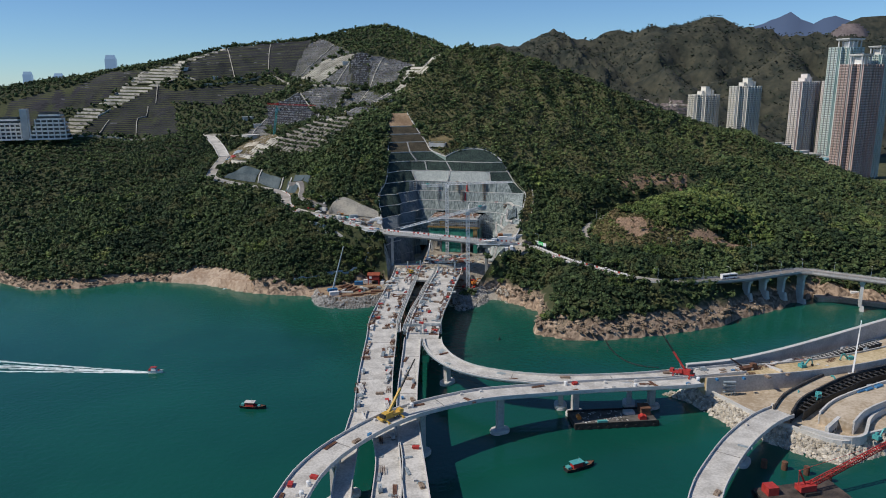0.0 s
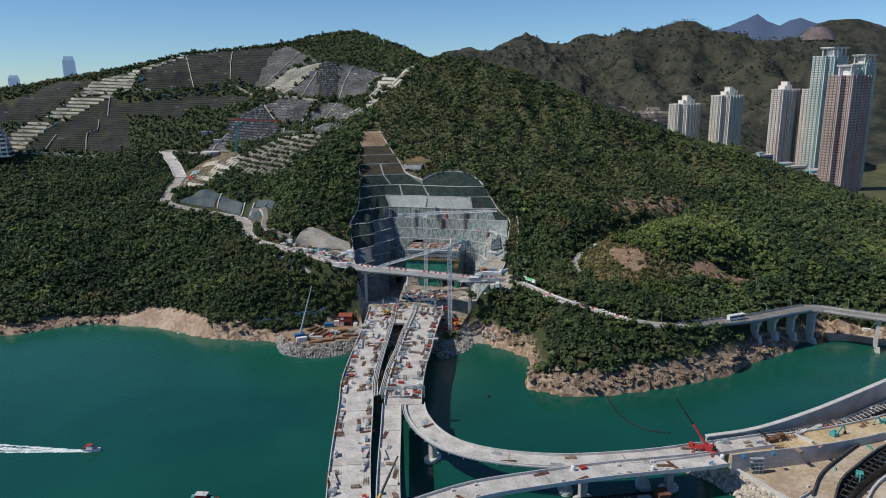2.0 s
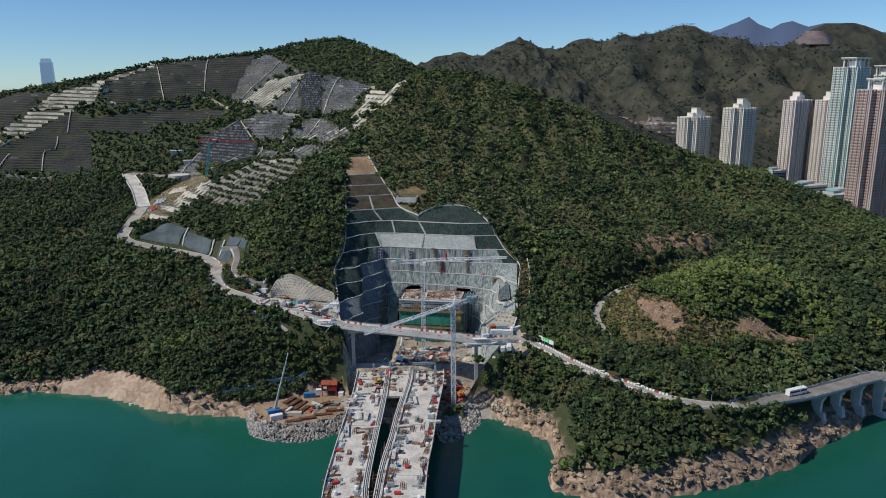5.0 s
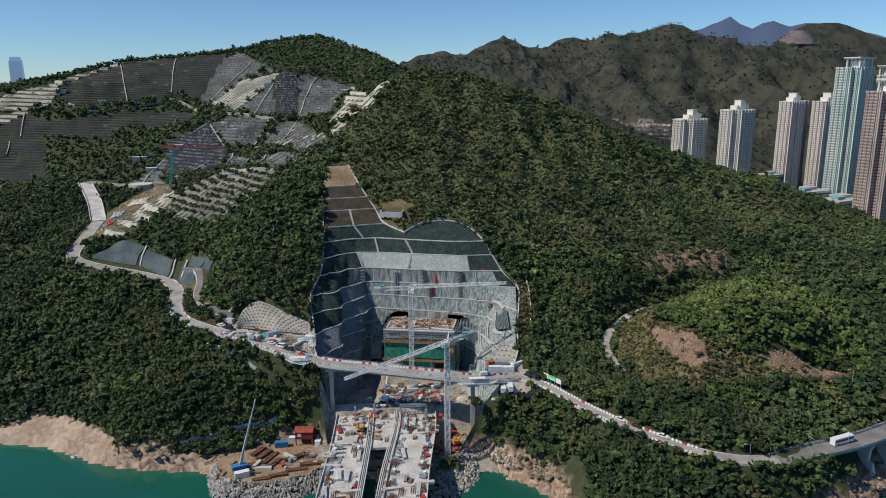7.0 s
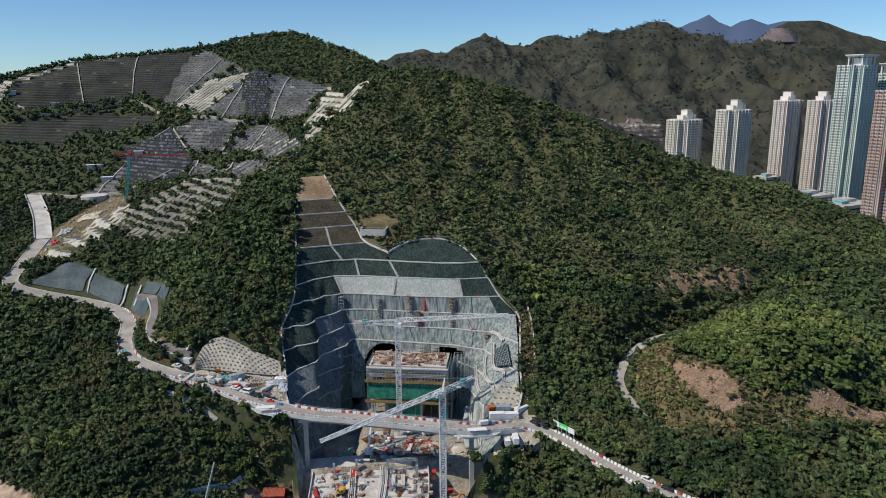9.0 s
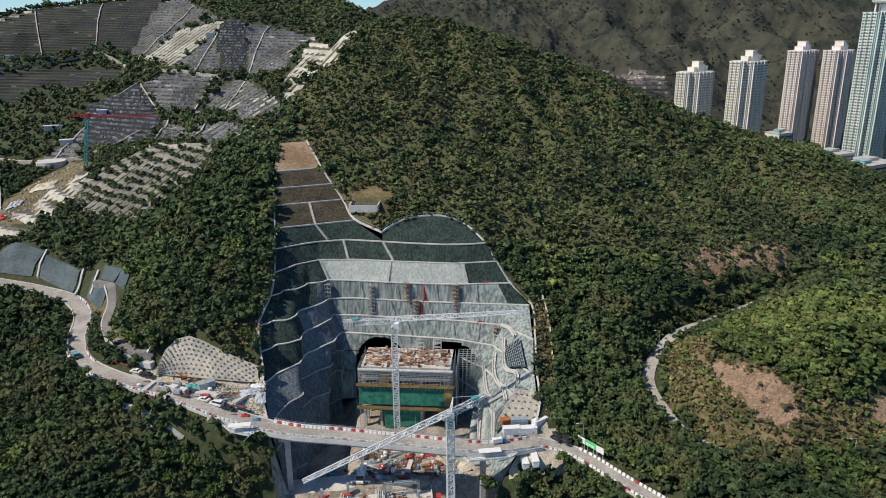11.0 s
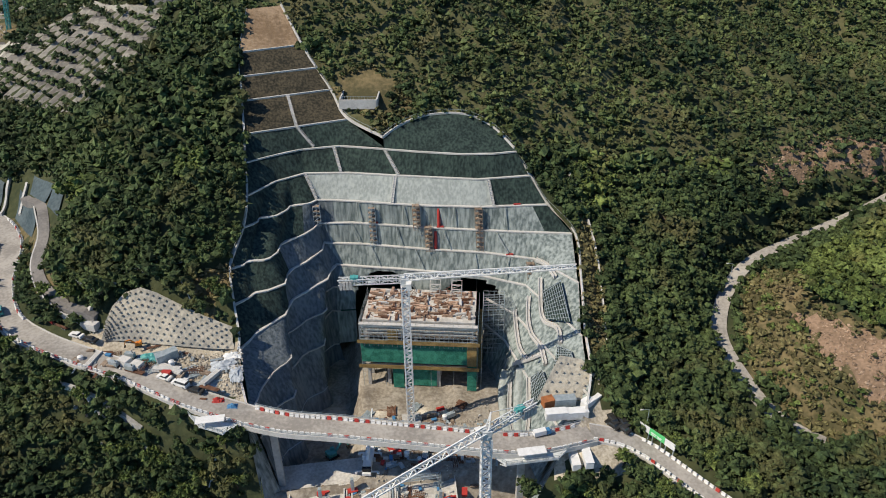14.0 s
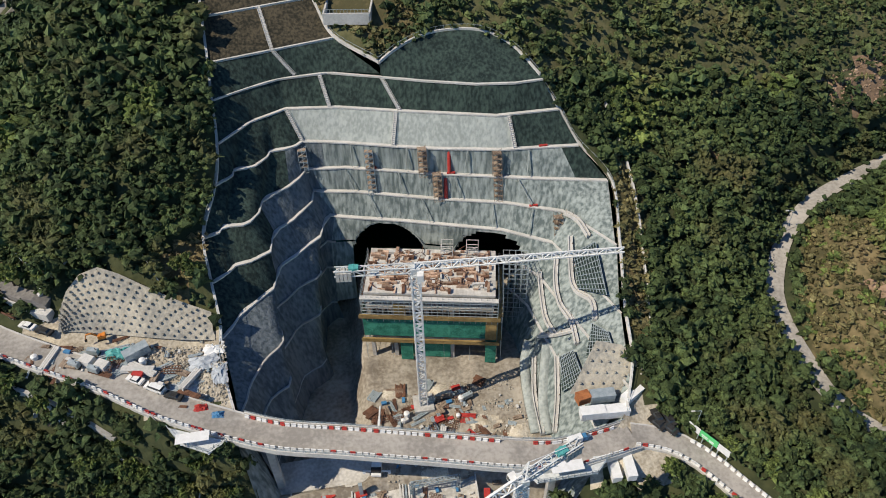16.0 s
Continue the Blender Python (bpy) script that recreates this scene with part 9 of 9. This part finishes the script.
# broad ledges of bedrock between the boulders
lx, ly = [], []
for line, deep in ((COAST_WEST[3:14], 12.0), (COAST_EAST[4:15], 11.0)):
    c = np.array(curve([(x, y, 0) for x, y in line], 0.5))
    k = rk.randint(0, len(c), 650)
    lx.append(c[k, 0] + rk.randn(650) * 2)
    ly.append(c[k, 1] + rk.uniform(0, deep, 650))
lx, ly = np.concatenate(lx), np.concatenate(ly)
ok = inside(LAND, lx, ly) & (ground(lx, ly) < 11) & ~inside(BARE[3][0], lx, ly) & ~inside([(-92, 470), (-86, 448), (-60, 440), (-30, 452), (-40, 486), (-52, 488)], lx, ly)
stones("rock_ledges", "broad tilted ledges of tan bedrock along the shore", np.column_stack([lx, ly, ground(lx, ly) - 0.2])[ok], 1.6, 5.2, SHOREROCK, 17, 0.3, 0.7)

# debris over the pit floor and the unfinished end of the decks
PITSAND = material("pale_pit_sand", (0.42, 0.36, 0.27), (0.66, 0.6, 0.5), 0.25, 0.95, 0.15, 1.0)
for k, (x, y, w, d, h) in enumerate(((8, 512, 9, 6, 1.5), (-5, 514, 6, 4, 0.8), (19, 500, 9, 7, 0.7), (-8, 500, 5, 5, 0.7), (3, 488, 7, 3, 0.9), (27, 494, 7, 8, 1.0))):
    q = np.random.RandomState(90 + k)
    n = 14
    u, v = np.meshgrid(np.linspace(-1, 1, n), np.linspace(-1, 1, n))
    rr = np.clip(1 - np.hypot(u, v) * (0.9 + 0.2 * q.rand(n, n)), 0, 1)
    p = np.stack([x + u * w / 2, y + v * d / 2, pit_height(x + u * w / 2, y + v * d / 2) - 0.05 + h * rr ** 0.8], -1).reshape(-1, 3)
    i = np.arange(n * n).reshape(n, n)
    f = np.stack([i[:-1, :-1], i[:-1, 1:], i[1:, 1:], i[1:, :-1]], -1).reshape(-1, 4)
    tagged(arrays("sand_mound", p, f, [PITSAND]), "low heap of pale sand on the pit floor", "heap", group="sand heaps")
qx, qy = rk.uniform(-12, 32, 2600), rk.uniform(486, 515, 2600)
ok = (bumps(qx, qy, 9, 4) > 0.05) & (np.hypot(qx - 3, qy - 508) > 3.4)
stones("pit_rubble", "broken concrete and stones over the pit floor", np.column_stack([qx, qy, pit_height(qx, qy) + 0.1])[ok], 0.15, 0.7, RUBBLE, 33)
rp = random.Random(95)


def strew(count, x0, x1, y0, y1, height, picks, scale=(0.45, 0.8), avoid=None):
    """Sets out small copies of site materials over an area."""
    for _ in range(count):
        x, y = rp.uniform(x0, x1), rp.uniform(y0, y1)
        if avoid and math.hypot(x - avoid[0], y - avoid[1]) < avoid[2]:
            continue
        copy_thing(KITS[rp.choice(picks)], pose(x, y, height(x, y), 0, 0, rp.choice((0, 90)) + rp.uniform(-25, 25)) @ Matrix.Scale(rp.uniform(scale[0], scale[1]), 4))


def pit_top(x, y):
    return float(pit_height(np.array(x), np.array(y))) + 0.06


strew(130, -8, 17, 490, 512, pit_top, (0, 0, 0, 1, 1, 1, 2, 2, 3, 3, 4, 6, 7, 8, 9, 5), (0.5, 0.95), avoid=(3, 508, 3))
strew(30, 17, 32, 488, 508, pit_top, (0, 2, 3, 4, 7, 8))
strew(46, -30, 12, 470, 488, lambda x, y: 14.06, (0, 1, 2, 3, 4, 8, 7, 9, 5), (0.6, 0.9))
strew(130, -34, 24, 456, 486, pit_top, (0, 1, 1, 2, 2, 3, 8, 9, 5), (0.7, 1.3))
strew(60, -30, 16, 460, 488, lambda x, y: 14.06, (0, 0, 1, 1, 2, 3, 3, 4, 8, 9), (0.7, 1.1))
strew(60, -92, -46, 499, 522, lambda x, y: top_at(x, y) - 0.1, (0, 0, 2, 3, 4, 7, 8, 1), (0.4, 0.7), (-70, 505, 7))
tx, ty = rk.uniform(-225, -160, 900), rk.uniform(650, 770, 900)
ok = inside([(-208, 700), (-196, 752), (-186, 760), (-168, 722), (-185, 655), (-200, 655)], tx, ty)
stones("slope_rubble", "pale rubble and concrete pieces below the cemetery road", np.column_stack([tx, ty, ground(tx, ty) + 0.2])[ok], 0.5, 2.4, RUBBLE, 34)
for k, (x, y, w, d, mat, lab) in enumerate(((-190, 712, 14, 9, PITSAND, "pale sheet over a spoil heap"), (-198, 690, 9, 6, SHEET, "crumpled grey sheet on the bare slope"), (-202, 678, 6, 4, BLUE, "blue tarpaulin on the bare slope"), (-196, 668, 5, 4, RED, "red tarpaulin on the bare slope"))):
    crumpled(x, y, w, d, 2.2, mat, lab, 110 + k)

# rusty falsework in the slot between the decks
fw = None
for x, y in ((-16.5, 402), (-17.5, 395), (-20.5, 378), (-22, 366), (-14, 418), (-13, 432)):
    m = pose(x, y, 7.0, 0, 0, rp.uniform(-6, 6))
    if fw is None:
        fw = thing("falsework_frame", "rusty steel falsework frame in the gap between decks", "scaffold", m, "falsework frames")
        for a in (-1.5, 1.5):
            for b in (-2.5, 0, 2.5):
                part("post", Shape().box((a, b, -7.5), (0.3, 0.3, 16.5)), RUST, fw)
        for z in (1.5, 4.5, 7.5):
            for a in (-1.5, 1.5):
                part("rail", Shape().beam((a, -2.6, z), (a, 2.6, z), 0.25), RUST, fw)
            for b in (-2.5, 0, 2.5):
                part("rail", Shape().beam((-1.6, b, z), (1.6, b, z), 0.25), RUST, fw)
    else:
        copy_thing(fw, m)


# ---- woods ----
ICO = np.array([(0, 0, 1)] + [(0.894 * math.cos(1.2566 * i), 0.894 * math.sin(1.2566 * i), 0.447) for i in range(5)]
               + [(0.894 * math.cos(1.2566 * i + 0.628), 0.894 * math.sin(1.2566 * i + 0.628), -0.447) for i in range(5)] + [(0, 0, -1)])
ICO_F = np.array([(0, 1 + i, 1 + (i + 1) % 5) for i in range(5)] + [(1 + i, 6 + i, 1 + (i + 1) % 5) for i in range(5)]
                 + [(1 + (i + 1) % 5, 6 + i, 6 + (i + 1) % 5) for i in range(5)] + [(11, 6 + (i + 1) % 5, 6 + i) for i in range(5)])


OCTA = np.array([(1, 0, 0), (0, 1, 0), (-1, 0, 0), (0, -1, 0), (0, 0, 1), (0, 0, -1)], float)
OCTA_F = np.array([(0, 1, 4), (1, 2, 4), (2, 3, 4), (3, 0, 4), (1, 0, 5), (2, 1, 5), (3, 2, 5), (0, 3, 5)])


def crowns(x, y, z, r, clumps, tufts, seed, leaf=(0.5, 1.0), core=True, size=(0.2, 0.46)):
    """Crowns made of many small ragged leaf clumps round a core, with loose sprays of leaves: corners and triangles."""
    q = np.random.RandomState(seed)
    n = len(x)
    c = np.stack([x, y, z], -1) + np.stack([0 * r, 0 * r, 0.45 * r], -1)
    squash = np.stack([q.uniform(0.8, 1.15, n), q.uniform(0.8, 1.15, n), q.uniform(0.7, 1.15, n)], -1)
    vs, fs, m = [], [], 0
    if core:
        v = ICO[None] * (0.62 + 0.3 * q.rand(n, 12, 1)) * (r[:, None] * 0.72 * squash)[:, None] + c[:, None]
        vs.append(v.reshape(-1, 3))
        fs.append((ICO_F[None] + 12 * np.arange(n)[:, None, None]).reshape(-1, 3))
        m = 12 * n
    w = q.randn(n, clumps, 3)
    w[..., 2] = np.abs(w[..., 2]) - 0.3
    w /= np.linalg.norm(w, axis=-1, keepdims=True)
    cc = c[:, None] + w * (r[:, None] * squash)[:, None].reshape(n, 1, 3) * q.uniform(0.5, 0.95, (n, clumps, 1))
    cr = r[:, None] * q.uniform(size[0], size[1], (n, clumps)) * (1.0 if core else 1.5)
    v = OCTA[None, None] * (0.55 + 0.9 * q.rand(n, clumps, 6, 1)) + 0.35 * q.randn(n, clumps, 6, 3)
    v = v * cr[..., None, None] * np.array([1, 1, 0.8]) + cc[:, :, None]
    vs.append(v.reshape(-1, 3))
    fs.append((OCTA_F[None] + 6 * np.arange(n * clumps)[:, None, None]).reshape(-1, 3) + m)
    m += 6 * n * clumps
    if tufts:
        k = q.randint(0, clumps, (n, tufts))
        i = np.arange(n)[:, None]
        u = q.randn(n, tufts, 3)
        u[..., 2] = np.abs(u[..., 2])
        u /= np.linalg.norm(u, axis=-1, keepdims=True)
        t = cc[i, k] + u * cr[i, k][..., None] * q.uniform(0.8, 1.5, (n, tufts, 1))
        tri = q.randn(n, tufts, 3, 3)
        tri -= 0.6 * (tri * u[:, :, None]).sum(-1, keepdims=True) * u[:, :, None]
        tri /= np.linalg.norm(tri, axis=-1, keepdims=True)
        tri = t[:, :, None] + tri * q.uniform(leaf[0], leaf[1], (n, tufts, 1, 1))
        vs.append(tri.reshape(-1, 3))
        fs.append((np.arange(n * tufts * 3) + m).reshape(-1, 3))
    return np.concatenate(vs), np.concatenate(fs)


CEMETERY = [p for p, _, _, _ in TERRACES]
KEEP_OUT = [[p[:2] for p in CUT_EDGE] + [(40, 470), (25, 462), (8, 446), (-34, 455)],
            [(-108, 526), (-92, 531), (-84, 534), (-78, 538), (-70, 535), (-60, 530), (-47, 525), (-43, 495), (-58, 496), (-74, 506), (-100, 518)], [(36, 474), (40, 484), (54, 500), (60, 484), (64, 476), (56, 468)],
            [(-14, 606), (-6, 592), (6, 588), (10, 602), (0, 610)], [(-92, 470), (-86, 448), (-60, 440), (-34, 455), (-40, 486), (-52, 488)],
            [(-215, 690), (-200, 760), (-270, 800), (-190, 775), (-160, 720), (-185, 645), (-202, 650)], [(-197, 626), (-164, 617), (-134, 595), (-121, 577), (-112, 560), (-108, 578), (-109, 590), (-126, 608), (-139, 612), (-160, 631), (-178, 639)], [(-116, 585), (-110, 574), (-108.5, 557), (-101, 545), (-94, 537), (-88, 534), (-88, 530), (-98, 533), (-108, 542), (-115, 556), (-117, 573)]]


def wooded(x, y, z, r):
    ok = inside(LAND, x, y)
    dc = np.minimum(away(COAST_WEST, x, y)[0], away(COAST_EAST, x, y)[0])
    by_pit = (x > 18) & (x < 66) & (y > 430)
    ok &= (dc > np.where(by_pit, 6, np.where((x > 66) & (x < 215) & (y < 440), 8, 6)) + np.where(by_pit, 1, 3) * bumps(x, y, 22, 8)) & (z > 3.5)
    for poly in CEMETERY + KEEP_OUT:
        ok &= ~inside(poly, x, y)
    for poly in BARE[3]:
        ok &= ~inside(poly, x, y)
    for line, w in ((ROAD_WEST, 4.6), (ROAD_EAST, 4.0), (PATH, 2.2), (VIADUCT, 4.0), (CEMETERY_RAMP, 5.5)):
        ok &= away(line, x, y)[0] > w + 0.4 * r
    return ok


def scatter(x0, x1, y0, y1, gap, seed):
    q = np.random.RandomState(seed)
    x, y = np.meshgrid(np.arange(x0, x1, gap), np.arange(y0, y1, gap))
    return (x + q.uniform(-0.5, 0.5, x.shape) * gap).ravel(), (y + q.uniform(-0.5, 0.5, y.shape) * gap).ravel()


def wood(label, spots, size, clumps, tufts, mat, seed, keep=None, leaf=(0.5, 1.0), core=True, size_of=(0.2, 0.46)):
    x, y = spots
    q = np.random.RandomState(seed)
    r = q.uniform(size[0], size[1], len(x)) * (1 + 0.1 * bumps(x, y, 30, 9))
    z = ground(x, y)
    ok = wooded(x, y, z, r)
    if keep is not None:
        ok &= keep(x, y)
    x, y, z, r = x[ok], y[ok], z[ok], r[ok]
    v, f = crowns(x, y, z + r * q.uniform(0.0, 0.6, len(r)), r, clumps, tufts, seed, leaf, core, size_of)
    return tagged(arrays("woodland", v, f, [mat]), label, "trees", kind="stuff")


def sparse(x, y):
    """Where the ground is bare or dry and shrubs stand apart."""
    out = np.zeros(np.shape(x), bool)
    for k in (1, 2):
        for poly in BARE[k]:
            out |= inside(poly, x, y)
    return out


def bare_soil(x, y):
    """Open red soil, almost without plants."""
    out = np.zeros(np.shape(x), bool)
    for poly in BARE[2]:
        out |= inside(poly, x, y)
    return out


def sunny(x, y):
    """Lighter woods on the eastern knoll and in patches."""
    knoll = (((x - 175) / 62) ** 2 + ((y - 500) / 40) ** 2 < 1.0)
    return knoll | (bumps(x, y, 55, 3) > 0.75)


def crest(x, y):
    """The sides of the hills that the bay can see."""
    return (x < -10) | (y < 775 - np.clip(x - 60, 0, 400) * 0.1)


def scrubby(x, y):
    """Low shrubs cover the open hillside above the cut."""
    return (x > -34) & (y > 572 + 8 * bumps(x, y, 40, 1)) & ~((x > 215) & (y < 620))


def tall(x, y):
    return ~scrubby(x, y) & ~sparse(x, y)


def close(x, y):
    """The woods round the cut and the roads."""
    return (x > -150) & (x < 165) & (y > 400) & (y < 570)


front = scatter(-200, 200, 380, 570, 3.15, 29)
back_w = scatter(-345, 345, 380, 640, 3.7, 31)
for label, mat, seed, which in (("dense dark green subtropical woodland on the slopes", LEAF, 32, lambda x, y: ~sunny(x, y)), ("lighter green woodland on the sunny knoll", LEAF_B, 33, sunny)):
    wood(label, front, (1.9, 3.8), 13, 42, mat, seed, lambda x, y: which(x, y) & tall(x, y) & close(x, y), (0.25, 0.55), True, (0.15, 0.33))
    wood(label, back_w, (2.0, 4.0), 8, 8, mat, seed + 100, lambda x, y: which(x, y) & tall(x, y) & ~close(x, y), (0.4, 0.8))
wood("low undergrowth between the trees", scatter(-345, 345, 380, 640, 3.5, 34), (1.3, 2.3), 4, 0, LEAF, 34, tall, (0.35, 0.8), False)
SHRUB = leaf_material("dry_shrub", (0.088, 0.088, 0.038), (0.22, 0.19, 0.088), (0.27, 0.195, 0.105))
SCRUB = leaf_material("hill_scrub", (0.041, 0.063, 0.027), (0.115, 0.142, 0.053), (0.14, 0.128, 0.06))
RANGE_LEAF = leaf_material("far_scrub", (0.018, 0.03, 0.022), (0.05, 0.062, 0.038), (0.075, 0.062, 0.045))
wood("scattered dry shrubs on bare ground", scatter(-160, 230, 455, 615, 1.7, 35), (0.5, 1.7), 4, 8, SHRUB, 36, lambda x, y: sparse(x, y) & (bumps(x, y, 9, 2) > np.where(bare_soil(x, y), 0.55, -0.8)), (0.2, 0.45), False)
wood("low green bushes over the dry slope of the knoll", scatter(100, 225, 455, 545, 2.7, 55), (0.6, 1.7), 6, 8, LEAF_B, 56, lambda x, y: sparse(x, y) & ~bare_soil(x, y) & (bumps(x, y, 16, 5) > 0.05), (0.25, 0.5), False)
wood("fine olive scrub on the open hillside", scatter(-40, 430, 560, 775, 2.6, 37), (0.8, 2.2), 4, 4, SCRUB, 38, lambda x, y: scrubby(x, y) & crest(x, y), (0.35, 0.75), False)
wood("taller dark trees standing in the hillside scrub", scatter(-40, 430, 560, 785, 5.5, 47), (1.6, 3.4), 9, 8, LEAF, 48, lambda x, y: scrubby(x, y) & crest(x, y) & ((bumps(x, y, 45, 4) + 0.5 * bumps(x, y, 14, 6) > 0.2) | ((x > 190) & (y > 690))), (0.4, 0.8))
wood("dark scrub woodland on the western hills", scatter(-345, -34, 640, 790, 4.4, 45), (2.0, 3.4), 7, 6, LEAF, 46, None, (0.5, 0.9))
wood("dark scrub woodland on the upper slopes", scatter(-620, 430, 790, 1120, 6.0, 37), (2.4, 3.9), 4, 3, LEAF, 38, lambda x, y: (x < 30) & (y < 1115), (0.7, 1.4))
wood("dark scrub woodland beyond the bay", scatter(-620, -345, 520, 790, 5.6, 39), (2.4, 4.0), 5, 4, LEAF, 40, None, (0.7, 1.3))
wood("dark scrub woodland beyond the bay", scatter(345, 520, 380, 700, 5.0, 41), (2.4, 4.0), 5, 4, LEAF, 42, None, (0.7, 1.3))
wood("dark scrub and trees over the far range", scatter(-260, 1120, 1165, 1860, 10, 91), (1.5, 3.4), 3, 0, RANGE_LEAF, 92, lambda x, y: (bumps(x, y, 150, 3) + 0.7 * bumps(x, y, 45, 5) > -0.35) & (x < 60 + 0.62 * (y - 86)), (0.7, 1.3), False)
# trees on the steep bank under the access road
q = np.random.RandomState(81)
x, y = scatter(-82, -42, 478, 503, 1.75, 82)
ok = inside([(-82, 503), (-74, 499.5), (-60, 493), (-50, 489.5), (-42.5, 488), (-42.5, 482), (-46, 484.5), (-56, 486), (-66, 489), (-82, 496)], x, y)
x, y = x[ok], y[ok]
r = q.uniform(1.3, 2.4, len(x))
v, f = crowns(x, y, ground(x, y) + 0.3 * r, r, 10, 30, 83, (0.25, 0.5), True, (0.18, 0.36))
tagged(arrays("woodland", v, f, [LEAF]), "dense green trees on the steep bank under the road", "trees", kind="stuff")
# round-headed trees between the grave fields
GRAVE_TREES = [(-314, 913), (-306, 917), (-300, 920), (-349, 920), (-279, 940), (-263, 941), (-248, 947), (-227, 945), (-215, 956), (-203, 952), (-185, 913), (-178, 908), (-169, 903), (-161, 888), (-191, 876), (-105, 866), (-95, 865), (-112, 852), (-117, 845), (-69, 838), (-60, 822), (-57, 812), (-47, 700),
               (-32, 696), (-29, 707), (-38, 704), (-140, 955), (-133, 958), (-88, 720), (-102, 712)]
gt = np.array(GRAVE_TREES, float)
q = np.random.RandomState(71)
gt = np.concatenate([gt, gt + q.uniform(-5, 5, gt.shape)])
r = q.uniform(2.6, 4.6, len(gt))
v, f = crowns(gt[:, 0], gt[:, 1], ground(gt[:, 0], gt[:, 1]) + 0.5 * r, r, 14, 20, 72, (0.5, 1.0), True, (0.2, 0.4))
tagged(arrays("grave_trees", v, f, [LEAF]), "dark round-headed trees between the grave fields", "trees", kind="stuff")
# clipped bushes in rows on the planted terraces
for poly, rise, gap in ((PLANTED_ROWS, 3.0, 3.15), (CYPRESS_ROWS, 3.2, 3.6)):
    xs, ys = [p[0] for p in poly], [p[1] for p in poly]
    x, y = scatter(min(xs), max(xs), min(ys), max(ys), gap, 43)
    fr, z = on_terrace(x, y, rise)
    ok = inside(poly, x, y) & ((fr > 0.15) & (fr < 0.6) | (gap > 3.2))
    v, f = crowns(x[ok], y[ok], z[ok] + 0.3, np.full(ok.sum(), 1.7 if gap < 3.2 else 2.1), 6, 6, 44, (0.3, 0.6), False)
    tagged(arrays("shrub_rows", v, f, [LEAF]), "rows of small dark shrubs on planted terraces", "shrubs", kind="stuff")


# single trees that stand clear along the roads
def roadside_tree(mat, seed, tall, spread):
    q = random.Random(seed)
    t = thing("tree", "leafy roadside tree with a slender trunk", "tree", group="roadside trees")
    part("trunk", Shape().tube((0, 0, -0.5), (0.15, 0.1, tall * 0.62), 0.22, 0.1, 7), BARK, t)
    tips = []
    for i in range(6):
        a = i * 1.05 + q.uniform(-0.3, 0.3)
        b = (math.cos(a) * spread * 0.6, math.sin(a) * spread * 0.6, tall * q.uniform(0.55, 0.85))
        part("limb", Shape().tube((0.08, 0.05, tall * q.uniform(0.3, 0.5)), b, 0.09, 0.03, 5), BARK, t)
        tips.append(b)
    tips = np.array(tips + [(0, 0, tall * 0.8)])
    v, f = crowns(tips[:, 0], tips[:, 1], tips[:, 2] - 0.5, np.full(len(tips), spread * 0.55), 11, 24, seed, (0.25, 0.55))
    ob = arrays("crown", v, f, [mat])
    ob.parent = t
    return t


kinds = [roadside_tree(LEAF_B, 51, 6.0, 2.6), roadside_tree(LEAF, 52, 7.0, 3.0), roadside_tree(LEAF_B, 53, 5.0, 2.4)]
SINGLE = [(56, 470), (60, 465), (64, 461), (58, 461), (52, 463), (46, 466), (41, 467), (48, 459), (54, 456), (66, 454), (70, 449), (74, 446), (72, 474), (70, 480), (78, 466), (84, 457), (91, 448), (99, 438), (107, 429),
          (-60, 491), (-66, 494), (-72, 498), (-80, 503), (-88, 508), (-96, 512), (-103, 517), (-56, 490), (-64, 489), (-72, 492), (-80, 497), (-111, 524), (-118, 530), (34, 466), (38, 461), (30, 470), (-50, 531), (-54, 533), (-88, 537), (-96, 537), (-104, 540),
          (-45, 490), (-47, 487.5), (-49, 490.5), (-51, 488), (-53, 491), (-54, 487.5), (-57, 488), (-59, 487), (-61, 489), (-63, 491.5), (-68, 490), (-70, 495), (-75, 496), (-77, 493)]
qs = random.Random(61)
for i, (x, y) in enumerate(SINGLE):
    k = kinds[i % 3]
    m = pose(x + qs.uniform(-0.8, 0.8), y + qs.uniform(-0.8, 0.8), top_at(x, y), 0, 0, qs.uniform(0, 360)) @ Matrix.Scale(qs.uniform(0.8, 1.2), 4)
    if i < 3:
        k.matrix_world = m
    else:
        copy_thing(k, m)
